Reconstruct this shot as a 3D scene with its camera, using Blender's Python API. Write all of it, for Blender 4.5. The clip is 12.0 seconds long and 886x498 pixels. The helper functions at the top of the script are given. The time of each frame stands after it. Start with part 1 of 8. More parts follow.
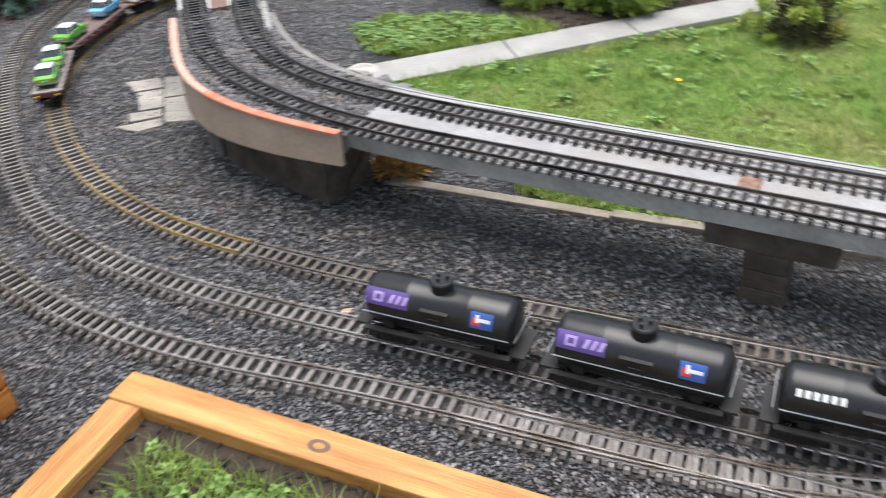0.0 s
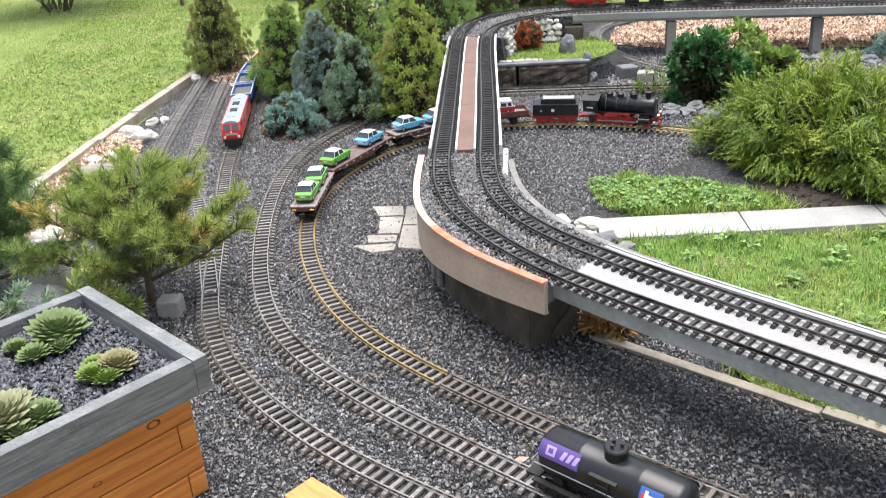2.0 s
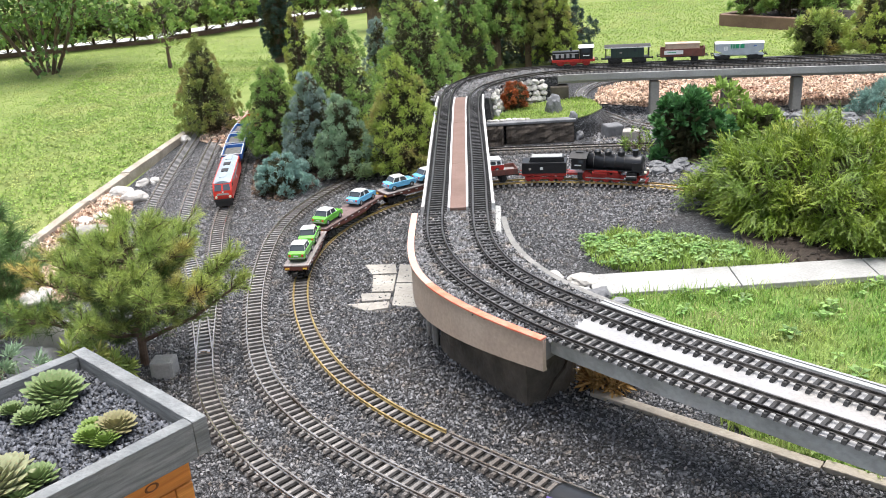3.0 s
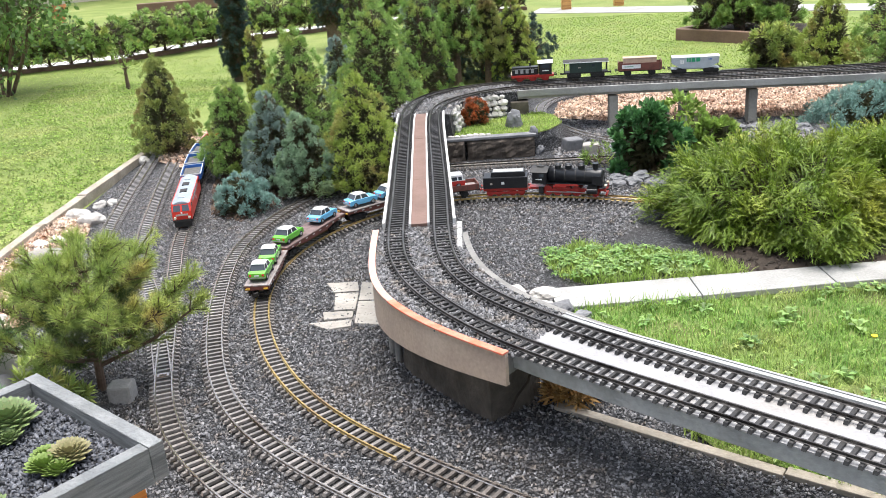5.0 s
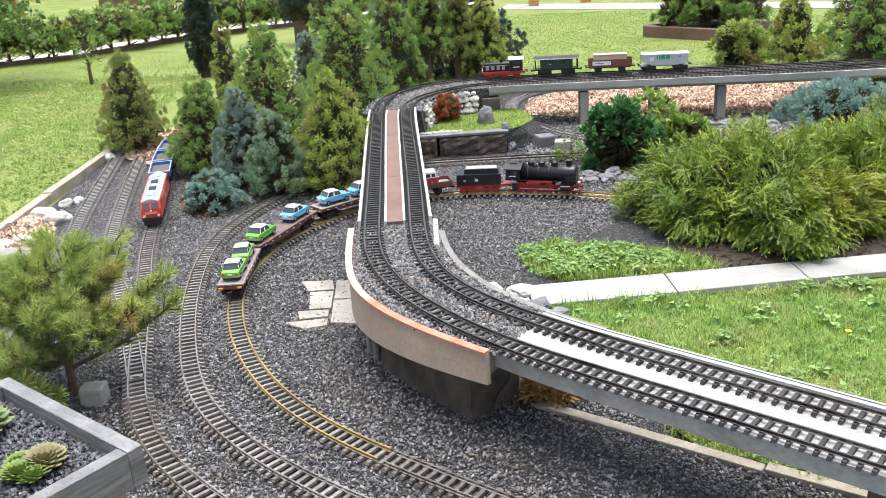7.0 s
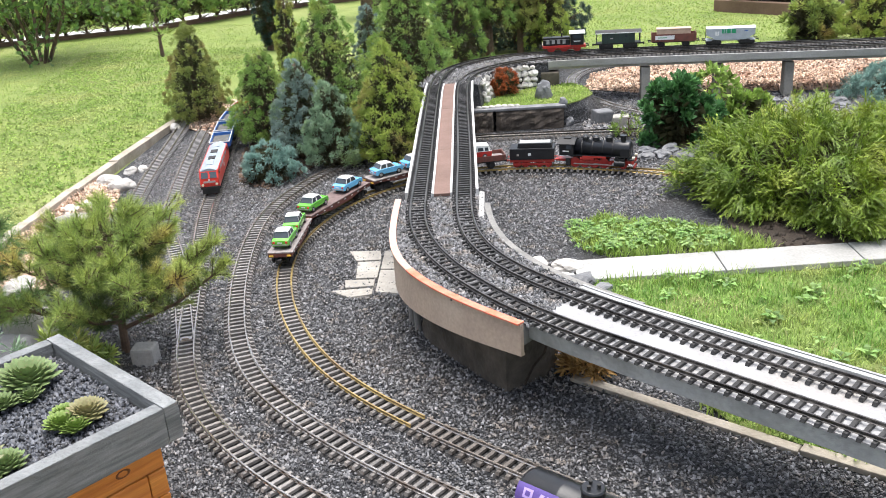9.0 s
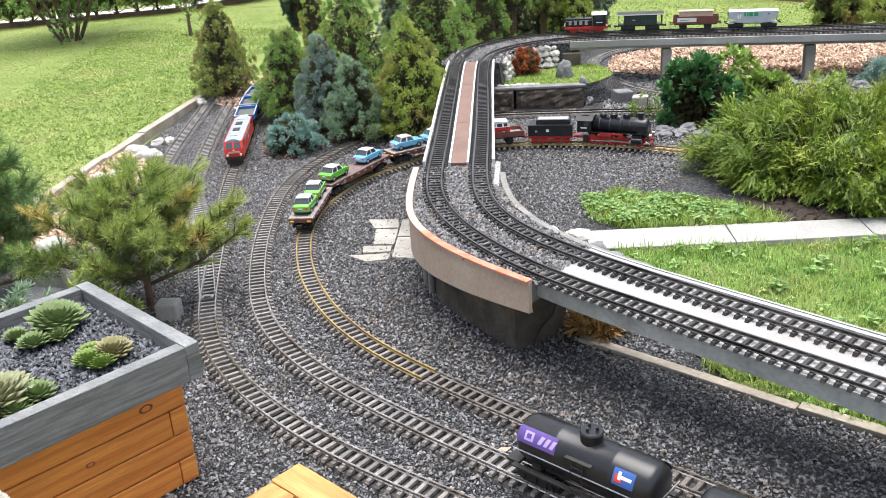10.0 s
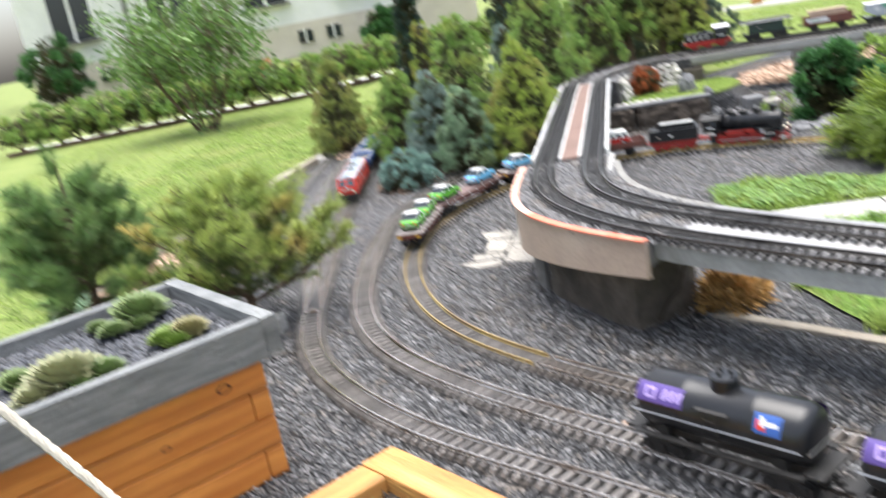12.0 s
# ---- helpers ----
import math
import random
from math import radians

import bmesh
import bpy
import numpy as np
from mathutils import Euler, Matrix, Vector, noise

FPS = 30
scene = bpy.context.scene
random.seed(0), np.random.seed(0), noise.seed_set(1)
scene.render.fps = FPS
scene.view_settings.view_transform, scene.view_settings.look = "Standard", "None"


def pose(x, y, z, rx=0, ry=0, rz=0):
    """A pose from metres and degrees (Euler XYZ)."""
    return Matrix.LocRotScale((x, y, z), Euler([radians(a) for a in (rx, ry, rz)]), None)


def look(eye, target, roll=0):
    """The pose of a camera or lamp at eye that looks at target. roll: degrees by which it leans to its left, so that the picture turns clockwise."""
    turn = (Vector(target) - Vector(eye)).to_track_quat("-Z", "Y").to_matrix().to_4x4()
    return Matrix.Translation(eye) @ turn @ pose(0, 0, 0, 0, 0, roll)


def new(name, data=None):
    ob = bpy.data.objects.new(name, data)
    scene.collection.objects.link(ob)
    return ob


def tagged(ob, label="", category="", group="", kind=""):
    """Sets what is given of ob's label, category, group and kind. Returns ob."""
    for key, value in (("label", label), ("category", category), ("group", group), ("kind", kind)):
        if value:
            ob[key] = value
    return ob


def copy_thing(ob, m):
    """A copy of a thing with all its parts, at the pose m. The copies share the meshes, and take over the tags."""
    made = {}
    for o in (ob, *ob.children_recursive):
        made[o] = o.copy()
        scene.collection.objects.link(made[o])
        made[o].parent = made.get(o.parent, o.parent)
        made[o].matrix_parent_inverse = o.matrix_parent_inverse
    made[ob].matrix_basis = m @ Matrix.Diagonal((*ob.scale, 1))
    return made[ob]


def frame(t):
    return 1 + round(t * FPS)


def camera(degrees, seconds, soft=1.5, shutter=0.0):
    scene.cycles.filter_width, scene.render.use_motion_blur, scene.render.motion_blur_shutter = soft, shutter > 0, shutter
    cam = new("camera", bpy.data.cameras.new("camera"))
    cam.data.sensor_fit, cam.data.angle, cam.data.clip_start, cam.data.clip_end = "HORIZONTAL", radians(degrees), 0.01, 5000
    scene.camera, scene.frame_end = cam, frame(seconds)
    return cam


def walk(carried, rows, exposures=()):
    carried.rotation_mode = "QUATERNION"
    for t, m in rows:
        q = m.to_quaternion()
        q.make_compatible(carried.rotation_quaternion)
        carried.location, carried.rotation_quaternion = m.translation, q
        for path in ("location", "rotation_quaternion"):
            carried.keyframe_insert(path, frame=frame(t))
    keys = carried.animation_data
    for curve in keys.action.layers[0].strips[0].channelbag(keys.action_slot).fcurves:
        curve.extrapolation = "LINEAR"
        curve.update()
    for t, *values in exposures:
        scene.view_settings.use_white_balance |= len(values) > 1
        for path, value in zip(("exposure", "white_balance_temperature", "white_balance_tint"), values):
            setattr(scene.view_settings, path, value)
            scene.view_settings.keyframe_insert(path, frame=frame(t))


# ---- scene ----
cam = camera(52.9, 12.0, soft=0.35, shutter=0.33)
PATH = [
    (0, (0.058, 0.191, 1.131), (0.404, 1.797, -0.009), -4.7),
    (0.2, (0.072, 0.179, 1.133), (0.251, 1.824, 0.01), -3.8),
    (0.5, (0.118, 0.161, 1.14), (0.111, 1.84, 0.052), -4.2),
    (1, (0.158, 0.153, 1.147), (0.009, 1.893, 0.172), -4.8),
    (1.5, (0.162, 0.16, 1.156), (-0.013, 1.933, 0.245), -4.8),
    (2, (0.141, 0.162, 1.162), (-0.002, 1.973, 0.325), -3.9),
    (2.5, (0.118, 0.158, 1.167), (-0.009, 2.002, 0.403), -3.8),
    (3, (0.11, 0.152, 1.167), (0.009, 2.015, 0.447), -3.9),
    (3.5, (0.123, 0.146, 1.166), (0.048, 2.018, 0.465), -4.1),
    (5.5, (0.124, 0.169, 1.157), (0.116, 2.046, 0.467), -4.1),
    (6, (0.125, 0.173, 1.155), (0.136, 2.05, 0.462), -3.9),
    (6.5, (0.125, 0.169, 1.157), (0.163, 2.043, 0.46), -3.7),
    (7, (0.092, 0.179, 1.162), (0.144, 2.05, 0.459), -3.7),
    (7.5, (0.033, 0.189, 1.163), (0.064, 2.058, 0.451), -4.0),
    (7.7, (0.018, 0.193, 1.161), (0.033, 2.061, 0.447), -4.2),
    (9.5, (0.195, 0.12, 1.137), (0.06, 1.967, 0.382), -3.9),
    (10, (0.188, 0.069, 1.109), (0.032, 1.912, 0.348), -3.7),
    (10.5, (0.203, 0.053, 1.081), (0.015, 1.896, 0.326), -3.6),
    (11, (0.296, 0.073, 1.016), (0.084, 1.917, 0.271), -3.4),
    (11.5, (0.276, 0.156, 0.849), (0.037, 2.003, 0.118), -5.3),
    (11.7, (0.253, 0.182, 0.814), (-0.003, 2.039, 0.115), -8.4),
    (11.8, (0.244, 0.186, 0.798), (-0.039, 2.046, 0.121), -8.9),
    (11.9, (0.246, 0.16, 0.793), (-0.154, 2.022, 0.184), -10.5),
    (12, (0.245, 0.169, 0.797), (-0.218, 2.038, 0.257), -11.0),
    (12.1, (0.244, 0.172, 0.8), (-0.36, 2.05, 0.36), -11.6),
]
walk(cam, [(t, look(eye, target, roll)) for t, eye, target, roll in PATH], [(0, 0.58), (0.6, 0.88), (1.5, 0.97), (3.5, 1.0), (7.5, 1.03), (10.5, 1.03), (11.6, 1.08), (12, 1.25)])

# ---- world and light ----
world = bpy.data.worlds.new("overcast_sky")
scene.world = world
world.use_nodes = True
wn = world.node_tree.nodes
sky = wn.new("ShaderNodeTexSky")
sky.sky_type = "NISHITA"
sky.sun_disc = False
sky.sun_elevation = radians(85)
sky.sun_rotation = radians(20)
sky.air_density, sky.dust_density = 1.0, 4.0
soften = wn.new("ShaderNodeHueSaturation")
soften.inputs["Saturation"].default_value = 0.6
world.node_tree.links.new(sky.outputs[0], soften.inputs["Color"])
world.node_tree.links.new(soften.outputs[0], wn["Background"].inputs["Color"])
wn["Background"].inputs["Strength"].default_value = 0.15
sun = new("sun", bpy.data.lights.new("sun", "SUN"))
sun.data.energy, sun.data.angle, sun.data.color = 2.3, radians(60), (1.0, 0.99, 0.98)
sun.rotation_euler = (radians(-5), 0, radians(-20))


# ---- materials ----
def mat(name, a, b=None, scale=20.0, rough=0.7, metal=0.0, bump=0.0, fine=None, island=0.0, obj=0.0, c=None, stretch=None, detail=6.0, lo=0.35, hi=0.65, coat=0.0):
    """A surface of two or three tones, mixed by coarse and fine noise, with relief."""
    m = bpy.data.materials.new(name)
    m.use_nodes = True
    n, link = m.node_tree.nodes, m.node_tree.links.new
    p = n["Principled BSDF"]
    p.inputs["Roughness"].default_value, p.inputs["Metallic"].default_value = rough, metal
    p.inputs["Coat Weight"].default_value = coat
    coord = n.new("ShaderNodeTexCoord")
    vec = coord.outputs["Object"]
    if stretch:
        mp = n.new("ShaderNodeMapping")
        mp.inputs["Scale"].default_value = stretch
        link(vec, mp.inputs["Vector"])
        vec = mp.outputs[0]
    b = b or tuple(v * 0.7 for v in a)

    def tex(s, d=detail):
        t = n.new("ShaderNodeTexNoise")
        t.inputs["Scale"].default_value, t.inputs["Detail"].default_value = s, d
        link(vec, t.inputs["Vector"])
        return t.outputs["Fac"]

    def ramp(fac, u, v):
        r = n.new("ShaderNodeMapRange")
        r.inputs[1].default_value, r.inputs[2].default_value = u, v
        link(fac, r.inputs[0])
        return r.outputs[0]

    def mix(fac, one, two):
        x = n.new("ShaderNodeMix")
        x.data_type = "RGBA"
        link(fac, x.inputs[0])
        for value, slot in ((one, 6), (two, 7)):
            if isinstance(value, tuple):
                x.inputs[slot].default_value = (*value, 1)
            else:
                link(value, x.inputs[slot])
        return x.outputs[2]

    col = mix(ramp(tex(scale), lo, hi), a, b)
    fine = fine or scale * 7
    grain = tex(fine, 4)
    if c:
        col = mix(ramp(tex(scale * 0.31, 3), 0.52, 0.68), col, c)
    hsv = n.new("ShaderNodeHueSaturation")
    link(col, hsv.inputs["Color"])
    total = n.new("ShaderNodeMath")
    total.operation = "MULTIPLY_ADD"
    link(grain, total.inputs[0])
    total.inputs[1].default_value, total.inputs[2].default_value = 0.5, 0.75
    last = total.outputs[0]
    if island or obj:
        src = n.new("ShaderNodeNewGeometry").outputs["Random Per Island"] if island else n.new("ShaderNodeObjectInfo").outputs["Random"]
        vary = n.new("ShaderNodeMath")
        vary.operation = "MULTIPLY_ADD"
        link(src, vary.inputs[0])
        amount = island or obj
        vary.inputs[1].default_value, vary.inputs[2].default_value = amount, -amount / 2
        add = n.new("ShaderNodeMath")
        link(vary.outputs[0], add.inputs[0])
        link(last, add.inputs[1])
        last = add.outputs[0]
    link(last, hsv.inputs["Value"])
    link(hsv.outputs[0], p.inputs["Base Color"])
    if bump:
        bn = n.new("ShaderNodeBump")
        bn.inputs["Strength"].default_value, bn.inputs["Distance"].default_value = bump, 0.4 / fine
        link(grain, bn.inputs["Height"])
        link(bn.outputs[0], p.inputs["Normal"])
    return m


def glassy(name, tint, rough=0.08):
    m = bpy.data.materials.new(name)
    m.use_nodes = True
    p = m.node_tree.nodes["Principled BSDF"]
    p.inputs["Base Color"].default_value = (*tint, 1)
    p.inputs["Roughness"].default_value = rough
    p.inputs["Coat Weight"].default_value = 0.5
    return m


def leaf_mat(name, a, b, c=None, vary=0.9, scale=6.0, trans=0.25):
    m = mat(name, a, b, scale * 3, 0.55, 0, 0, 90, island=vary, c=c)
    n, link = m.node_tree.nodes, m.node_tree.links.new
    p = n["Principled BSDF"]
    t = n.new("ShaderNodeBsdfTranslucent")
    col = p.inputs["Base Color"].links[0].from_socket
    link(col, t.inputs["Color"])
    x = n.new("ShaderNodeMixShader")
    x.inputs[0].default_value = trans
    link(p.outputs[0], x.inputs[1])
    link(t.outputs[0], x.inputs[2])
    link(x.outputs[0], n["Material Output"].inputs["Surface"])
    return m


GRAVEL = mat("basalt_gravel", (0.045, 0.045, 0.048), (0.19, 0.189, 0.194), 70, 0.42, bump=0.5, fine=200, island=1.6, c=(0.135, 0.115, 0.098))


def chippings(name, dark, light, warm, scale):
    """Packed broken stones: cells of their own tone, with shaded joints and relief."""
    m = bpy.data.materials.new(name)
    m.use_nodes = True
    n, link = m.node_tree.nodes, m.node_tree.links.new
    p = n["Principled BSDF"]
    p.inputs["Roughness"].default_value = 0.65
    coord = n.new("ShaderNodeTexCoord")
    cell = n.new("ShaderNodeTexVoronoi")
    cell.inputs["Scale"].default_value = scale
    rim = n.new("ShaderNodeTexVoronoi")
    rim.feature = "DISTANCE_TO_EDGE"
    rim.inputs["Scale"].default_value = scale
    broad = n.new("ShaderNodeTexNoise")
    broad.inputs["Scale"].default_value = 3.0
    for t in (cell, rim, broad):
        link(coord.outputs["Object"], t.inputs["Vector"])
    tone = n.new("ShaderNodeSeparateColor")
    link(cell.outputs["Color"], tone.inputs[0])
    power = n.new("ShaderNodeMath")
    power.operation = "POWER"
    link(tone.outputs[0], power.inputs[0])
    power.inputs[1].default_value = 1.8

    def mix(fac, a, b):
        x = n.new("ShaderNodeMix")
        x.data_type = "RGBA"
        link(fac, x.inputs[0])
        for v, k in ((a, 6), (b, 7)):
            if isinstance(v, tuple):
                x.inputs[k].default_value = (*v, 1)
            else:
                link(v, x.inputs[k])
        return x.outputs[2]

    stone = mix(power.outputs[0], dark, light)
    stains = n.new("ShaderNodeMapRange")
    stains.inputs[1].default_value, stains.inputs[2].default_value, stains.inputs[4].default_value = 0.5, 0.7, 0.6
    link(broad.outputs["Fac"], stains.inputs[0])
    stone = mix(stains.outputs[0], stone, warm)
    joint = n.new("ShaderNodeMapRange")
    joint.inputs[2].default_value = 0.16
    link(rim.outputs["Distance"], joint.inputs[0])
    link(mix(joint.outputs[0], (0.012, 0.012, 0.013), stone), p.inputs["Base Color"])
    relief = n.new("ShaderNodeBump")
    relief.inputs["Strength"].default_value, relief.inputs["Distance"].default_value = 1.0, 0.006
    link(joint.outputs[0], relief.inputs["Height"])
    link(relief.outputs[0], p.inputs["Normal"])
    return m


BED = chippings("gravel_bed", (0.03, 0.031, 0.034), (0.17, 0.173, 0.185), (0.09, 0.075, 0.062), 130.0)
LAWN = mat("lawn_soil", (0.128, 0.176, 0.033), (0.187, 0.232, 0.056), 3.0, 0.9, bump=0.8, fine=140, c=(0.216, 0.247, 0.075))
# dark grit; its tone also holds the shade of the gaps between sleepers
GRIT = mat("grit_with_gap_shade", (0.030, 0.029, 0.029), (0.075, 0.072, 0.07), 120, 0.85, bump=1.0, fine=330, c=(0.05, 0.042, 0.036))
SOIL = mat("garden_soil", (0.026, 0.019, 0.013), (0.049, 0.036, 0.026), 30, 0.95, bump=1.0, fine=150, island=0.8)
CHIPS = mat("bark_chips", (0.42, 0.28, 0.19), (0.60, 0.47, 0.37), 25, 0.85, bump=0.4, fine=160, island=1.3, c=(0.27, 0.15, 0.10))
PATHM = mat("concrete_path", (0.311, 0.307, 0.290), (0.361, 0.357, 0.340), 9, 0.8, bump=0.4, fine=120, c=(0.252, 0.248, 0.231))
THATCH = mat("lawn_thatch", (0.11, 0.18, 0.034), (0.16, 0.225, 0.05), 12.0, 0.95, bump=0.8, fine=140, c=(0.16, 0.15, 0.06))
CONC = mat("weathered_concrete", (0.170, 0.166, 0.153), (0.255, 0.246, 0.230), 9, 0.85, bump=0.5, fine=90, c=(0.111, 0.106, 0.098))
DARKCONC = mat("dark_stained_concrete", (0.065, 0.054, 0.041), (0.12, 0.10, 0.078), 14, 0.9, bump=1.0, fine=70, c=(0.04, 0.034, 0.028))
GREYPLANK = mat("grey_painted_plank", (0.300, 0.306, 0.294), (0.375, 0.381, 0.369), 14, 0.75, bump=0.5, fine=90, c=(0.213, 0.219, 0.206))
PINKCAP = mat("faded_pink_paint", (0.56, 0.33, 0.26), (0.66, 0.38, 0.29), 22, 0.75, bump=0.4, fine=140, c=(0.48, 0.33, 0.27))
WHITEPAINT = mat("white_lath_paint", (0.62, 0.62, 0.61), (0.50, 0.495, 0.48), 25, 0.6, bump=0.3, fine=140, c=(0.42, 0.40, 0.37))
WHITEDECK = mat("white_painted_deck", (0.355, 0.355, 0.360), (0.294, 0.290, 0.290), 18, 0.55, bump=0.2, fine=130, c=(0.309, 0.294, 0.278))
BEIGE = mat("beige_painted_board", (0.46, 0.36, 0.28), (0.40, 0.31, 0.245), 10, 0.6, bump=0.2, fine=110, c=(0.49, 0.40, 0.32))
ORANGE = mat("orange_paint", (0.70, 0.16, 0.085), (0.58, 0.25, 0.17), 30, 0.7, bump=0.3, fine=140, c=(0.55, 0.36, 0.28))
STRIP = mat("reddish_brown_board", (0.158, 0.090, 0.066), (0.190, 0.116, 0.090), 12, 0.6, bump=0.2, fine=130, c=(0.138, 0.079, 0.058))
GREYWOOD = mat("grey_painted_timber", (0.132, 0.141, 0.144), (0.259, 0.267, 0.265), 9, 0.75, bump=0.9, fine=70, stretch=(1.2, 1.2, 16), c=(0.115, 0.121, 0.121))
STAIN = mat("orange_stained_timber", (0.488, 0.159, 0.029), (0.708, 0.293, 0.061), 11, 0.42, bump=0.3, fine=90, stretch=(0.25, 0.25, 5), obj=0.3, c=(0.268, 0.073, 0.017), coat=0.1)
YELLOWWOOD = mat("honey_stained_timber", (0.58, 0.31, 0.095), (0.38, 0.165, 0.045), 14, 0.5, bump=0.4, fine=60, stretch=(0.35, 4, 4), obj=0.1, c=(0.62, 0.38, 0.15), coat=0.05)
EDGE = mat("edging_stone", (0.29, 0.252, 0.198), (0.40, 0.352, 0.285), 14, 0.85, bump=0.5, fine=110, c=(0.21, 0.185, 0.145))
PLANTGRAVEL = mat("blue_black_chippings", (0.042, 0.046, 0.056), (0.115, 0.12, 0.135), 70, 0.5, bump=0.5, fine=200, island=1.4)
SLAB = mat("sandstone_slab", (0.288, 0.272, 0.240), (0.368, 0.344, 0.304), 10, 0.85, bump=0.4, fine=90, obj=0.2, c=(0.224, 0.212, 0.188))
PALESTONE = mat("pale_limestone", (0.451, 0.426, 0.385), (0.558, 0.541, 0.508), 12, 0.8, bump=0.6, fine=60, obj=0.35, island=0, c=(0.369, 0.336, 0.287))
GREYSTONE = mat("grey_fieldstone", (0.143, 0.146, 0.150), (0.225, 0.225, 0.232), 14, 0.8, bump=0.7, fine=70, obj=0.4, c=(0.098, 0.098, 0.101))
WALLSTONE = mat("rough_brown_wall_stone", (0.075, 0.06, 0.047), (0.13, 0.105, 0.085), 22, 0.95, bump=1.0, fine=70, obj=0.25, c=(0.05, 0.04, 0.032))
SLEEPER = mat("weathered_sleeper", (0.145, 0.132, 0.121), (0.235, 0.218, 0.203), 60, 0.28, bump=0.4, fine=400, obj=0.6)
SLEEPERDARK = mat("black_sleeper", (0.018, 0.0175, 0.017), (0.042, 0.040, 0.039), 60, 0.6, bump=0.4, fine=400, obj=0.6)
SLEEPERBROWN = mat("dark_brown_sleeper", (0.085, 0.072, 0.062), (0.15, 0.13, 0.115), 60, 0.55, bump=0.4, fine=400, obj=0.5)
SLEEPERPALE = mat("bleached_sleeper", (0.19, 0.183, 0.176), (0.28, 0.27, 0.262), 60, 0.42, bump=0.4, fine=400, obj=0.4)
STEEL = mat("worn_steel_rail", (0.54, 0.50, 0.46), (0.40, 0.36, 0.32), 30, 0.2, 0.8, 0.1, 300, c=(0.24, 0.19, 0.15))
BRASS = mat("tarnished_brass_rail", (0.50, 0.37, 0.14), (0.38, 0.27, 0.11), 20, 0.33, 0.55, 0.1, 300, c=(0.30, 0.21, 0.11))
DARKRAIL = mat("brown_rail", (0.075, 0.068, 0.062), (0.12, 0.11, 0.10), 25, 0.28, 0.6, 0.1, 300, c=(0.03, 0.026, 0.023))
BARK = mat("tree_bark", (0.10, 0.065, 0.045), (0.17, 0.115, 0.08), 40, 0.9, bump=0.9, fine=130, c=(0.07, 0.05, 0.04))
ROPE = mat("white_rope", (0.46, 0.42, 0.35), (0.58, 0.54, 0.46), 60, 0.9, bump=0.8, fine=420)
WHITEWALL = mat("white_render", (0.80, 0.79, 0.77), (0.74, 0.73, 0.71), 3, 0.85, bump=0.2, fine=60)
PLINTH = mat("beige_plinth", (0.55, 0.49, 0.41), (0.60, 0.54, 0.46), 3, 0.85, bump=0.2, fine=60)
DARKGLASS = glassy("dark_window_glass", (0.03, 0.035, 0.04))
BROWNTIMBER = mat("dark_brown_timber", (0.13, 0.075, 0.05), (0.19, 0.115, 0.08), 6, 0.7, bump=0.4, fine=60)

NEARGRASS = leaf_mat("lawn_grass_blades", (0.168, 0.314, 0.062), (0.280, 0.426, 0.101), (0.403, 0.448, 0.157), 0.9, 2.5, 0.4)
GRASS = leaf_mat("grass_blades", (0.207, 0.329, 0.060), (0.329, 0.437, 0.103), (0.413, 0.450, 0.158), 0.9, 2.5, 0.45)
STRAW = leaf_mat("dry_grass_blades", (0.42, 0.40, 0.17), (0.34, 0.36, 0.12), (0.50, 0.44, 0.24), 0.8, 4)
WEED = leaf_mat("weed_leaves", (0.14, 0.27, 0.06), (0.24, 0.36, 0.11), None, 0.9, 5)
FERNY = leaf_mat("thuja_green", (0.20, 0.35, 0.085), (0.33, 0.48, 0.13), (0.42, 0.47, 0.12), 0.4, 8)
FERNYELLOW = leaf_mat("thuja_yellow_green", (0.317, 0.428, 0.083), (0.455, 0.538, 0.124), (0.359, 0.276, 0.110), 0.4, 6)
FERNBROWN = leaf_mat("thuja_bronzed", (0.245, 0.316, 0.086), (0.374, 0.402, 0.115), (0.359, 0.259, 0.115), 0.4, 6)
BLUISH = leaf_mat("blue_spruce", (0.21, 0.30, 0.265), (0.34, 0.43, 0.38), (0.24, 0.33, 0.19), 0.4)
TEAL = leaf_mat("blue_green_cypress", (0.21, 0.33, 0.20), (0.33, 0.45, 0.29), (0.29, 0.37, 0.15), 0.4)
JUNIPER = leaf_mat("blue_juniper", (0.19, 0.33, 0.28), (0.30, 0.45, 0.39), None, 0.4)
# old inner foliage, its colour darkened to carry the shade inside the crowns
INNERLEAF = leaf_mat("old_shaded_inner_foliage", (0.050, 0.058, 0.024), (0.085, 0.080, 0.036), (0.11, 0.075, 0.04), 0.6)
DARKSPRUCE = leaf_mat("dark_spruce", (0.046, 0.078, 0.065), (0.078, 0.124, 0.098), None)
PINE = leaf_mat("pine_needles", (0.235, 0.335, 0.085), (0.42, 0.49, 0.125), (0.66, 0.50, 0.17), 0.8, 4)
# pine green darkened to stand for shade within the crown
SHADEPINE = leaf_mat("shade_dark_pine_needles", (0.075, 0.125, 0.035), (0.13, 0.18, 0.05), None, 0.8)
PINEDARK = leaf_mat("dark_pine_needles", (0.11, 0.21, 0.07), (0.20, 0.32, 0.095), None, 0.9)
GOLD = leaf_mat("golden_thread_cypress", (0.11, 0.185, 0.02), (0.25, 0.335, 0.038), (0.38, 0.39, 0.06), 0.9, 3)
LAUREL = leaf_mat("dark_laurel", (0.050, 0.147, 0.050), (0.098, 0.234, 0.069), None, 0.9)
LIGHTSHRUB = leaf_mat("light_green_shrub", (0.19, 0.30, 0.06), (0.29, 0.41, 0.09), (0.42, 0.45, 0.11))
REDSHRUB = leaf_mat("rust_red_shrub", (0.340, 0.090, 0.030), (0.460, 0.150, 0.050), None, 0.9)
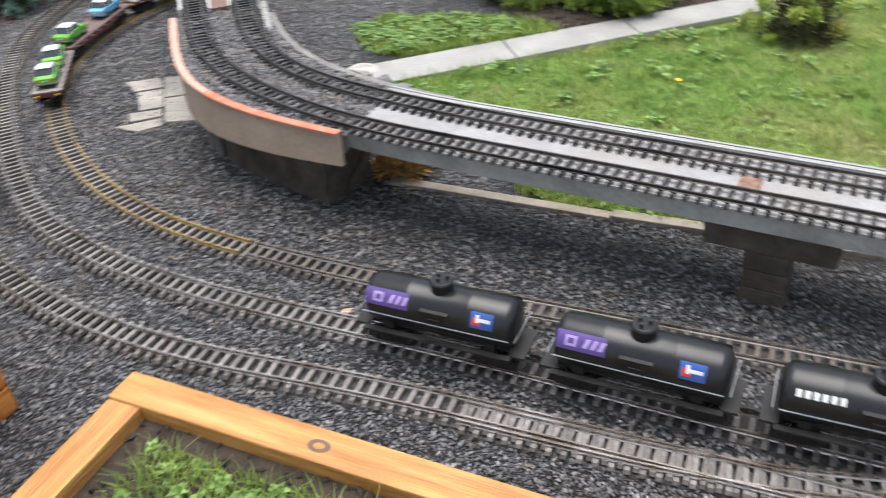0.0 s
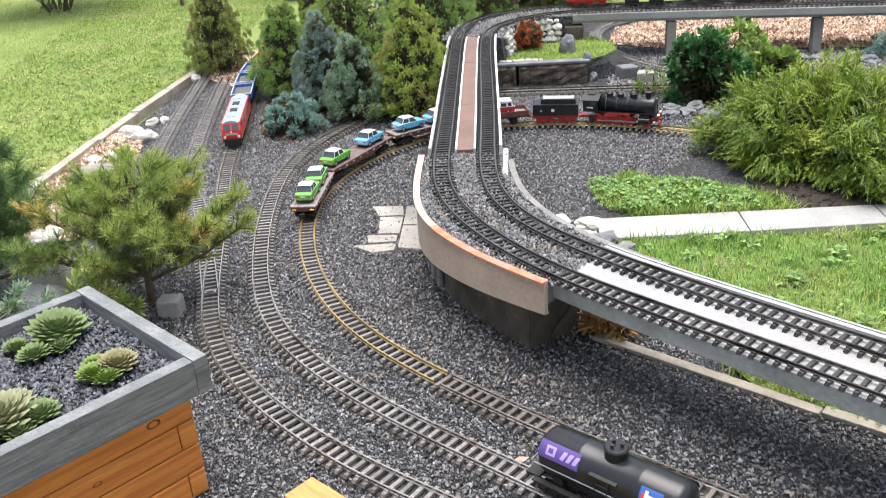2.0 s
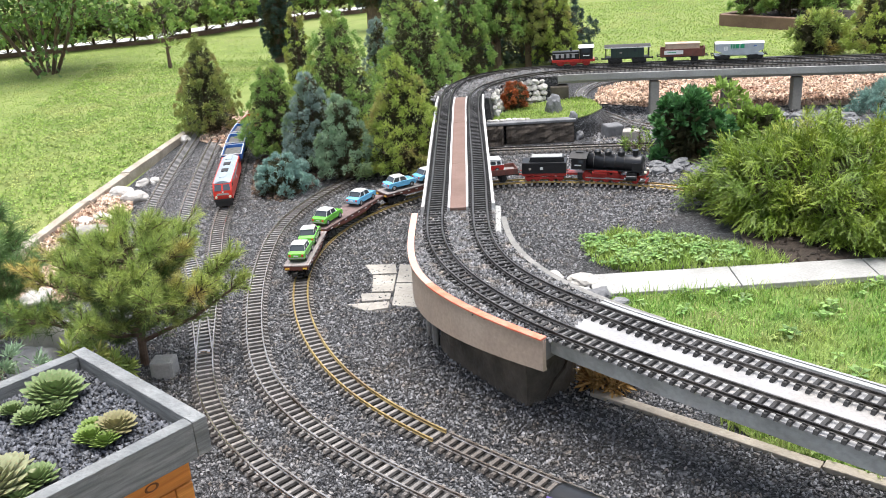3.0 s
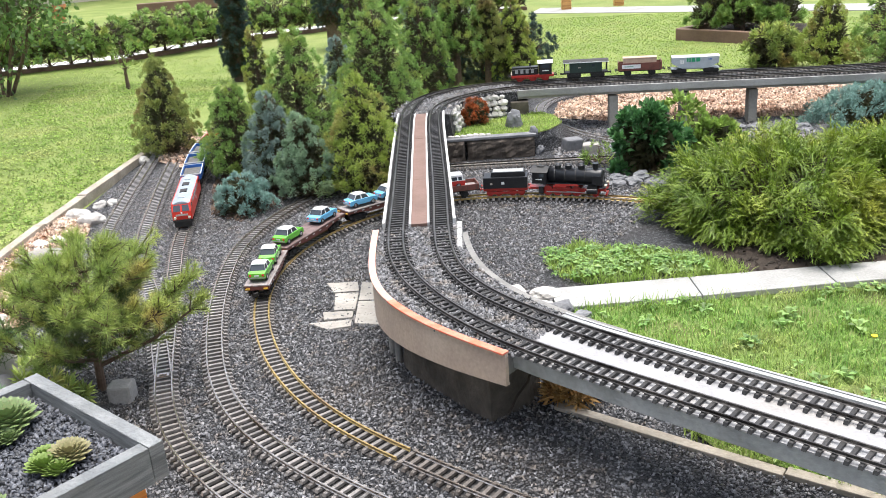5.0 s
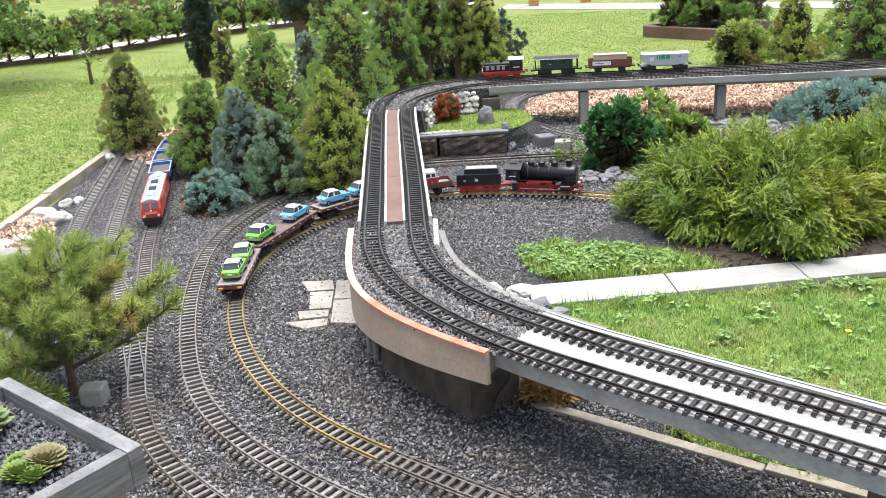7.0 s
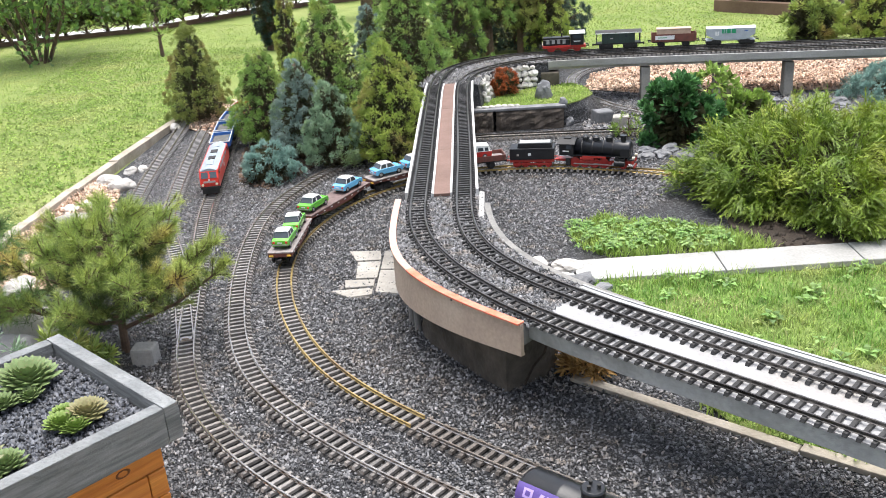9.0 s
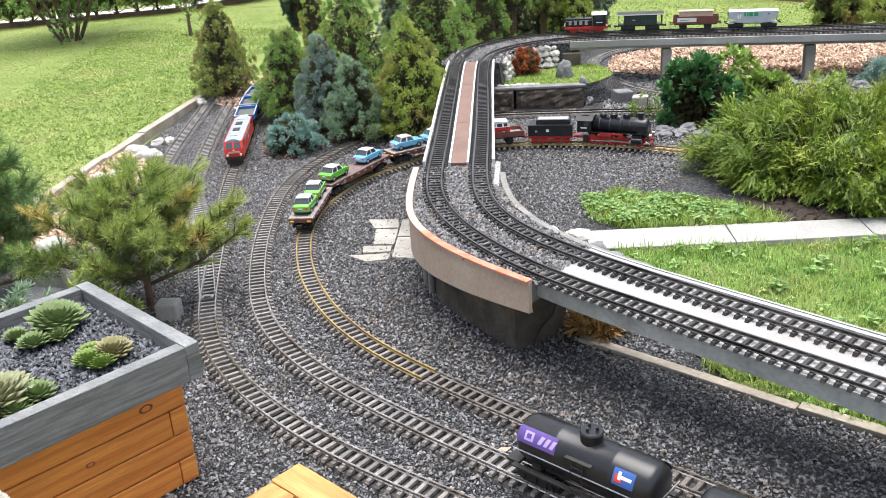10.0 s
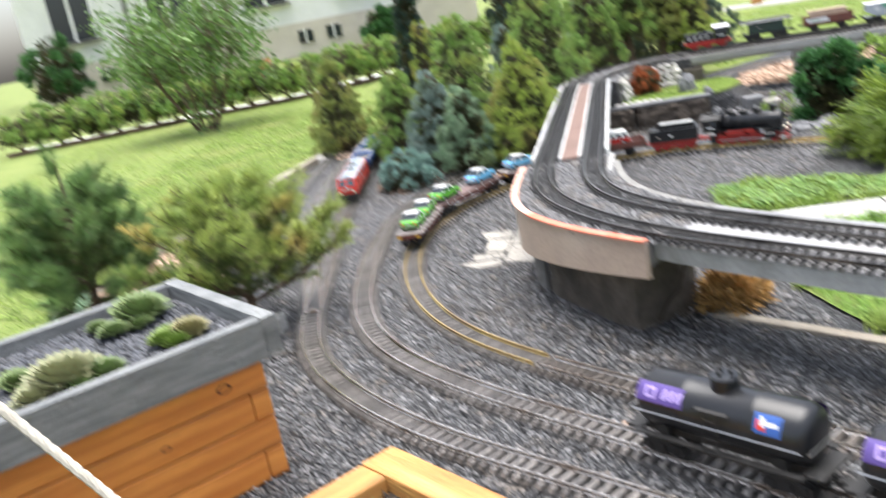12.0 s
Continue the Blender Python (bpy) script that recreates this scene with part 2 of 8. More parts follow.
SUCCULENT = leaf_mat("houseleek_green", (0.12, 0.19, 0.065), (0.19, 0.265, 0.10), (0.24, 0.19, 0.10), 0.5, 18, 0.1)
SUCCULENTB = leaf_mat("houseleek_pale", (0.286, 0.286, 0.163), (0.245, 0.286, 0.150), (0.299, 0.204, 0.109), 0.5, 18, 0.1)
SUCCULENTC = leaf_mat("houseleek_bright", (0.144, 0.228, 0.042), (0.204, 0.276, 0.066), None, 0.6, 18, 0.1)
SUCCULENTD = leaf_mat("houseleek_bronze", (0.28, 0.20, 0.12), (0.22, 0.26, 0.10), None, 0.6, 18, 0.1)


# ---- mesh tools ----
class Shape:
    """Collects corners and faces of one mesh."""

    def __init__(self):
        self.v, self.f = [], []

    def add(self, verts, faces, m=None):
        k = len(self.v)
        self.v += [tuple(m @ Vector(p)) if m else tuple(p) for p in verts]
        self.f += [tuple(i + k for i in f) for f in faces]
        return self

    def box(self, x, y, z, sx, sy, sz, m=None, top=1.0):
        """A box about (x, y) that stands on z; top: the width of its top against its base."""
        a, b = sx / 2, sy / 2
        vs = [(x + i * a * t, y + j * b * t, zz) for zz, t in ((z, 1), (z + sz, top)) for i, j in ((-1, -1), (1, -1), (1, 1), (-1, 1))]
        return self.add(vs, [(3, 2, 1, 0), (4, 5, 6, 7), (0, 1, 5, 4), (1, 2, 6, 5), (2, 3, 7, 6), (3, 0, 4, 7)], m)

    def tube(self, p, q, r, r2=None, n=10, m=None, caps=True):
        p, q = Vector(p), Vector(q)
        turn = (q - p).to_track_quat("Z", "Y").to_matrix()
        r2 = r if r2 is None else r2
        vs = [c + turn @ Vector((s * math.cos(2 * math.pi * i / n), s * math.sin(2 * math.pi * i / n), 0)) for c, s in ((p, r), (q, r2)) for i in range(n)]
        fs = [(i, (i + 1) % n, n + (i + 1) % n, n + i) for i in range(n)]
        if caps:
            fs += [tuple(range(n - 1, -1, -1)), tuple(range(n, 2 * n))]
        return self.add(vs, fs, m)

    def prism(self, poly, z0, z1, m=None):
        n = len(poly)
        vs = [(x, y, z0) for x, y in poly] + [(x, y, z1) for x, y in poly]
        return self.add(vs, [tuple(range(n - 1, -1, -1)), tuple(range(n, 2 * n))] + [(i, (i + 1) % n, n + (i + 1) % n, n + i) for i in range(n)], m)

    def loft(self, rings, m=None, closed=True, caps=True):
        n, k = len(rings[0]), len(rings)
        vs = [p for r in rings for p in r]
        w = n if closed else n - 1
        fs = [(j * n + i, j * n + (i + 1) % n, (j + 1) * n + (i + 1) % n, (j + 1) * n + i) for j in range(k - 1) for i in range(w)]
        if caps and closed:
            fs += [tuple(range(n - 1, -1, -1)), tuple(range((k - 1) * n, k * n))]
        return self.add(vs, fs, m)

    def mesh(self, name, material, bevel=0.0, smooth=False):
        me = bpy.data.meshes.new(name)
        me.from_pydata(self.v, [], self.f)
        if bevel:
            bm = bmesh.new()
            bm.from_mesh(me)
            bmesh.ops.remove_doubles(bm, verts=bm.verts, dist=1e-6)
            bmesh.ops.bevel(bm, geom=list(bm.edges), offset=bevel, segments=2, affect="EDGES", profile=0.6, clamp_overlap=True)
            bm.to_mesh(me)
            bm.free()
        if smooth:
            me.polygons.foreach_set("use_smooth", [True] * len(me.polygons))
        if material:
            me.materials.append(material)
        me.update()
        return me


def part(name, shape, material, parent=None, label="", bevel=0.0, smooth=False):
    me = shape if isinstance(shape, bpy.types.Mesh) else shape.mesh(name, material, bevel, smooth)
    ob = new(name, me)
    ob.parent = parent
    if label:
        ob["label"] = label
    return ob


def thing(name, label, category, group="", kind="", m=None):
    ob = tagged(new(name), label, category, group, kind)
    ob.empty_display_size = 0.05
    if m:
        ob.matrix_basis = m
    return ob


def solid(name, shape, material, label, category, group="", kind="", bevel=0.0, smooth=False, m=None):
    ob = part(name, shape, material, None, "", bevel, smooth)
    tagged(ob, label, category, group, kind)
    if m:
        ob.matrix_basis = m
    return ob


def cloud(name, material, verts, faces):
    """A mesh from arrays: verts (n, 3), faces (k, 3 or 4)."""
    me = bpy.data.meshes.new(name)
    n, k = faces.shape
    me.vertices.add(len(verts))
    me.vertices.foreach_set("co", np.ascontiguousarray(verts, dtype=np.float32).ravel())
    me.loops.add(n * k)
    me.loops.foreach_set("vertex_index", np.ascontiguousarray(faces, dtype=np.int32).ravel())
    me.polygons.add(n)
    me.polygons.foreach_set("loop_start", np.arange(0, n * k, k, dtype=np.int32))
    me.polygons.foreach_set("loop_total", np.full(n, k, dtype=np.int32))
    me.update(calc_edges=True)
    me.validate()
    me.materials.append(material)
    return me


rng = np.random.default_rng(7)


def inside(poly, pts):
    """Which of the points lie in the polygon."""
    x, y = pts[:, 0], pts[:, 1]
    hit = np.zeros(len(pts), bool)
    for (x0, y0), (x1, y1) in zip(poly, poly[1:] + poly[:1]):
        if y0 != y1:
            hit ^= ((y0 > y) != (y1 > y)) & (x < (x1 - x0) * (y - y0) / (y1 - y0) + x0)
    return hit


def scatter(poly, count):
    a = np.array(poly)
    lo, hi = a.min(0), a.max(0)
    pts = rng.uniform(lo, hi, (int(count * 3), 2))
    return pts[inside(poly, pts)][:count]


def turned(n, tilt=None):
    """Random turns, as n matrices of 3 x 3."""
    q = rng.normal(size=(n, 4))
    q /= np.linalg.norm(q, axis=1)[:, None]
    w, x, y, z = q.T
    return np.stack([1 - 2 * (y * y + z * z), 2 * (x * y - z * w), 2 * (x * z + y * w), 2 * (x * y + z * w), 1 - 2 * (x * x + z * z), 2 * (y * z - x * w),
                     2 * (x * z - y * w), 2 * (y * z + x * w), 1 - 2 * (x * x + y * y)], 1).reshape(n, 3, 3)


OCTA = np.array([(1, 0.25, 0), (-1, -0.2, 0.1), (0.2, 1, 0), (-0.1, -1, 0.15), (0.15, 0, 0.9), (0, 0.1, -0.9)], float)
OCTAF = np.array([(0, 2, 4), (2, 1, 4), (1, 3, 4), (3, 0, 4), (2, 0, 5), (1, 2, 5), (3, 1, 5), (0, 3, 5)])


def pebbles(name, material, pts, z, size, flat=0.7, rough=0.35):
    """Broken stones, one island each, lying at the points."""
    n = len(pts)
    v = OCTA[None] * (1 + rng.uniform(-rough, rough, (n, 6, 3))) + rng.uniform(-0.25, 0.25, (n, 6, 3))
    s = size * rng.uniform(0.6, 1.3, (n, 1, 1)) * np.array([1.15, 0.85, flat])
    v = np.einsum("nij,nkj->nki", turned(n), v * s * 0.56)
    v[:, :, :2] += pts[:, None, :2]
    v[:, :, 2] += (z if np.isscalar(z) else z[:, None])
    tri = v[:, OCTAF]
    up = np.cross(tri[:, :, 1] - tri[:, :, 0], tri[:, :, 2] - tri[:, :, 0])
    up = up[:, :, 2] / (np.linalg.norm(up, axis=2) + 1e-12)
    f = (OCTAF[None] + 6 * np.arange(n)[:, None, None])[up > -0.35]
    return cloud(name, material, v.reshape(-1, 3), f)


def blades(name, material, pts, z, height, width, lean=0.5):
    """Grass: each blade a bent strip of three faces' worth of corners."""
    n = len(pts)
    h = height * rng.uniform(0.45, 1.25, n)
    a, l = rng.uniform(0, 2 * np.pi, n), lean * rng.uniform(0.1, 1.2, n)
    way = np.stack([np.cos(a), np.sin(a)], 1)
    side = np.stack([-np.sin(a), np.cos(a)], 1) * (width * rng.uniform(0.6, 1.3, n) / 2)[:, None]
    v = np.zeros((n, 5, 3))
    for k, (up, out, w) in enumerate(((0, 0, 1), (0, 0, -1), (0.55, 0.3, -0.8), (0.55, 0.3, 0.8), (1.0, 1.0, 0))):
        v[:, k, :2] = pts[:, :2] + way * (out * l * h)[:, None] + side * w
        v[:, k, 2] = z + up * h * (1 - 0.25 * l)
    f = (np.array([(0, 1, 2), (0, 2, 3), (3, 2, 4)])[None] + 5 * np.arange(n)[:, None, None]).reshape(-1, 3)
    return cloud(name, material, v.reshape(-1, 3), f)


# ---- lines of the plan ----
def smooth_line(pts, step=0.02, rounds=3):
    """An even, smooth line through the plan points."""
    p = [Vector((x, y, 0)) for x, y in pts]
    p = [2 * p[0] - p[1]] + p + [2 * p[-1] - p[-2]]
    out = []
    for a, b, c, d in zip(p, p[1:], p[2:], p[3:]):
        for k in range(24):
            t = k / 24
            out.append(0.5 * ((2 * b) + (c - a) * t + (2 * a - 5 * b + 4 * c - d) * t * t + (3 * b - a - 3 * c + d) * t ** 3))
    out.append(p[-2])
    q = np.array([(v.x, v.y) for v in out])
    for _ in range(rounds + 1):
        d = np.r_[0, np.cumsum(np.hypot(*np.diff(q, axis=0).T))]
        s = np.arange(0, d[-1], step)
        q = np.stack([np.interp(s, d, q[:, 0]), np.interp(s, d, q[:, 1])], 1)
        if _ < rounds:
            for _k in range(30):
                q[1:-1] = 0.25 * q[:-2] + 0.5 * q[1:-1] + 0.25 * q[2:]
    return q


def along(q, s):
    """Place and heading (radians) at s metres along a line."""
    d = np.r_[0, np.cumsum(np.hypot(*np.diff(q, axis=0).T))]
    x, y = np.interp(s, d, q[:, 0]), np.interp(s, d, q[:, 1])
    x2, y2 = np.interp(s + 0.02, d, q[:, 0]), np.interp(s + 0.02, d, q[:, 1])
    x1, y1 = np.interp(s - 0.02, d, q[:, 0]), np.interp(s - 0.02, d, q[:, 1])
    return x, y, math.atan2(y2 - y1, x2 - x1)


def length_of(q):
    return float(np.hypot(*np.diff(q, axis=0).T).sum())


def offset_line(q, off):
    t = np.gradient(q, axis=0)
    t /= np.linalg.norm(t, axis=1)[:, None]
    return q + np.stack([-t[:, 1], t[:, 0]], 1) * off


def sweep(q, profile, z):
    """A profile of (sideways, up) corners, drawn along a line."""
    t = np.gradient(q, axis=0)
    t /= np.linalg.norm(t, axis=1)[:, None]
    nrm = np.stack([-t[:, 1], t[:, 0]], 1)
    sh = Shape()
    sh.loft([[(x + a * n, y + b * n, z + u) for n, u in profile] for (x, y), (a, b) in zip(q, nrm)])
    return sh


INNER = smooth_line([(1.75, 0.55), (1.35, 0.86), (1.02, 1.12), (0.8, 1.28), (0.55, 1.47), (0.34, 1.62), (0.1, 1.81), (-0.04, 1.93), (-0.16, 2.04), (-0.28, 2.19), (-0.39, 2.39), (-0.47, 2.61), (-0.525, 2.87),
                     (-0.53, 3.12), (-0.47, 3.38), (-0.36, 3.58), (-0.2, 3.76), (0.0, 3.87), (0.2, 3.9), (0.4, 3.89), (0.62, 3.83), (0.8, 3.75), (0.98, 3.65), (1.2, 3.5), (1.5, 3.25)])
MIDDLE = smooth_line([(1.7, 0.38), (1.2, 0.74), (0.82, 1.03), (0.62, 1.19), (0.42, 1.36), (0.3, 1.455), (0.19, 1.54), (0.07, 1.63), (-0.07, 1.735), (-0.21, 1.855), (-0.35, 1.995), (-0.475, 2.17), (-0.56, 2.37),
                      (-0.61, 2.57), (-0.665, 2.83), (-0.7, 3.12), (-0.715, 3.41), (-0.675, 3.67), (-0.6, 3.88), (-0.51, 4.07), (-0.38, 4.25), (-0.2, 4.4), (0.1, 4.45), (0.41, 4.43), (0.68, 4.42), (0.92, 4.39), (1.3, 4.3)])
OUTER = smooth_line([(1.6, 0.3), (1.1, 0.68), (0.77, 0.93), (0.53, 1.11), (0.37, 1.23), (0.2, 1.355), (0.06, 1.45), (-0.08, 1.535), (-0.22, 1.635), (-0.35, 1.75), (-0.46, 1.87), (-0.58, 2.03), (-0.66, 2.2),
                     (-0.715, 2.4), (-0.765, 2.62), (-0.83, 2.9), (-0.9, 3.2), (-0.97, 3.5), (-1.02, 3.85), (-1.09, 4.25), (-1.16, 4.65), (-1.19, 5.05), (-1.14, 5.45), (-1.0, 5.9)])
SIDING = smooth_line([(-0.715, 2.4), (-0.80, 2.65), (-0.92, 3.0), (-1.05, 3.3), (-1.13, 3.55), (-1.23, 4.04), (-1.35, 4.75), (-1.4, 5.1)])
SIDINGB = smooth_line([(-1.13, 2.9), (-1.22, 3.2), (-1.3, 3.54), (-1.41, 4.17), (-1.54, 5.1), (-1.6, 5.5)])
BRANCH = smooth_line([(0.3, 1.27), (0.5, 1.12), (0.67, 1.0), (0.87, 0.9), (1.2, 0.76), (1.7, 0.58)])
HIGHA = smooth_line([(1.48, 0.847), (1.25, 1.06), (1.051, 1.245), (0.978, 1.313), (0.87, 1.411), (0.754, 1.517), (0.628, 1.632), (0.538, 1.714), (0.443, 1.801), (0.342, 1.891), (0.257, 1.975), (0.165, 2.09), (0.08, 2.23), (0.0, 2.4), (-0.045, 2.58), (-0.055, 2.8), (-0.055, 3.1), (-0.06, 3.6),
                     (-0.065, 4.2), (-0.065, 4.65), (-0.03, 5.0), (0.09, 5.22), (0.32, 5.36), (0.6, 5.36), (1.0, 5.32), (1.4, 5.26), (1.9, 5.18), (2.35, 5.12), (2.9, 5.1)])
HIGHB = smooth_line([(1.57, 0.94), (1.34, 1.155), (1.131, 1.349), (1.051, 1.417), (0.938, 1.518), (0.818, 1.634), (0.684, 1.751), (0.591, 1.841), (0.492, 1.937), (0.387, 2.043), (0.29, 2.145), (0.21, 2.25), (0.135, 2.39), (0.1, 2.55), (0.09, 2.8), (0.09, 3.2), (0.085, 3.6),
                     (0.075, 4.2), (0.075, 4.6), (0.1, 4.85), (0.25, 5.06), (0.5, 5.2), (0.97, 5.17), (1.4, 5.11), (1.9, 5.03), (2.35, 4.97), (2.9, 4.95)])
BACKLOOP = smooth_line([(1.9, 6.2), (1.5, 6.25), (1.14, 6.17), (0.94, 6.08), (0.81, 5.94), (0.735, 5.77), (0.705, 5.55), (0.73, 5.31), (0.80, 5.09), (0.9, 4.85), (1.05, 4.68), (1.3, 4.55)])
HIGH = 0.24  # underside of the high sleepers


# ---- ground ----
def sheet(name, poly, z, material, label, depth=0.0):
    sh = Shape()
    if depth:
        sh.prism(poly, z - depth, z)
    else:
        sh.add([(x, y, z) for x, y in poly], [tuple(range(len(poly)))])
    return solid(name, sh, material, label, "ground", kind="structure")


sheet("ground", [(-150, -60), (150, -60), (150, 150), (-150, 150)], -0.012, LAWN, "mown green lawn of the garden")
BEDPOLY = [(-1.62, -1.5), (2.6, -1.5), (2.6, 0.1), (1.75, 1.08), (1.32, 1.5), (0.78, 2.0), (0.64, 2.35), (0.52, 2.68), (0.5, 2.78), (0.95, 2.85), (1.2, 3.3), (1.5, 3.7), (2.6, 4.3), (2.6, 6.7), (1.2, 6.7), (0.6, 6.1), (0.2, 5.75),
           (-0.5, 5.4), (-0.9, 5.9), (-1.6, 5.5)]
sheet("gravel_bed", BEDPOLY, 0.0, BED, "dark grey basalt gravel bed")
LAWNR = [(0.47, 2.68), (2.7, 2.66), (2.7, 0.15), (1.72, 1.05), (1.27, 1.435), (0.68, 1.885), (0.61, 2.06), (0.53, 2.3)]
sheet("lawn_strip", LAWNR, 0.006, THATCH, "green lawn beside the high railway")
BUSHBED = [(1.06, 2.875), (1.4, 2.88), (3.2, 2.95), (3.2, 3.9), (1.9, 4.2), (1.3, 3.9), (1.05, 3.4), (1.0, 3.1)]
sheet("planting_bed", BUSHBED, 0.008, SOIL, "dark soil bed under the golden bush")
CHIPPOLY = [(0.78, 5.45), (1.1, 5.25), (2.6, 4.95), (3.3, 4.75), (3.3, 6.2), (1.5, 6.15), (1.1, 6.05), (0.86, 5.85)]
sheet("bark_bed", CHIPPOLY, 0.006, CHIPS, "bed of pale pinkish bark chips")
CHIPL = [(-1.665, 2.8), (-1.22, 2.85), (-1.26, 3.1), (-1.36, 3.45), (-1.45, 3.85), (-1.60, 4.1), (-1.66, 4.1)]
sheet("chip_border", CHIPL, 0.006, CHIPS, "strip of bark chips beside the lawn edging")
CHIPT = [(-1.5, 5.05), (-1.2, 4.75), (-0.95, 5.2), (-1.05, 5.9), (-1.45, 5.7)]
sheet("chip_patch", CHIPT, 0.006, CHIPS, "bark chips under the bronzed conifer")

# ---- paved path, edgings, slabs ----
path = thing("garden_path", "pale concrete garden path beside the lawn", "path", kind="structure")
PATHLINE = [(0.43, 2.77, 0.16), (0.89, 2.788, 0.157), (1.32, 2.808, 0.145), (1.9, 2.83, 0.145), (2.7, 2.86, 0.145), (3.4, 2.88, 0.145)]
for k, ((x0, y0, w0), (x1, y1, w1)) in enumerate(zip(PATHLINE, PATHLINE[1:])):
    sh = Shape().prism([(x0 + 0.002, y0 - w0 / 2), (x1 - 0.002, y1 - w1 / 2), (x1 - 0.002, y1 + w1 / 2), (x0 + 0.002, y0 + w0 / 2)], -0.01, 0.010)
    part("slab", sh, PATHM, path, bevel=0.003)


def edging(name, pts, w, z0, z1, material, label, piece):
    e = thing(name, label, "edging", kind="structure")
    q = np.array(pts)
    total = length_of(q)
    n = max(1, round(total / piece))
    for k in range(n):
        s = (k + 0.5) * total / n
        x, y, a = along(q, s)
        sh = Shape().box(0, 0, z0, total / n - 0.003, w * (1 + 0.08 * math.sin(k * 2.3)), z1 - z0 + 0.003 * math.sin(k * 1.7))
        ob = part("kerb_stone", sh, material, e, bevel=0.003)
        ob.matrix_basis = pose(x, y, 0, 0, 0, math.degrees(a))
    return e


edging("lawn_edging", [(0.355, 2.118), (0.487, 2.012), (0.603, 1.921), (0.711, 1.83), (0.817, 1.75), (0.975, 1.645), (1.261, 1.435), (1.7, 1.10)], 0.03, -0.02, 0.010, EDGE, "beige stone edging between gravel and lawn", 0.5)
edging("border_edging", [(-1.69, 2.6), (-1.685, 3.75), (-1.655, 4.4), (-1.605, 5.2)], 0.046, -0.02, 0.036, EDGE, "weathered stone edging along the lawn", 0.45)
slabs = thing("stepping_slabs", "group of worn sandstone slabs sunk in gravel", "paving", kind="structure")
for poly in ([(-0.325, 3.04), (-0.215, 3.03), (-0.205, 2.95), (-0.29, 2.95)], [(-0.285, 2.94), (-0.205, 2.935), (-0.205, 2.80), (-0.275, 2.80)], [(-0.2, 3.03), (-0.1, 3.0), (-0.105, 2.86), (-0.2, 2.87)],
             [(-0.2, 2.86), (-0.1, 2.85), (-0.1, 2.66), (-0.2, 2.69)], [(-0.345, 2.71), (-0.21, 2.72), (-0.21, 2.67), (-0.28, 2.655)], [(-0.31, 2.79), (-0.21, 2.785), (-0.21, 2.735), (-0.3, 2.73)]):
    part("slab", Shape().prism(poly, -0.01, 0.007), SLAB, slabs, bevel=0.002)


# ---- railway tracks ----
def tie_mesh(material, width, length):
    sh = Shape().box(0, 0, 0, width, length, 0.007, top=0.92)
    for s in (-1, 1):
        sh.box(0, s * 0.0275, 0.007, width * 0.85, 0.003, 0.003)
    return sh.mesh("sleeper", material)


RAILPROFILE = [(-0.003, 0.0), (0.003, 0.0), (0.0010, 0.0018), (0.0009, 0.0060), (0.0020, 0.0068), (0.0019, 0.0083), (-0.0019, 0.0083), (-0.0020, 0.0068), (-0.0008, 0.0062), (-0.0009, 0.0018)]


def track(label, q, z, rail, sleeper, pitch=0.0255, width=0.0102, length=0.082, other=None):
    """Two rails on sleepers along a line. other: a stretch from, to (metres along) with its own rails and sleepers, and their look."""
    t = thing("railway_track", label, "railway track", group="garden railway tracks")
    lo, hi, rail2, sleeper2, look2 = other or (-1.0, -1.0, rail, sleeper, "")
    step = np.arange(len(q)) * 0.02
    for side in (-1, 1):
        line = offset_line(q, side * 0.0228)
        for keep, metal, text in ((step < lo, rail, ""), ((step >= lo) & (step < hi), rail2, look2), (step >= hi, rail, "")):
            if keep.sum() > 2:
                part("rail", sweep(line[keep], RAILPROFILE, z + 0.007), metal, t, text)
    if z < 0.1:
        # dark strip that deepens the sleeper gaps: grit and painted shade in one
        part("track_bed", sweep(q, [(-0.040, -0.010), (0.040, -0.010), (0.036, -0.004), (-0.036, -0.004)], z), GRIT, t, "dark grit under the sleepers, coloured with the shade of the gaps")
    near, far = tie_mesh(sleeper, width, length), tie_mesh(sleeper2, width, length)
    rest, made = Shape(), 0
    for k in range(int(length_of(q) / pitch)):
        u = (k + 0.5) * pitch
        x, y, a = along(q, u)
        m = pose(x, y, z + 0.0006 * math.sin(k * 12.9), 0.5 * math.sin(k * 3.3), 0, math.degrees(a) + 1.4 * math.sin(k * 7.1))
        if made < 290:
            part("sleeper", far if lo <= u < hi else near, None, t).matrix_basis = m
            made += 1
        else:
            rest.box(0, 0, 0, width, length, 0.007, m, 0.92)
    if rest.v:
        part("far_sleepers", rest, sleeper, t)["kind"] = "stuff"
    return t


# brass all along: the near stretch's browner colours paint in its lack of sheen
track("brass-railed garden railway track curving through gravel", INNER, 0.010, BRASS, SLEEPER, other=(0.0, 2.24, STEEL, SLEEPERBROWN, "tarnished rail, coloured brown for its missing sheen side-on"))
track("steel-railed garden railway track curving through gravel", MIDDLE, 0.010, STEEL, SLEEPER, other=(4.95, 99.0, DARKRAIL, SLEEPERBROWN, "dark brown rail"))
track("steel-railed outer garden railway track on gravel", OUTER, 0.010, STEEL, SLEEPER)
track("steel-railed siding track on gravel", SIDING, 0.010, STEEL, SLEEPERPALE)
track("steel-railed siding track beside the lawn edging", SIDINGB, 0.010, STEEL, SLEEPERPALE)
track("short branch track leaving a turnout", BRANCH, 0.0085, STEEL, SLEEPER)
track("dark garden railway track on the high line", HIGHA, HIGH + 0.001, DARKRAIL, SLEEPERDARK, 0.0243, 0.0086, 0.078)
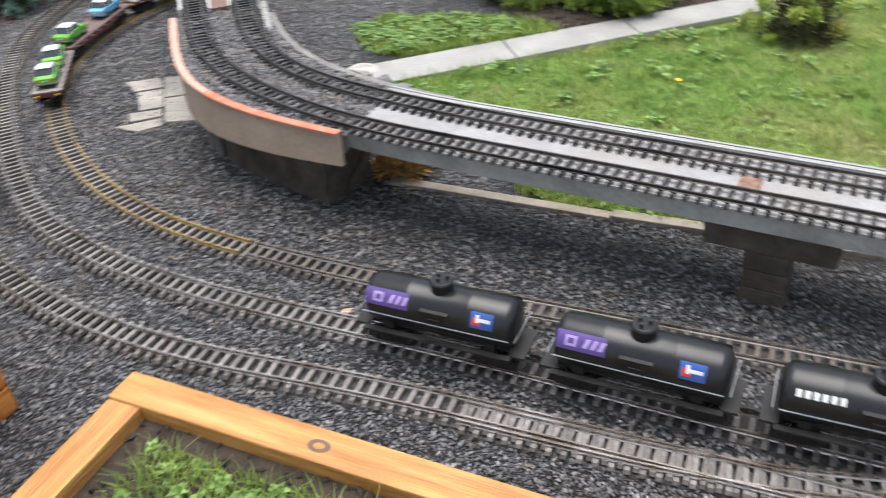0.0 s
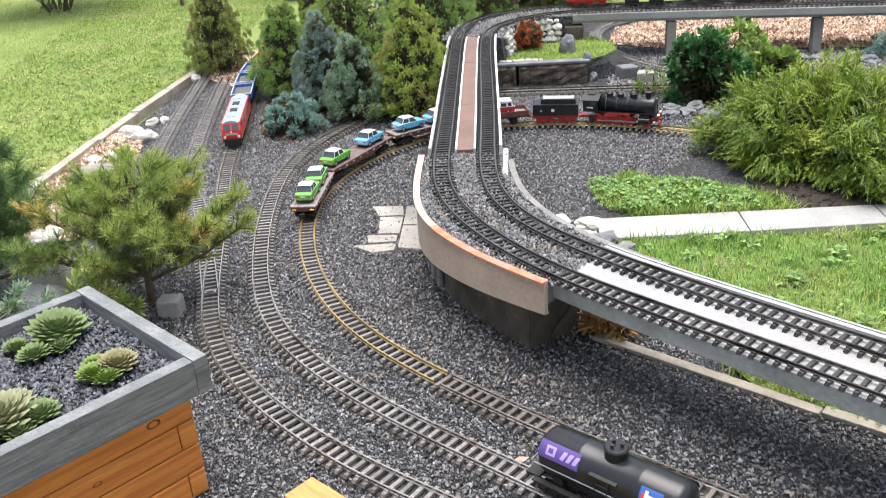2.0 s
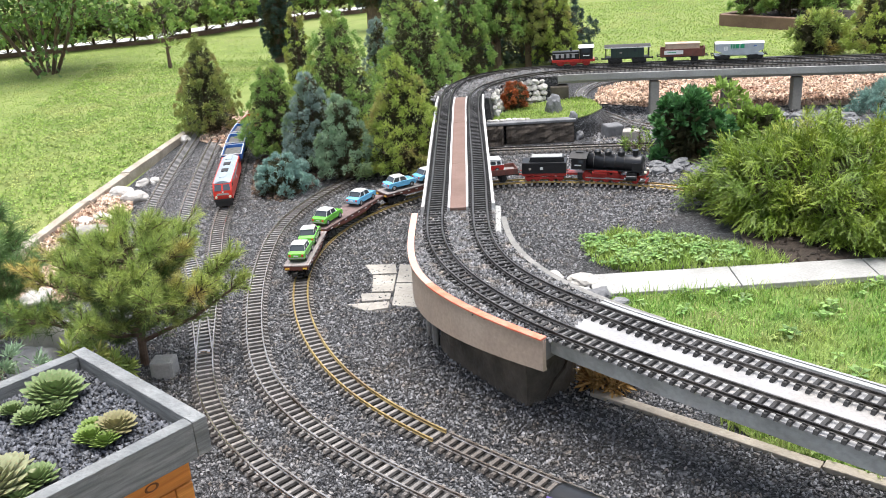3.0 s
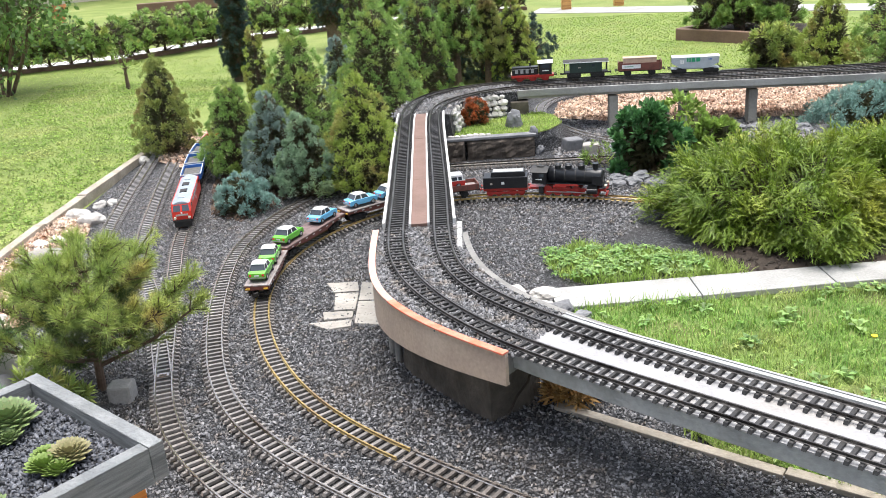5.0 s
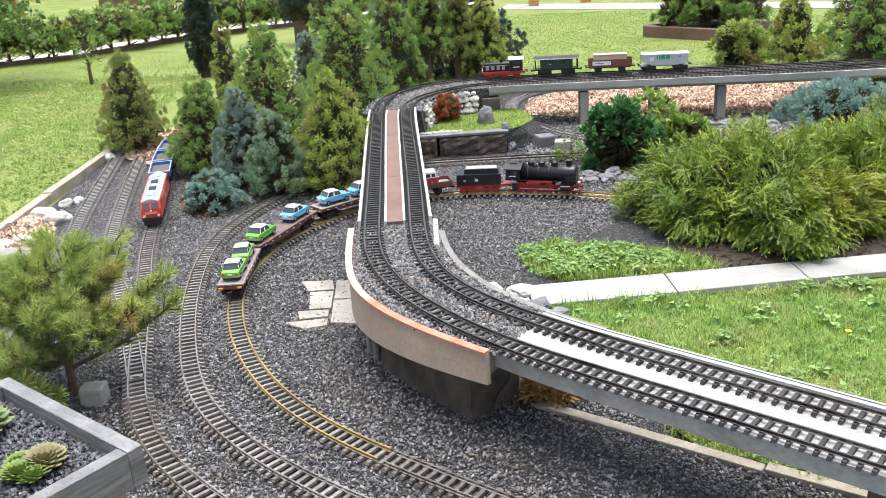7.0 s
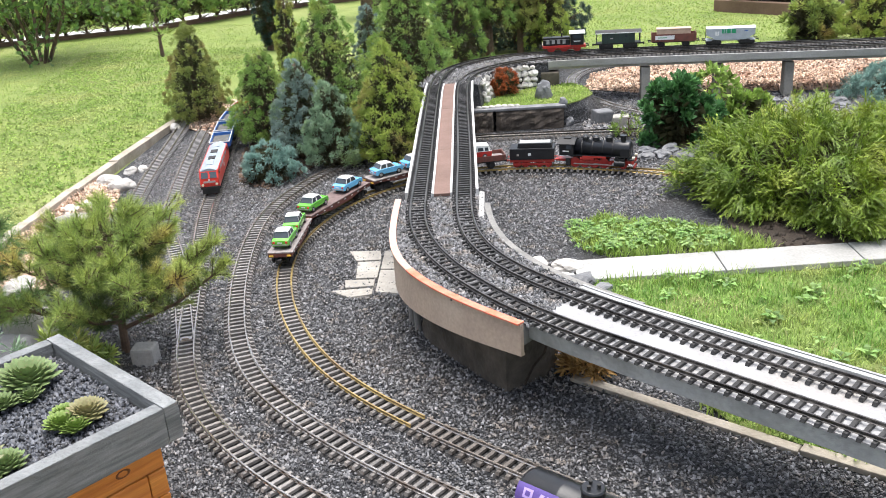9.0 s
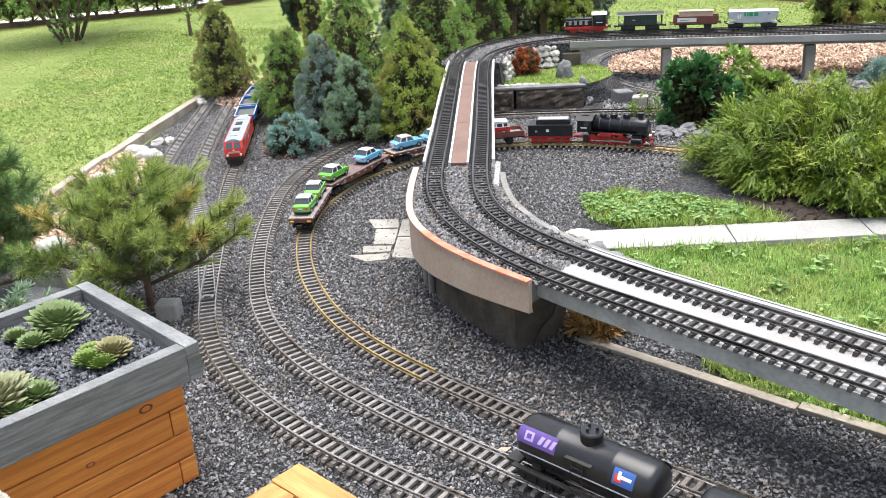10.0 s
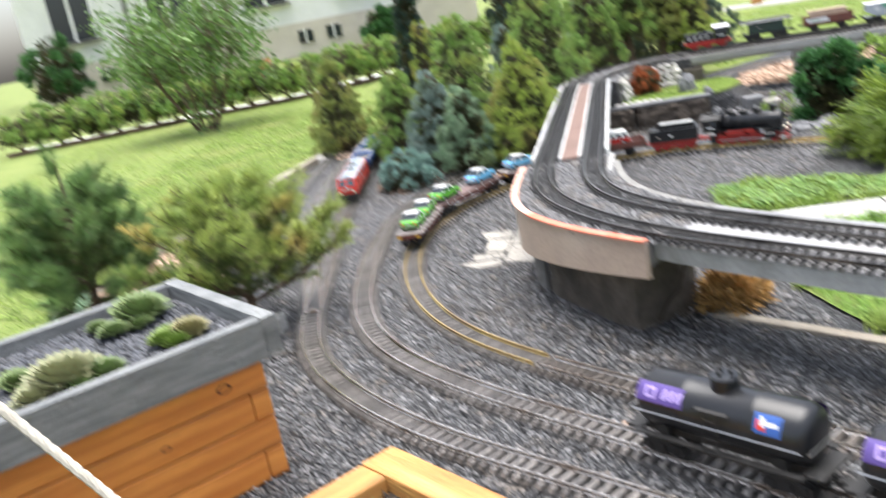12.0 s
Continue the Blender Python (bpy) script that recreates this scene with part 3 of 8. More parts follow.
track("dark garden railway track on the high line", HIGHB, HIGH + 0.001, DARKRAIL, SLEEPERDARK, 0.0243, 0.0086, 0.078)
track("weathered looping track passing under the viaduct", BACKLOOP, 0.012, STEEL, SLEEPERPALE)
lever = thing("turnout_lever", "grey turnout throw bar between the rails", "turnout")
sh = Shape().box(0, 0, 0.014, 0.02, 0.034, 0.006).box(0, 0, 0.02, 0.012, 0.02, 0.004)
part("throw_bar", sh, STEEL, lever, bevel=0.001)
lever.matrix_basis = pose(-0.715, 2.4, 0, 0, 0, 100)

# ---- high line: deck, curved board, piers ----
MID = smooth_line([(1.53, 0.895), (1.3, 1.105), (1.094, 1.292), (1.021, 1.36), (0.913, 1.458), (0.797, 1.564), (0.671, 1.679), (0.581, 1.761), (0.486, 1.848), (0.385, 1.938), (0.300, 2.022), (0.2, 2.155), (0.112, 2.305), (0.05, 2.475), (0.022, 2.69), (0.018, 3.1), (0.012, 3.6), (0.007, 4.2), (0.006, 4.62),
                   (0.035, 4.92), (0.17, 5.14), (0.41, 5.28), (0.79, 5.265), (1.2, 5.215), (1.65, 5.15), (2.35, 5.045), (2.9, 5.02)])
BOARD = smooth_line([(0.225, 1.943), (0.172, 1.994), (0.123, 2.044), (0.067, 2.105), (0.012, 2.18), (-0.034, 2.25), (-0.073, 2.33), (-0.099, 2.42), (-0.113, 2.55), (-0.118, 2.7), (-0.118, 2.88)], 0.02, 1)


def stretch(q, test):
    keep = np.array([bool(test(x, y)) for x, y in q])
    return q[keep]


bridge = thing("plank_bridge", "grey plank bridge with a white painted deck", "bridge", kind="structure")
span = stretch(MID, lambda x, y: y < 2.06 and x > 0.272)
part("deck", sweep(span, [(-0.128, -0.004), (0.094, -0.004), (0.094, 0.0), (-0.128, 0.0)], HIGH), WHITEDECK, bridge, "white painted deck")
part("beam", sweep(span, [(-0.13, -0.040), (0.090, -0.040), (0.0925, -0.005), (-0.13, -0.005)], HIGH), GREYPLANK, bridge, "grey painted beam")
part("edge_strip", sweep(offset_line(span, -0.1315), [(-0.0035, -0.02), (0.0035, -0.02), (0.0035, 0.0075), (-0.0035, 0.0075)], HIGH), WHITEDECK, bridge, "white edge strip")
part("edge_strip", sweep(offset_line(span, -0.1205), [(-0.006, 0.0005), (0.006, 0.0005), (0.006, 0.006), (-0.006, 0.006)], HIGH), GREYPLANK, bridge, "grey painted edge strip")
part("rust_stain", sweep(stretch(offset_line(span, -0.008), lambda x, y: 0.905 < x < 0.955), [(-0.024, 0.0005), (0.024, 0.0005), (0.022, 0.0025), (-0.022, 0.0025)], HIGH), mat("wet_bark_litter", (0.16, 0.075, 0.05), (0.30, 0.2, 0.16), 60, 0.9, bump=1.0, fine=240), bridge, "patch of rust-brown litter")
bend = stretch(MID, lambda x, y: y <= 2.9 and x < 0.30 and y > 2.0)


def even(q, n):
    """The line again with n points at even steps."""
    d = np.r_[0, np.cumsum(np.hypot(*np.diff(q, axis=0).T))]
    u = np.linspace(0, d[-1], n)
    return np.stack([np.interp(u, d, q[:, 0]), np.interp(u, d, q[:, 1])], 1)


def band(q, a, b, low, high):
    """An upright or flat strip along a line, from a to b sideways; its lower and upper heights may change on the way."""
    t = np.gradient(q, axis=0)
    t /= np.linalg.norm(t, axis=1)[:, None]
    sh, n = Shape(), len(q) - 1
    lo, hi = [np.interp(np.arange(n + 1) / n, (0, 0.62, 1), v) for v in (low, high)]
    return sh.loft([[(x - v * o, y + u * o, z) for o, z in ((a, l), (b, l), (b, h), (a, h))] for (x, y), (u, v), l, h in zip(q, t, lo, hi)])


curve = thing("curved_viaduct_bend", "curved ballasted bend with a beige side board", "bridge", kind="structure")
rim_line, inner_line = even(BOARD, 50), even(offset_line(stretch(MID, lambda x, y: y <= 2.88 and x < 0.292), -0.13), 50)
sh = Shape()
sh.loft([[(bx, by, HIGH - 0.05), (ix, iy, HIGH - 0.05), (ix, iy, HIGH - 0.003), (bx, by, HIGH - 0.003)] for (bx, by), (ix, iy) in zip(rim_line, inner_line)])
part("ballast_tray", sh, CONC, curve)
board_top = (HIGH + 0.006,) * 3
part("side_board", band(rim_line, -0.006, 0.005, (0.166, 0.122, 0.115), board_top), BEIGE, curve, "beige painted side board")
part("board_lip", band(rim_line, -0.0085, -0.0062, (0.165, 0.121, 0.114), (0.171, 0.127, 0.12)), BEIGE, curve, "beige lower lip of the board")
part("board_patch", band(rim_line[13:17], -0.0078, -0.0062, (0.162, 0.158, 0.156), board_top), BEIGE, curve, "filled joint of the board")
part("board_cap", band(rim_line[:22], -0.0085, 0.012, (HIGH + 0.0062,) * 3, (HIGH + 0.0105,) * 3), ORANGE, curve, "bright orange painted top edge")
part("board_cap", band(rim_line[21:], -0.0085, 0.011, (HIGH + 0.0062,) * 3, (HIGH + 0.0105,) * 3), PINKCAP, curve, "faded pink painted top edge")
inner_edge = stretch(offset_line(stretch(MID, lambda x, y: y <= 2.9 and x < 0.42), -0.142), lambda x, y: y < 2.8)
part("inner_kerb", sweep(inner_edge, [(-0.009, -0.05), (0.009, -0.05), (0.009, 0.003), (-0.009, 0.003)], HIGH), CONC, curve, "pale concrete inner kerb")
sh = Shape().prism([(0.135, 2.66), (0.152, 2.65), (0.158, 2.9), (0.14, 2.91)], 0.0, HIGH + 0.006)
part("kerb_block", sh, PATHM, curve, bevel=0.004)

straight = thing("straight_viaduct", "straight high railway span with a red-brown centre board", "bridge", kind="structure")
line = stretch(MID, lambda x, y: 2.88 < y < 4.66 and x < 0.1)
part("deck", sweep(line, [(-0.111, -0.045), (0.111, -0.045), (0.111, -0.002), (-0.111, -0.002)], HIGH), WHITEDECK, straight)
part("centre_board", sweep(line, [(-0.026, 0.001), (0.026, 0.001), (0.026, 0.010), (-0.026, 0.010)], HIGH), STRIP, straight, "red-brown centre board")
for off in (-0.030, 0.030):
    part("white_lath", sweep(offset_line(line, off), [(-0.0035, 0.0), (0.0035, 0.0), (0.0035, 0.013), (-0.0035, 0.013)], HIGH), WHITEPAINT, straight)
for off in (-0.1145, 0.1145):
    part("white_guard", sweep(offset_line(line, off), [(-0.0045, -0.02), (0.0045, -0.02), (0.0045, 0.02), (-0.0045, 0.02)], HIGH), WHITEPAINT, straight, "white painted guard strip")
for yy in (3.42, 4.1):
    part("seam", Shape().box(0.012, yy, HIGH + 0.0085, 0.05, 0.003, 0.002), BROWNTIMBER, straight)

pier = thing("bend_pier", "dark stained concrete block pier under the bend", "bridge pier", kind="structure")
poly = [(-0.035, 2.40), (-0.01, 2.325), (0.078, 2.205), (0.188, 2.06), (0.29, 2.135), (0.325, 2.20), (0.30, 2.30), (0.16, 2.55), (0.05, 2.75), (-0.04, 2.72)]


def rough_prism(poly, z0, z1, step, push, seed):
    """An upright block whose faces are cut into small fields and pushed in and out by noise."""
    sh, ring = Shape(), []
    for (x0, y0), (x1, y1) in zip(poly, poly[1:] + poly[:1]):
        n = max(1, round(math.hypot(x1 - x0, y1 - y0) / step))
        ring += [(x0 + (x1 - x0) * k / n, y0 + (y1 - y0) * k / n) for k in range(n)]
    cx, cy = sum(x for x, _ in poly) / len(poly), sum(y for _, y in poly) / len(poly)
    rows = max(2, round((z1 - z0) / step))
    rings = []
    for j in range(rows + 1):
        z = z0 + (z1 - z0) * j / rows
        row = []
        for x, y in ring:
            p = Vector((x * 14, y * 14, z * 16 + seed))
            d = push * (noise.noise(p) + 0.6 * noise.noise(p * 3.1))
            r = math.hypot(x - cx, y - cy)
            row.append((x + (x - cx) / r * d, y + (y - cy) / r * d, z))
        rings.append(row)
    return sh.loft(rings)


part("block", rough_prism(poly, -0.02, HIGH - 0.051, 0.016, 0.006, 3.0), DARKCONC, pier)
crack = Shape()
for (x0, y0, z0), (x1, y1, z1) in zip(((0.232, 2.07, 0.02), (0.255, 2.092, 0.055), (0.285, 2.115, 0.08), (0.300, 2.132, 0.12)), ((0.255, 2.092, 0.055), (0.285, 2.115, 0.08), (0.300, 2.132, 0.12), (0.312, 2.15, 0.15))):
    crack.tube((x0, y0 - 0.004, z0), (x1, y1 - 0.004, z1), 0.0035, 0.003, 6)
part("crack", crack, SOIL, pier, "dark ragged crack in the concrete")
for px, py, pr in ((-0.068, 2.47, 0.011), (-0.05, 2.42, 0.010)):
    part("side_post", Shape().tube((px, py, -0.02), (px, py, HIGH - 0.055), pr, pr, 12), CONC, pier, "grey round side post")


def block_pier(x, y, a):
    p = thing("block_pier", "dark block pier with a thick cap beam", "bridge pier", kind="structure")
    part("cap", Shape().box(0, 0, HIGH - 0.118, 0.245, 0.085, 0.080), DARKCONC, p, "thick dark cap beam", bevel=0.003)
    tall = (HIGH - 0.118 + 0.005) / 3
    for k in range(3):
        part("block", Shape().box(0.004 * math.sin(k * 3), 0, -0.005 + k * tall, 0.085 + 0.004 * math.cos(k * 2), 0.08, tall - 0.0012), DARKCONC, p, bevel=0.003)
    p.matrix_basis = pose(x, y, 0, 0, 0, a)


block_pier(0.965, 1.408, -43)
bankline = stretch(MID, lambda x, y: (y >= 4.64 and x < 0.54))
bank = thing("embankment", "ballasted embankment behind the straight span", "embankment", kind="structure")
part("fill", sweep(bankline, [(-0.17, -0.25), (0.17, -0.25), (0.14, -0.002), (-0.14, -0.002)], HIGH), BED, bank)
viaduct = thing("far_viaduct", "long grey concrete viaduct on square piers", "bridge", kind="structure")
vline = stretch(MID, lambda x, y: y > 4.8 and 0.52 < x)
part("deck", sweep(vline, [(-0.148, -0.045), (0.148, -0.045), (0.148, -0.002), (-0.148, -0.002)], HIGH), SLAB, viaduct)
part("ballast", sweep(vline, [(-0.14, -0.0015), (0.14, -0.0015), (0.138, 0.0006), (-0.138, 0.0006)], HIGH), GRIT, viaduct, "dark grit between the sleepers")
part("edge_beam", sweep(offset_line(vline, -0.155), [(-0.006, -0.03), (0.006, -0.03), (0.006, 0.004), (-0.006, 0.004)], HIGH), PATHM, viaduct, "grey edge beam")
for x, y in ((1.075, 5.13), (1.46, 5.08), (1.82, 5.03), (2.45, 4.93), (2.85, 4.93)):
    part("pier", Shape().box(x, y, -0.02, 0.05, 0.06, HIGH - 0.036), SLAB, viaduct, bevel=0.006)
part("abutment", Shape().box(0.55, 5.17, -0.02, 0.10, 0.14, HIGH - 0.035), DARKCONC, viaduct, bevel=0.005)

# ---- raised grass terrace with its wall ----
TERRACE = [(0.10, 4.66), (0.58, 4.645), (0.67, 4.72), (0.75, 4.85), (0.735, 5.02), (0.67, 5.16), (0.5, 5.11), (0.33, 5.0), (0.22, 4.86)]
foot = [(x + (0.10 if k in (2, 3, 4) else 0.0), y, -0.01) for k, (x, y) in enumerate(TERRACE)]
half = [(x + (0.035 if k in (2, 3, 4) else 0.0), y, 0.07) for k, (x, y) in enumerate(TERRACE)]
terrace = thing("terrace", "small raised terrace of short grass", "ground", kind="structure")
part("bank", Shape().loft([foot, half, [(x, y, 0.104) for x, y in TERRACE]]), BED, terrace, "gravel bank of the terrace")
part("turf", Shape().prism(TERRACE, 0.1045, 0.11), LAWN, terrace, "short green turf")
wall = thing("terrace_wall", "low rough brown stone wall with a grey capping", "garden wall", kind="structure")
def rough_block(x0, x1, y, z0, z1, deep, seed):
    """A split-faced stone: a grid front pushed in and out by noise."""
    nx, nz = 14, 9
    sh, front = Shape(), []
    for j in range(nz + 1):
        for i in range(nx + 1):
            x, z = x0 + (x1 - x0) * i / nx, z0 + (z1 - z0) * j / nz
            edge = min(i, nx - i, j, nz - j)
            d = (0.018 if edge else 0.006) * (0.5 + noise.noise(Vector((x * 22, z * 30, seed)))) + 0.006 * noise.noise(Vector((x * 70, z * 80, seed)))
            front.append((x, y - deep / 2 - d, z))
    sh.add(front, [(j * (nx + 1) + i, j * (nx + 1) + i + 1, (j + 1) * (nx + 1) + i + 1, (j + 1) * (nx + 1) + i) for j in range(nz) for i in range(nx)])
    sh.box((x0 + x1) / 2, y + 0.004, z0, x1 - x0, deep, z1 - z0)
    return sh


for k, (x0, x1) in enumerate(((0.09, 0.218), (0.232, 0.575))):
    part("wall_stone", rough_block(x0, x1, 4.625 + 0.003 * k, -0.02, 0.102, 0.045, k * 7.3), WALLSTONE, wall)
part("capping", Shape().box(0.335, 4.625, 0.103, 0.50, 0.06, 0.014), GREYSTONE, wall, "grey stone capping", bevel=0.004)


def boulder(name, label, x, y, z, sx, sy, sz, material, seed, group="", lumps=0.22, turn=0.0):
    """A worn stone: a subdivided ball, pushed in and out by noise and cut flat below."""
    bm = bmesh.new()
    bmesh.ops.create_icosphere(bm, subdivisions=3, radius=1.0)
    for v in bm.verts:
        p = v.co.copy()
        k = 1 + lumps * noise.noise(p * 1.3 + Vector((seed, seed * 2, 0))) + 0.4 * lumps * noise.noise(p * 3.1 + Vector((seed, 0, 5)))
        v.co = Vector((p.x * sx * k, p.y * sy * k, max(p.z * k, -0.55) * sz))
    me = bpy.data.meshes.new(name)
    bm.to_mesh(me)
    bm.free()
    me.polygons.foreach_set("use_smooth", [lumps < 0.3] * len(me.polygons))
    me.materials.append(material)
    ob = tagged(new(name, me), label, "stone", group)
    ob.matrix_basis = pose(x, y, z + 0.5 * sz, 0, 0, turn)
    return ob


boulder("standing_stone", "grey pointed standing stone on the terrace", 0.495, 4.82, 0.108, 0.045, 0.03, 0.06, GREYSTONE, 3, lumps=0.5)
boulder("corner_stone", "grey upright stone on the wall end", 0.575, 4.64, 0.1, 0.02, 0.02, 0.035, GREYSTONE, 5, lumps=0.4)
for k in range(7):
    boulder("capping_pebble", "small pale pebble lying on the wall capping", 0.15 + 0.032 * k, 4.645 + 0.008 * math.sin(k * 5), 0.112, 0.018 + 0.004 * math.sin(k * 3), 0.013, 0.011, PALESTONE, k + 20, "pebbles on the wall")
face = np.array([(0.165, 4.78), (0.185, 4.90), (0.255, 5.03), (0.36, 5.10), (0.47, 5.12), (0.50, 5.11)])
for k in range(76):
    lay = k % 5
    x, y, a = along(face, 0.01 + (k // 5 + 0.5 * (lay % 2) + 0.2 * math.sin(k * 9.1)) * 0.034)
    r = 0.0225 + 0.006 * math.sin(k * 2.1)
    x, y = x + 0.006 * (4 - lay) * math.sin(a), y - 0.006 * (4 - lay) * math.cos(a)
    boulder("bank_cobble", "rounded pale cobble facing the embankment", x, y, 0.098 + 0.030 * lay - 0.5 * r, r, r * 0.85, r * 0.8, PALESTONE if k % 5 else GREYSTONE, k + 40, "cobbles on the bank", 0.3, k * 47)
solid("flat_block", Shape().box(0, 0, -0.01, 0.1, 0.08, 0.075, top=0.92), GREYSTONE, "square grey stone block in gravel", "stone", bevel=0.008, m=pose(0.775, 4.66, 0, 3, 2, 20))
solid("flat_block", Shape().box(0, 0, -0.01, 0.085, 0.07, 0.06, top=0.94), SLAB, "pale square stone block in gravel", "stone", bevel=0.007, m=pose(0.86, 4.585, 0, 2, -3, -12))
for k in (1, 4, 7):
    f = k / 8
    boulder("terrace_rock", "rough grey rock edging the terrace", 0.595 + 0.14 * f + 0.01 * math.sin(k * 4), 4.625 + 0.2 * f, 0.0, 0.022 + 0.006 * math.sin(k * 3), 0.02, 0.03 - 0.012 * f, GREYSTONE, k + 60, "rocks edging the terrace", 0.45, k * 50)
for k, (x, y, s) in enumerate(((0.80, 3.98, 0.03), (0.87, 3.97, 0.045), (0.95, 3.99, 0.05), (1.03, 3.95, 0.05), (0.9, 4.08, 0.04), (0.72, 4.22, 0.03), (1.0, 4.08, 0.05), (0.7, 5.18, 0.03), (0.78, 5.02, 0.035))):
    boulder("flat_rock", "flat grey rock lying in gravel", x, y, 0.0, s, s * 0.7, s * 0.42, GREYSTONE, k + 90, "flat grey rocks", 0.4, k * 40)
for k, (x, y, s) in enumerate(((1.78, 4.8, 0.06), (1.9, 4.82, 0.055), (2.0, 4.74, 0.06), (2.1, 4.7, 0.05), (1.68, 4.85, 0.05), (2.2, 4.8, 0.08))):
    boulder("flat_rock", "flat grey rock lying in gravel", x, y, 0.0, s, s * 0.7, s * 0.45, GREYSTONE, k + 110, "flat grey rocks", 0.4, k * 50)
for k, (x, y, s, flat) in enumerate(((-1.567, 4.03, 0.055, 0.65), (-1.475, 3.95, 0.055, 0.65), (-1.53, 4.21, 0.036, 0.6), (-1.485, 4.25, 0.034, 0.5), (-1.585, 3.66, 0.045, 0.5), (-1.525, 3.70, 0.042, 0.5), (-1.27, 3.03, 0.05, 0.4), (-1.42, 2.86, 0.065, 0.4), (-1.37, 3.20, 0.04, 0.4), (-1.58, 5.05, 0.045, 0.6))):
    boulder("border_stone", "pale rounded stone beside the edging", x, y, 0.0, s, s * 0.75, s * flat, PALESTONE, k + 130, "pale border stones", 0.3, k * 35)
boulder("border_slab", "flat beige stone slab lying in bark chips", -1.50, 3.46, 0.0, 0.105, 0.055, 0.04, SLAB, 145, "pale border stones", 0.25, 35)
for k, (x, y, s) in enumerate(((0.405, 2.80, 0.048), (0.44, 2.665, 0.055), (0.325, 2.85, 0.032), (0.345, 2.74, 0.03), (0.50, 2.61, 0.04), (0.40, 2.72, 0.03))):
    boulder("path_stone", "pale rough stone at the end of the path", x, y, 0.0, s, s * 0.75, s * 0.5, PALESTONE if k != 1 and k != 4 else GREYSTONE, k + 150, "stones by the path", 0.4, k * 60)
solid("block_stone", Shape().box(-0.80, 2.31, -0.01, 0.065, 0.055, 0.06), PATHM, "pale square stone block beside the planter", "stone", bevel=0.008)
boulder("grey_boulder", "grey boulder behind the planter", -1.12, 2.25, 0.0, 0.08, 0.07, 0.09, GREYSTONE, 173)
boulder("grey_boulder", "pale grey boulder behind the planter", -1.2, 2.5, 0.0, 0.09, 0.06, 0.07, PALESTONE, 177)

# ---- planter ----
U, V = Vector((-0.76, 0.65, 0)).normalized(), Vector((-0.775, -0.632, 0)).normalized()
corner = Vector((-0.424, 1.56, 0))
turn = math.degrees(math.atan2(U.y, U.x))
planter = thing("planter", "orange stained log planter with a grey timber rim", "planter")
planter.matrix_basis = pose(corner.x, corner.y, 0, 0, 0, turn)
PL, PW = 0.47, 0.62  # along the right side, along the front


def beam(length, w, h):
    return Shape().box(0, 0, 0, length, w, h)


for k in range(4):
    z, hgt = 0.004 + k * 0.0585, 0.0558
    inset = 0.034
    for side in (0, 1):
        long_x = (k % 2 == side)
        if side == 0:  # front and back, which run along V (local y)
            for xx in (inset + 0.018, PL - inset - 0.018):
                ln = PW - 2 * inset - (0.0 if k % 2 else 0.075)
                ob = part("side_board", beam(0.036, ln, hgt), STAIN, planter, bevel=0.003)
                ob.matrix_basis = pose(xx, PW / 2, z)
        else:
            for yy in (inset + 0.018, PW - inset - 0.018):
                ln = PL - 2 * inset - (0.075 if k % 2 else 0.0)
                ob = part("end_board", beam(ln, 0.036, hgt), STAIN, planter, bevel=0.003)
                ob.matrix_basis = pose(PL / 2, yy, z)
for yy in (0.015, PW - 0.015):
    ob = part("rim_board", beam(PL, 0.030, 0.075), GREYWOOD, planter, "grey painted rim board", bevel=0.002)
    ob.matrix_basis = pose(PL / 2, yy, 0.242)
for xx in (0.015, PL - 0.015):
    ob = part("rim_board", beam(0.030, PW - 0.061, 0.0735), GREYWOOD, planter, "grey painted rim board", bevel=0.002)
    ob.matrix_basis = pose(xx, PW / 2, 0.242)
part("soil", Shape().box(PL / 2, PW / 2, 0.02, PL - 0.142, PW - 0.142, 0.255).box(PL / 2, PW / 2, 0.246, PL - 0.061, PW - 0.061, 0.036), BED, planter)
for ky, kz, kr in ((0.115, 0.208, 0.011), (0.33, 0.092, 0.009), (0.24, 0.149, 0.007)):
    ring = Shape().loft([[(0.0338 - 0.0002 * lift, ky + f * kr * 1.35 * math.cos(2 * math.pi * i / 20), kz + f * kr * 0.8 * math.sin(2 * math.pi * i / 20)) for i in range(20)] for f, lift in ((1.0, 0), (0.9, 4), (0.72, 4), (0.62, 0))], caps=False)
    part("knot", ring, mat("dark_knot", (0.13, 0.04, 0.012), (0.20, 0.07, 0.02), 60, 0.5), planter, "dark round knot in the wood")
toplant = pose(corner.x, corner.y, 0, 0, 0, turn)
pts = np.array([(toplant @ Vector((x, y, 0)))[:2] for x, y in rng.uniform((0.034, 0.034), (PL - 0.034, PW - 0.034), (8500, 2))])
solid("planter_gravel", pebbles("planter_gravel", PLANTGRAVEL, pts, 0.2865 + rng.uniform(-0.004, 0.004, len(pts)), 0.0085), None, "dark gravel filling the planter", "gravel", kind="stuff")


def petal_mesh(material):
    w = 0.36
    sh = Shape().add([(0.05, -0.3 * w, 0), (0.05, 0.3 * w, 0), (0.7, 0.55 * w, 0.03), (0.7, -0.55 * w, 0.03), (1, 0, 0.09), (0.6, 0, -0.10), (0.55, 0, 0.07), (0.86, 0.34 * w, 0.06), (0.86, -0.34 * w, 0.06)],
                     [(0, 6, 1), (1, 6, 2), (2, 6, 7), (7, 6, 4), (4, 6, 8), (8, 6, 3), (3, 6, 0), (0, 1, 5), (1, 2, 5), (2, 7, 5), (7, 4, 5), (4, 8, 5), (8, 3, 5), (3, 0, 5)])
    return sh.mesh("leaf", material)


PETALS = {}


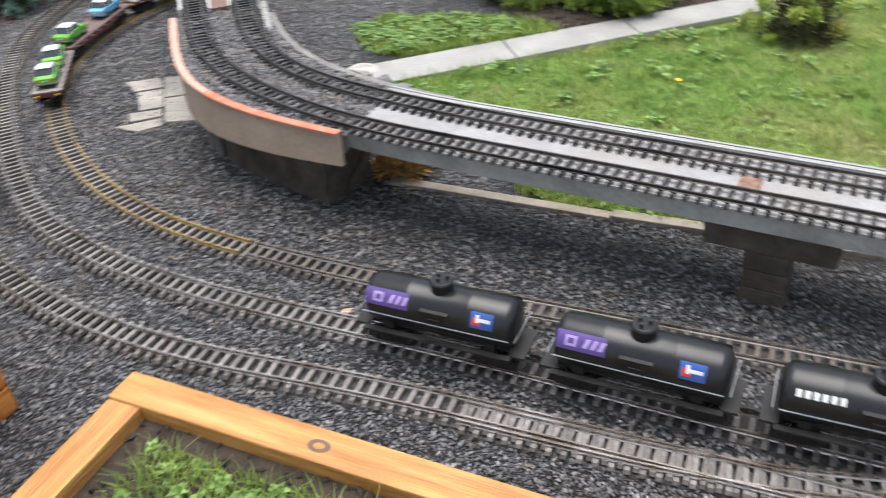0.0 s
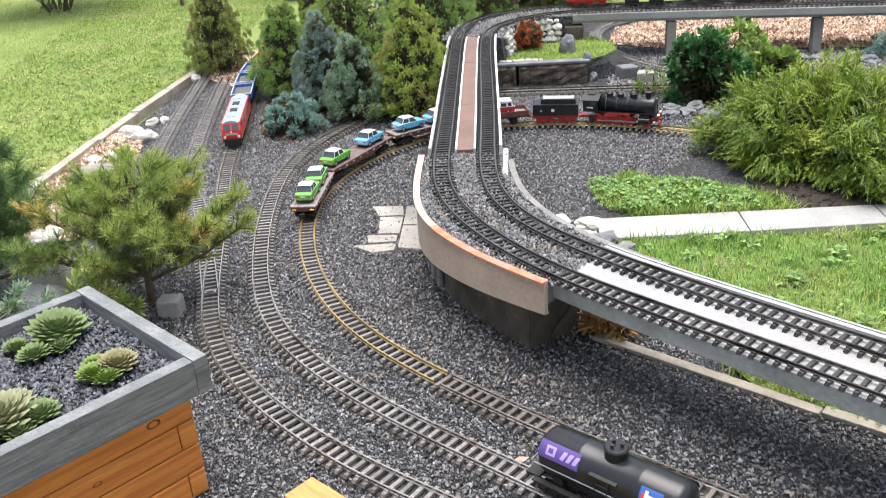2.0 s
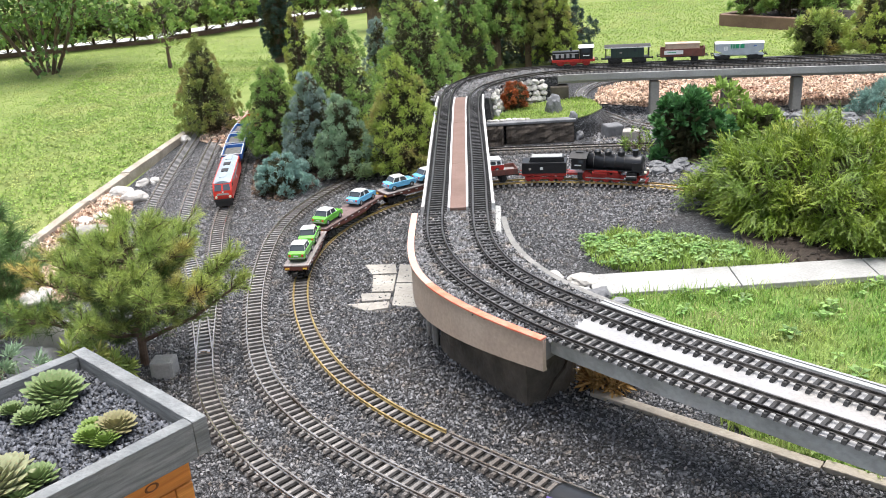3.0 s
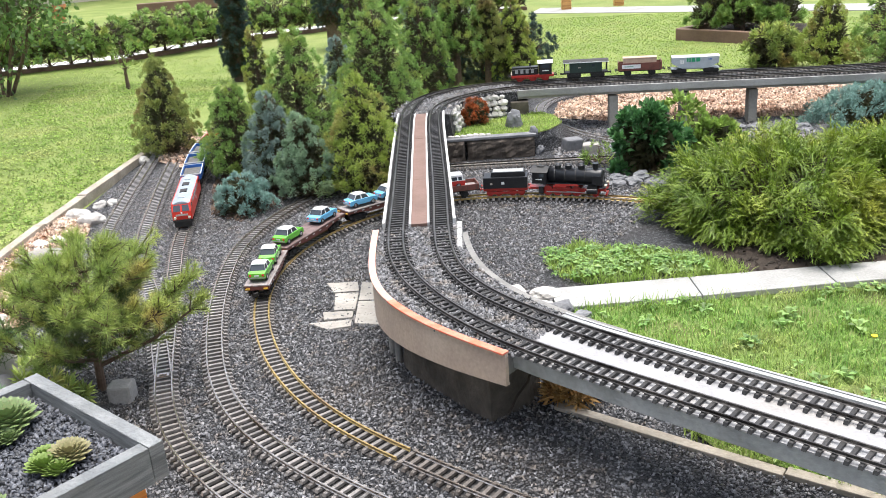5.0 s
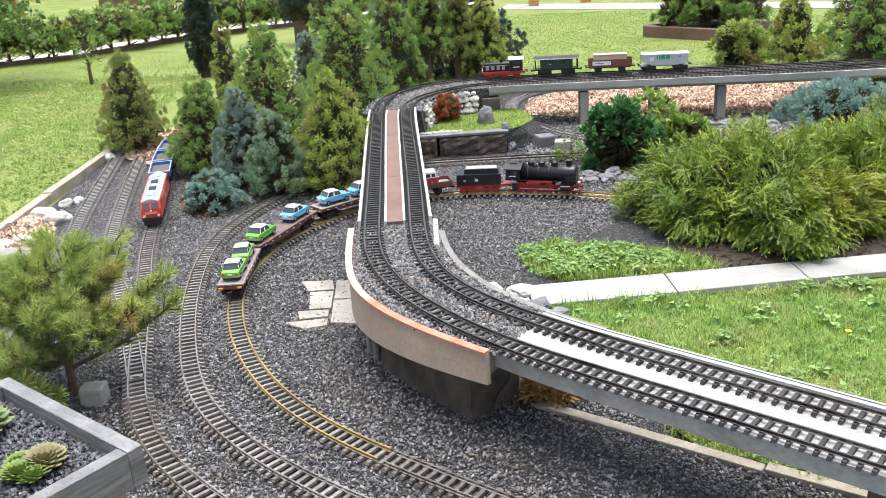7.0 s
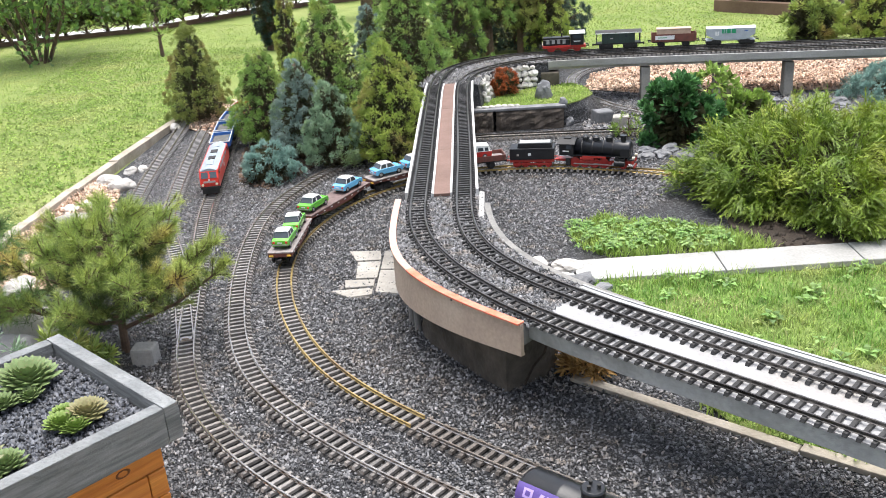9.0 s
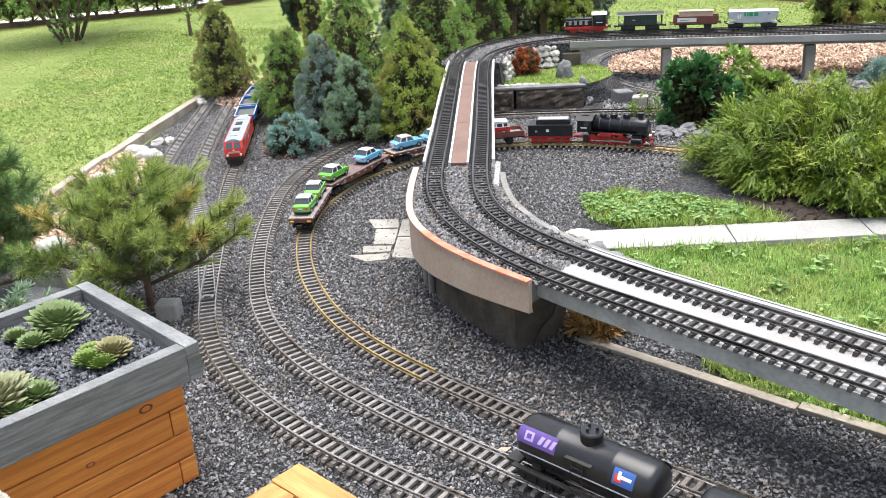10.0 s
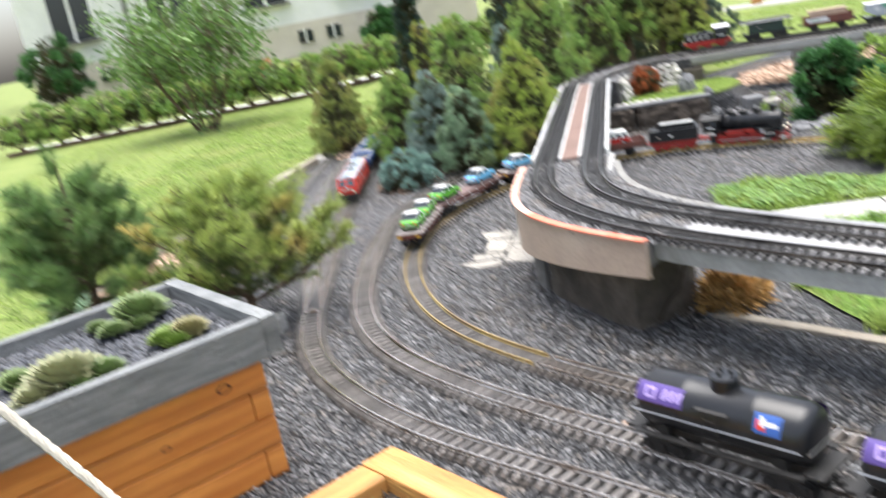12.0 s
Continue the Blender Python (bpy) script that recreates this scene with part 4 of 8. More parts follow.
def houseleek(x, y, z, r, material, petals, label):
    """A rosette: rings of thick pointed leaves, the inner ones standing steeper."""
    if material.name not in PETALS:
        PETALS[material.name] = petal_mesh(material)
    t = thing("houseleek", label, "succulent", "houseleeks in the planter")
    p = toplant @ Vector((x, y, 0))
    t.matrix_basis = pose(p.x, p.y, z, 6 * math.sin(x * 50), 6 * math.cos(y * 40), x * 900)
    for k in range(petals):
        f = (k + 0.5) / petals
        ln, tilt = r * (0.35 + 0.65 * math.sqrt(f)), radians(64 - 56 * math.sqrt(f))
        ob = part("leaf", PETALS[material.name], None, t)
        ob.matrix_basis = pose(0, 0, 0.25 * r * (1 - f), 0, 0, k * 137.5) @ Matrix.Rotation(-tilt, 4, "Y") @ Matrix.Diagonal((ln, ln + 0.25 * r * (1 - f), ln, 1))
    return t


for x, y, r, m, n, lab in ((0.345, 0.13, 0.055, SUCCULENT, 46, "large pale green houseleek rosette"), (0.30, 0.20, 0.03, SUCCULENT, 30, "small green houseleek rosette"), (0.29, 0.15, 0.026, SUCCULENT, 28, "small green houseleek rosette"),
                           (0.13, 0.115, 0.036, SUCCULENTD, 44, "bronze-edged houseleek rosette in gravel"), (0.135, 0.16, 0.03, SUCCULENTC, 40, "bright green houseleek cushion in gravel"), (0.105, 0.15, 0.026, SUCCULENTC, 36, "bright green houseleek cushion in gravel"),
                           (0.165, 0.14, 0.026, SUCCULENTC, 34, "bright green houseleek cushion in gravel"), (0.115, 0.345, 0.06, SUCCULENTB, 40, "pale straw-tinged houseleek rosette"), (0.085, 0.285, 0.035, SUCCULENT, 34, "pale green houseleek rosette"),
                           (0.09, 0.40, 0.035, SUCCULENTB, 30, "pale straw-tinged houseleek rosette"), (0.065, 0.33, 0.028, SUCCULENT, 30, "small green houseleek rosette"), (0.155, 0.30, 0.035, SUCCULENTB, 32, "pale straw-tinged houseleek rosette"),
                           (0.22, 0.40, 0.03, SUCCULENT, 30, "small green houseleek rosette"), (0.36, 0.21, 0.025, SUCCULENT, 28, "small green houseleek rosette")):
    houseleek(x, y, 0.292 + 0.1 * r, 1.3 * r, m, n + 24, lab)

# ---- timber framed bed in front ----
frame_bed = thing("timber_bed_frame", "honey stained square timber bed frame", "raised bed")
A, B = Vector((0.776, -0.63, 0)), Vector((-0.615, -0.79, 0))
c0 = Vector((-0.252, 1.53, 0))
for d, ln, w in ((A, 1.6, 0.07), (B, 0.9, 0.07)):
    n = Vector((-d.y, d.x, 0))
    if n.dot(Vector((0, -1, 0))) < 0:
        n = -n
    start = c0 if d is A else c0 + A * 0.004 + B * 0.072
    mid = start + d * ln / 2 + n * w / 2 if d is A else start + d * ln / 2 + A * w / 2
    ob = part("timber", beam(ln, w, 0.062), YELLOWWOOD, frame_bed, bevel=0.004)
    ob.matrix_basis = pose(mid.x, mid.y, -0.008, 0, 0, math.degrees(math.atan2(d.y, d.x)))
for along_a, across, kr in ((0.42, 0.038, 0.014), (0.87, 0.03, 0.010)):
    ctr = c0 + A * along_a + Vector((-A.y, A.x, 0)) * -across
    rings = [[tuple(ctr + A * (f * kr * 1.5 * math.cos(2 * math.pi * i / 18)) + Vector((-A.y, A.x, 0)) * (f * kr * math.sin(2 * math.pi * i / 18)) + Vector((0, 0, 0.0541 + lift))) for i in range(18)] for f, lift in ((1.0, 0.0), (0.8, 0.0005), (0.6, 0.0005), (0.5, 0.0))]
    part("knot", Shape().loft(rings, caps=False), BROWNTIMBER, frame_bed, "brown knot in the timber")
q0 = c0 + A * 0.06 + B * 0.06
FRAMED = [tuple((q0 + A * u + B * v)[:2]) for u, v in ((0, 0), (1.4, 0), (1.4, 0.8), (0, 0.8))]
sheet("framed_soil", FRAMED, 0.022, SOIL, "brown soil inside the timber frame")


# ---- plants ----
def outline(shape, zz, low):
    """How far a crown reaches out at each height."""
    if shape == "cone":
        return np.minimum(1.15 * (1 - zz) ** 0.7, 0.6 + 3.0 * (zz - low * 0.5)) * 0.95
    if shape == "column":
        return np.minimum((1 - zz) ** 0.45, 0.6 + 2 * zz) * 0.95
    if shape == "egg":
        return np.sqrt(np.clip(1 - ((zz - 0.42) / 0.6) ** 2, 0.02, 1))
    return np.sqrt(np.clip(1 - zz ** 2, 0.03, 1))


def conifer(name, label, x, y, h, w, material, seed, count=2600, leaf=0.02, shape="cone", lean=(0, 0), category="conifer", group="garden conifers", low=0.06, bark=BARK, broad=False):
    """A trunk with limbs and a crown of many small upturned sprays, in clumps with gaps between."""
    g = np.random.default_rng(seed)
    t = thing(name, label, category, group)
    if not broad and count > 5000:
        count, leaf = int(count * 1.45), leaf * 0.74
    t.matrix_basis = pose(x, y, 0)
    wood = Shape().tube((0, 0, -0.02), (lean[0] * 0.5, lean[1] * 0.5, h * 0.5), 0.035 * h + 0.004, 0.02 * h + 0.002, 9).tube((lean[0] * 0.5, lean[1] * 0.5, h * 0.5), (lean[0], lean[1], h * 0.93), 0.02 * h + 0.002, 0.002, 8)
    clumps = max(30, count // 74)
    zz = low + (1 - low) * (1 - g.uniform(0, 1, clumps) ** (0.62 if shape == "cone" else 0.85))
    rad = outline(shape, zz, low)
    ang = g.uniform(0, 2 * np.pi, clumps)
    depth = 1.02 - 0.42 * g.uniform(0, 1, clumps) ** 2.6
    wob = 1 + 0.13 * np.sin(3 * ang + seed) * (1 - zz) + 0.10 * np.sin(5 * ang + 9 * zz + seed) + 0.07 * np.sin(8 * ang - 17 * zz)
    r = rad * depth * wob * w / 2
    cc = np.stack([r * np.cos(ang) + lean[0] * zz, r * np.sin(ang) + lean[1] * zz, zz * h], 1)
    for k in g.choice(clumps, min(26, clumps), replace=False):
        z0 = max(0.02, cc[k, 2] - 0.5 * r[k])
        stem = wood if name == "hedge_spruce" else Shape()
        stem.tube((lean[0] * z0 / h, lean[1] * z0 / h, z0), tuple(cc[k] * np.array([0.9, 0.9, 1])), 0.007 * h + 0.001, 0.0012, 5, caps=False)
        if stem is not wood:
            part("limb", stem, bark, t)
    part("trunk", wood, bark, t)
    per = count // clumps
    n = clumps * per
    base = np.repeat(cc, per, 0)
    out = np.stack([np.cos(np.repeat(ang, per)), np.sin(np.repeat(ang, per)), np.full(n, 0.55)], 1)
    d = out * 0.75 + g.normal(0, 0.75, (n, 3)) + np.array([0, 0, 0.35])
    d /= np.linalg.norm(d, axis=1)[:, None]
    size = (0.036 * w + 0.5 * leaf) * np.repeat(g.uniform(0.65, 1.3, clumps), per)[:, None]
    base = base + d * size * g.uniform(0.15, 0.9, (n, 1)) * np.array([1, 1, 1.35])
    # dark inner sprays: the shade deep in the crown is put into their colour
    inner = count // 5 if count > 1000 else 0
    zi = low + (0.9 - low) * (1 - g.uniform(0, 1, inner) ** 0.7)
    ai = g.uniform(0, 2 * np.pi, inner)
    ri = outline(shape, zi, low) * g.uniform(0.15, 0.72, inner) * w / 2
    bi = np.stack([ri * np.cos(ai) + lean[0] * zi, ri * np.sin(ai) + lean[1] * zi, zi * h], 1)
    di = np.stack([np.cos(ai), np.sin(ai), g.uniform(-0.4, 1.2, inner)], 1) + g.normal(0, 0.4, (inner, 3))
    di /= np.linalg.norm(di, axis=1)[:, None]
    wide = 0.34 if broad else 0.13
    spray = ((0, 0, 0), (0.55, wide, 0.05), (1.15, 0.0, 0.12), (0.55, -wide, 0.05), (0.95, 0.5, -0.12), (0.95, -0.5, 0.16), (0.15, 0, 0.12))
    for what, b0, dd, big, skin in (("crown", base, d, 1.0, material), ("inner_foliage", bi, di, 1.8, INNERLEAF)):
        m = len(b0)
        if not m:
            continue
        b0[:, 2] = np.maximum(b0[:, 2], 0.012)
        s = np.cross(dd, g.normal(0, 1, (m, 3)))
        s /= np.linalg.norm(s, axis=1)[:, None]
        u = np.cross(dd, s)
        ln = leaf * big * g.uniform(0.6, 1.25, (m, 1))
        v = np.zeros((m, 7, 3))
        for k, (a, b, c) in enumerate(spray):
            v[:, k] = b0 + dd * a * ln + s * b * ln + u * c * ln
        blade = [(0, 1, 2), (0, 2, 3)] if broad else [(0, 1, 2), (0, 2, 3), (0, 4, 6), (6, 5, 3)]
        f = (np.array(blade)[None] + 7 * np.arange(m)[:, None, None]).reshape(-1, 3)
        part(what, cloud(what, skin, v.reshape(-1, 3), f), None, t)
    return t


def needles(g, base, way, count, length, width):
    """Needles round twig ends: corners and faces."""
    n = len(base) * count
    b = np.repeat(base, count, 0)
    w = np.repeat(way, count, 0)
    back = g.uniform(0, 1, (n, 1))
    b = b - w * back * length * 1.1
    d = w * g.uniform(0.35, 1.0, (n, 1)) + g.normal(0, 0.5, (n, 3))
    d /= np.linalg.norm(d, axis=1)[:, None]
    s = np.cross(d, g.normal(0, 1, (n, 3)))
    s /= np.linalg.norm(s, axis=1)[:, None]
    ln = length * g.uniform(0.6, 1.2, (n, 1))
    v = np.stack([b - s * width / 2, b + s * width / 2, b + d * ln * 0.6 + s * width * 0.4, b + d * ln], 1)
    f = (np.array([(0, 1, 2), (0, 2, 3)])[None] + 4 * np.arange(n)[:, None, None]).reshape(-1, 3)
    return v.reshape(-1, 3), f


def pine(label, x, y, h, w, material, seed, twigs=420, length=0.04, low=0.2):
    """A dwarf pine: a forked trunk, whorled limbs that rise, and tufts of long needles."""
    g = np.random.default_rng(seed)
    t = thing("dwarf_pine", label, "pine", "dwarf pines")
    t.matrix_basis = pose(x, y, 0)
    wood = Shape().tube((0, 0, -0.02), (0.01, 0, h * 0.45), 0.0125, 0.009, 10).tube((0.01, 0, h * 0.45), (0.0, 0.01, h * 0.92), 0.009, 0.003, 8)
    ends, ways = [], []
    limbs = 30
    for k in range(limbs):
        f = k / (limbs - 1)
        z0 = h * (low + 0.62 * f)
        a = k * 2.4 + g.uniform(-0.3, 0.3)
        reach = w / 2 * (1 - 0.72 * f ** 1.4) * g.uniform(0.75, 1.08)
        tip = Vector((reach * math.cos(a), reach * math.sin(a), z0 + reach * g.uniform(0.25, 0.7)))
        p0 = Vector((0.008, 0, z0))
        midp = p0.lerp(tip, 0.5) + Vector((0, 0, -0.02))
        wood.tube(p0, midp, 0.007, 0.005, 6, caps=False).tube(midp, tip, 0.005, 0.002, 6, caps=False)
        for _ in range(twigs // limbs):
            u = g.uniform(0.0, 1.0) ** 0.6 * 0.7 + 0.3
            q = midp.lerp(tip, (u - 0.5) * 2) if u > 0.5 else p0.lerp(midp, u * 2)
            d = (tip - p0).normalized() * 0.7 + Vector(g.normal(0, 0.55, 3)) + Vector((0, 0, 0.55))
            e = q + d.normalized() * g.uniform(0.02, 0.07)
            wood.tube(q, e, 0.0022, 0.0014, 4, caps=False)
            ends.append(tuple(e))
            ways.append(tuple(d.normalized()))
    for k in range(5):
        e = Vector((g.uniform(-0.02, 0.02), g.uniform(-0.02, 0.02), h * g.uniform(0.9, 1.0)))
        ends.append(tuple(e))
        ways.append((0, 0, 1))
    part("trunk", wood, BARK, t)
    v, f = needles(g, np.array(ends), np.array(ways), 84, length, 0.0012)
    part("crown", cloud("crown", material, v, f), None, t)
    # a second, inner set of needles whose dark colour paints the crown's shaded interior
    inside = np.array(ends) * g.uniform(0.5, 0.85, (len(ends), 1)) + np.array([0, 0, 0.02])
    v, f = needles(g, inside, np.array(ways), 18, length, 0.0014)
    part("inner_needles", cloud("inner_needles", SHADEPINE, v, f), None, t, "inner needles, coloured dark green for the crown's inner shade")
    return t


pine("young pine with yellow-tipped needles behind the planter", -0.88, 2.37, 0.45, 0.62, PINE, 5, 840, 0.028, 0.17)
pine("dense dark green pine behind the planter", -1.42, 2.45, 0.60, 0.64, PINEDARK, 8, 640, 0.042, 0.08)
conifer("low_juniper", "sparse pale juniper sprawling behind the planter", -1.12, 2.02, 0.22, 0.34, TEAL, 12, 800, 0.022, "dome", group="junipers")
conifer("low_juniper", "sparse green juniper sprawling behind the planter", -0.98, 2.18, 0.16, 0.24, PINE, 14, 900, 0.026, "dome", group="junipers")

conifer("conifer", "bronzed green cone-shaped conifer beside the sidings", -1.47, 5.2, 0.56, 0.40, FERNBROWN, 21, 13000, 0.016)
conifer("conifer", "fresh green cone-shaped conifer beside the sidings", -0.95, 4.62, 0.50, 0.38, FERNY, 22, 13000, 0.015)
conifer("conifer", "blue-grey cone-shaped conifer among green ones", -0.70, 4.32, 0.49, 0.31, BLUISH, 23, 12000, 0.015)
conifer("conifer", "blue-green cone-shaped conifer beside the track", -0.52, 4.12, 0.41, 0.31, TEAL, 24, 12000, 0.015)
conifer("conifer", "yellow-green conifer with brown patches", -0.26, 4.18, 0.54, 0.43, FERNYELLOW, 25, 15000, 0.016)
conifer("low_juniper", "low spreading blue juniper at the foot of the conifers", -0.80, 3.98, 0.16, 0.25, JUNIPER, 26, 5500, 0.018, "dome", group="junipers")
conifer("conifer", "tall bright green conifer in the group", -0.66, 4.98, 0.69, 0.56, FERNY, 27, 16000, 0.017)
conifer("conifer", "slim yellow-green conifer in the group", -0.93, 5.35, 0.70, 0.26, FERNYELLOW, 31, 7000, 0.017)
conifer("conifer", "broad green conifer beside the high line", -0.24, 5.3, 0.78, 0.60, FERNY, 28, 16000, 0.018)
conifer("conifer", "slim blue conifer in the group", -0.48, 5.5, 0.60, 0.28, BLUISH, 29, 7000, 0.017)
for k, (x, y, h, w, m, low, lab) in enumerate(((0.0, 6.05, 0.80, 0.46, FERNY, 0.1, "broad green conifer behind the bend"), (0.24, 6.3, 0.84, 0.50, FERNY, 0.36, "tall green conifer behind the bend"), (0.45, 6.35, 0.72, 0.36, FERNBROWN, 0.36, "bronzed conifer behind the bend"),
                                               (0.63, 6.38, 0.64, 0.38, FERNYELLOW, 0.2, "yellow-edged conifer behind the bend"), (-0.38, 6.2, 0.95, 0.50, FERNY, 0.1, "tall green conifer behind the bend"), (0.08, 6.75, 1.0, 0.60, TEAL, 0.25, "tall blue-green conifer behind the bend"))):
    conifer("conifer", lab, x, y, h, w, m, 40 + k, 9000, 0.02, low=low)
conifer("column_spruce", "narrow dark column spruce on the lawn", -1.60, 7.9, 1.5, 0.29, DARKSPRUCE, 50, 12000, 0.03, "column", group="column spruces", low=0.02)
conifer("column_spruce", "narrow dark column spruce near the hedge", -0.95, 9.6, 2.2, 0.44, DARKSPRUCE, 51, 7000, 0.045, "column", group="column spruces", low=0.1)

# low dark fill: the colour stands for the shade behind and beneath the row
for k, (x, y, h, w) in enumerate(((0.12, 7.05, 0.55, 0.6), (0.45, 7.1, 0.5, 0.6), (0.72, 7.0, 0.45, 0.5))):
    conifer("conifer", "conifer coloured dark for the shade behind the row of conifers", x, y, h, w, DARKSPRUCE, 140 + k, 6000, 0.024, "egg", low=0.02)

conifer("laurel_shrub", "dense dark green laurel shrub", 1.06, 4.22, 0.28, 0.31, LAUREL, 60, 5000, 0.026, "egg", broad=True, category="shrub", group="garden shrubs")
conifer("light_shrub", "loose light green leafy shrub", 1.38, 4.32, 0.165, 0.26, LIGHTSHRUB, 61, 2200, 0.034, "egg", broad=True, category="shrub", group="garden shrubs")
conifer("light_shrub", "small yellow-green leafy shrub", 1.35, 4.7, 0.22, 0.24, LIGHTSHRUB, 62, 900, 0.032, "egg", broad=True, category="shrub", group="garden shrubs")
conifer("blue_juniper", "spreading blue-green juniper beside the viaduct", 2.38, 4.72, 0.20, 0.62, JUNIPER, 63, 12000, 0.02, "dome", group="junipers")
conifer("golden_conifer", "golden yellow-green conifer beyond the viaduct", 2.85, 6.5, 0.5, 0.45, FERNYELLOW, 64, 7000, 0.024, group="garden conifers")
conifer("pine_bush", "round green pine bush beyond the viaduct", 2.55, 6.75, 0.26, 0.32, PINE, 65, 2600, 0.04, "egg", group="garden shrubs", category="shrub")
conifer("conifer", "feathery green conifer beyond the viaduct", 3.35, 6.5, 0.75, 0.7, FERNY, 66, 8000, 0.026)
conifer("conifer", "green conifer at the end of the viaduct", 2.75, 5.25, 0.62, 0.42, FERNY, 67, 8000, 0.022)
conifer("red_shrub", "rust-red dwarf barberry on the terrace", 0.29, 5.0, 0.13, 0.17, REDSHRUB, 68, 2600, 0.018, "egg", category="shrub", group="garden shrubs", low=0.02).matrix_basis = pose(0.29, 4.97, 0.105)
conifer("pale_tuft", "wispy pale green plant beside the stone block", 0.86, 4.36, 0.10, 0.13, LIGHTSHRUB, 69, 200, 0.022, "egg", category="shrub", group="garden shrubs")
conifer("dry_shrub", "yellow-brown dry shrub beside the lawn", 1.75, 2.5, 0.16, 0.3, FERNYELLOW, 70, 2000, 0.02, "dome", category="shrub", group="garden shrubs")


def golden_bush(x, y, sx, sy, h, seed):
    """A mound of arching threads: each a drooping chain of narrow leaves."""
    g = np.random.default_rng(seed)
    t = thing("golden_bush", "golden-green thread-leaf cypress mound", "shrub", "garden shrubs")
    t.matrix_basis = pose(x, y, 0)
    tufts, per, seg = 1000, 22, 5
    ta = g.uniform(0, 2 * np.pi, tufts)
    te = np.arcsin(0.10 + 0.9 * g.uniform(0.0, 1, tufts) ** 1.5)
    td = np.stack([np.cos(ta) * np.cos(te), np.sin(ta) * np.cos(te), np.sin(te)], 1)
    lump = 1 + 0.10 * np.sin(4 * ta + 2) + 0.10 * np.sin(7 * ta + 3 * te)
    td = td * (np.abs(np.cos(te)) ** 2.8 + np.abs(np.sin(te)) ** 2.8)[:, None] ** (-1 / 2.8)
    tp = td * (lump * (0.84 + 0.14 * g.uniform(-1, 1, tufts)))[:, None] * np.array([sx, sy, h])
    n = tufts * per
    p = np.repeat(tp, per, 0) + g.normal(0, 0.010, (n, 3))
    p[:, 2] = np.maximum(p[:, 2], 0.035)
    lean = np.repeat(td * np.array([0.8, 0.8, 0.6]) + g.normal(0, 0.35, (tufts, 3)), per, 0)
    d = lean + g.normal(0, 0.34, (n, 3)) + np.array([0, 0, 0.25])
    d /= np.linalg.norm(d, axis=1)[:, None]
    verts, faces, k0 = [], [], 0
    step = g.uniform(0.008, 0.016, (n, 1))
    side = np.cross(d, np.array([0, 0, 1.0]) + g.normal(0, 0.3, (n, 3)))
    side /= np.linalg.norm(side, axis=1)[:, None]
    for k in range(seg):
        d = d + np.array([0, 0, -0.15]) + g.normal(0, 0.12, (n, 3))
        d /= np.linalg.norm(d, axis=1)[:, None]
        q = p + d * step
        q[:, 2] = np.maximum(q[:, 2], 0.022)
        wd = 0.0016
        fork = side * g.choice([-1, 1], (n, 1)) * g.uniform(0.4, 1.0, (n, 1))
        v = np.stack([p - side * wd, p + side * wd, q + side * wd * 0.7, q - side * wd * 0.7, p + d * step * 1.2 + fork * step * 0.9], 1)
        verts.append(v.reshape(-1, 3))
        faces.append((np.array([(0, 1, 2), (0, 2, 3), (0, 1, 4)])[None] + 5 * np.arange(n)[:, None, None]).reshape(-1, 3) + k0)
        k0 += 5 * n
        p = q
    # dark core leaves, with the mound's inner shade in their colour
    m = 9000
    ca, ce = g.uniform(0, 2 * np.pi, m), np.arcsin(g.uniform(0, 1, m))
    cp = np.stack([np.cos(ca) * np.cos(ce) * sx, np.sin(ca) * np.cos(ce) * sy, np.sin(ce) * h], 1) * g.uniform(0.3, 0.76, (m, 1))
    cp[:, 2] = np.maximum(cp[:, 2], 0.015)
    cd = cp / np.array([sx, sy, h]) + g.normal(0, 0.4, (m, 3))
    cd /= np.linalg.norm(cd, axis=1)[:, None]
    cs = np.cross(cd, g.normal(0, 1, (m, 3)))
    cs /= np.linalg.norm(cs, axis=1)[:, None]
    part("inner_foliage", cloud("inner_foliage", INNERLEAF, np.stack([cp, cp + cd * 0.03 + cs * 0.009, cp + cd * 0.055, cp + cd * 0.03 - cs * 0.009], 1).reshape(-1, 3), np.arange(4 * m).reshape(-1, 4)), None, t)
    for k in range(40):
        b = k * 2.4
        f = 0.35 + 0.4 * ((k * 7) % 10) / 10
        stem = Shape().tube((0.2 * sx * math.cos(b), 0.2 * sy * math.sin(b), -0.02), (f * sx * math.cos(b), f * sy * math.sin(b), h * (0.35 + 0.4 * (1 - f))), 0.009, 0.003, 6, caps=False)
        part("stem", stem, BARK, t)
    part("foliage", cloud("foliage", GOLD, np.concatenate(verts), np.concatenate(faces)), None, t)
    return t


golden_bush(1.42, 3.38, 0.47, 0.45, 0.29, 77)
golden_bush(2.02, 3.40, 0.52, 0.44, 0.31, 78)

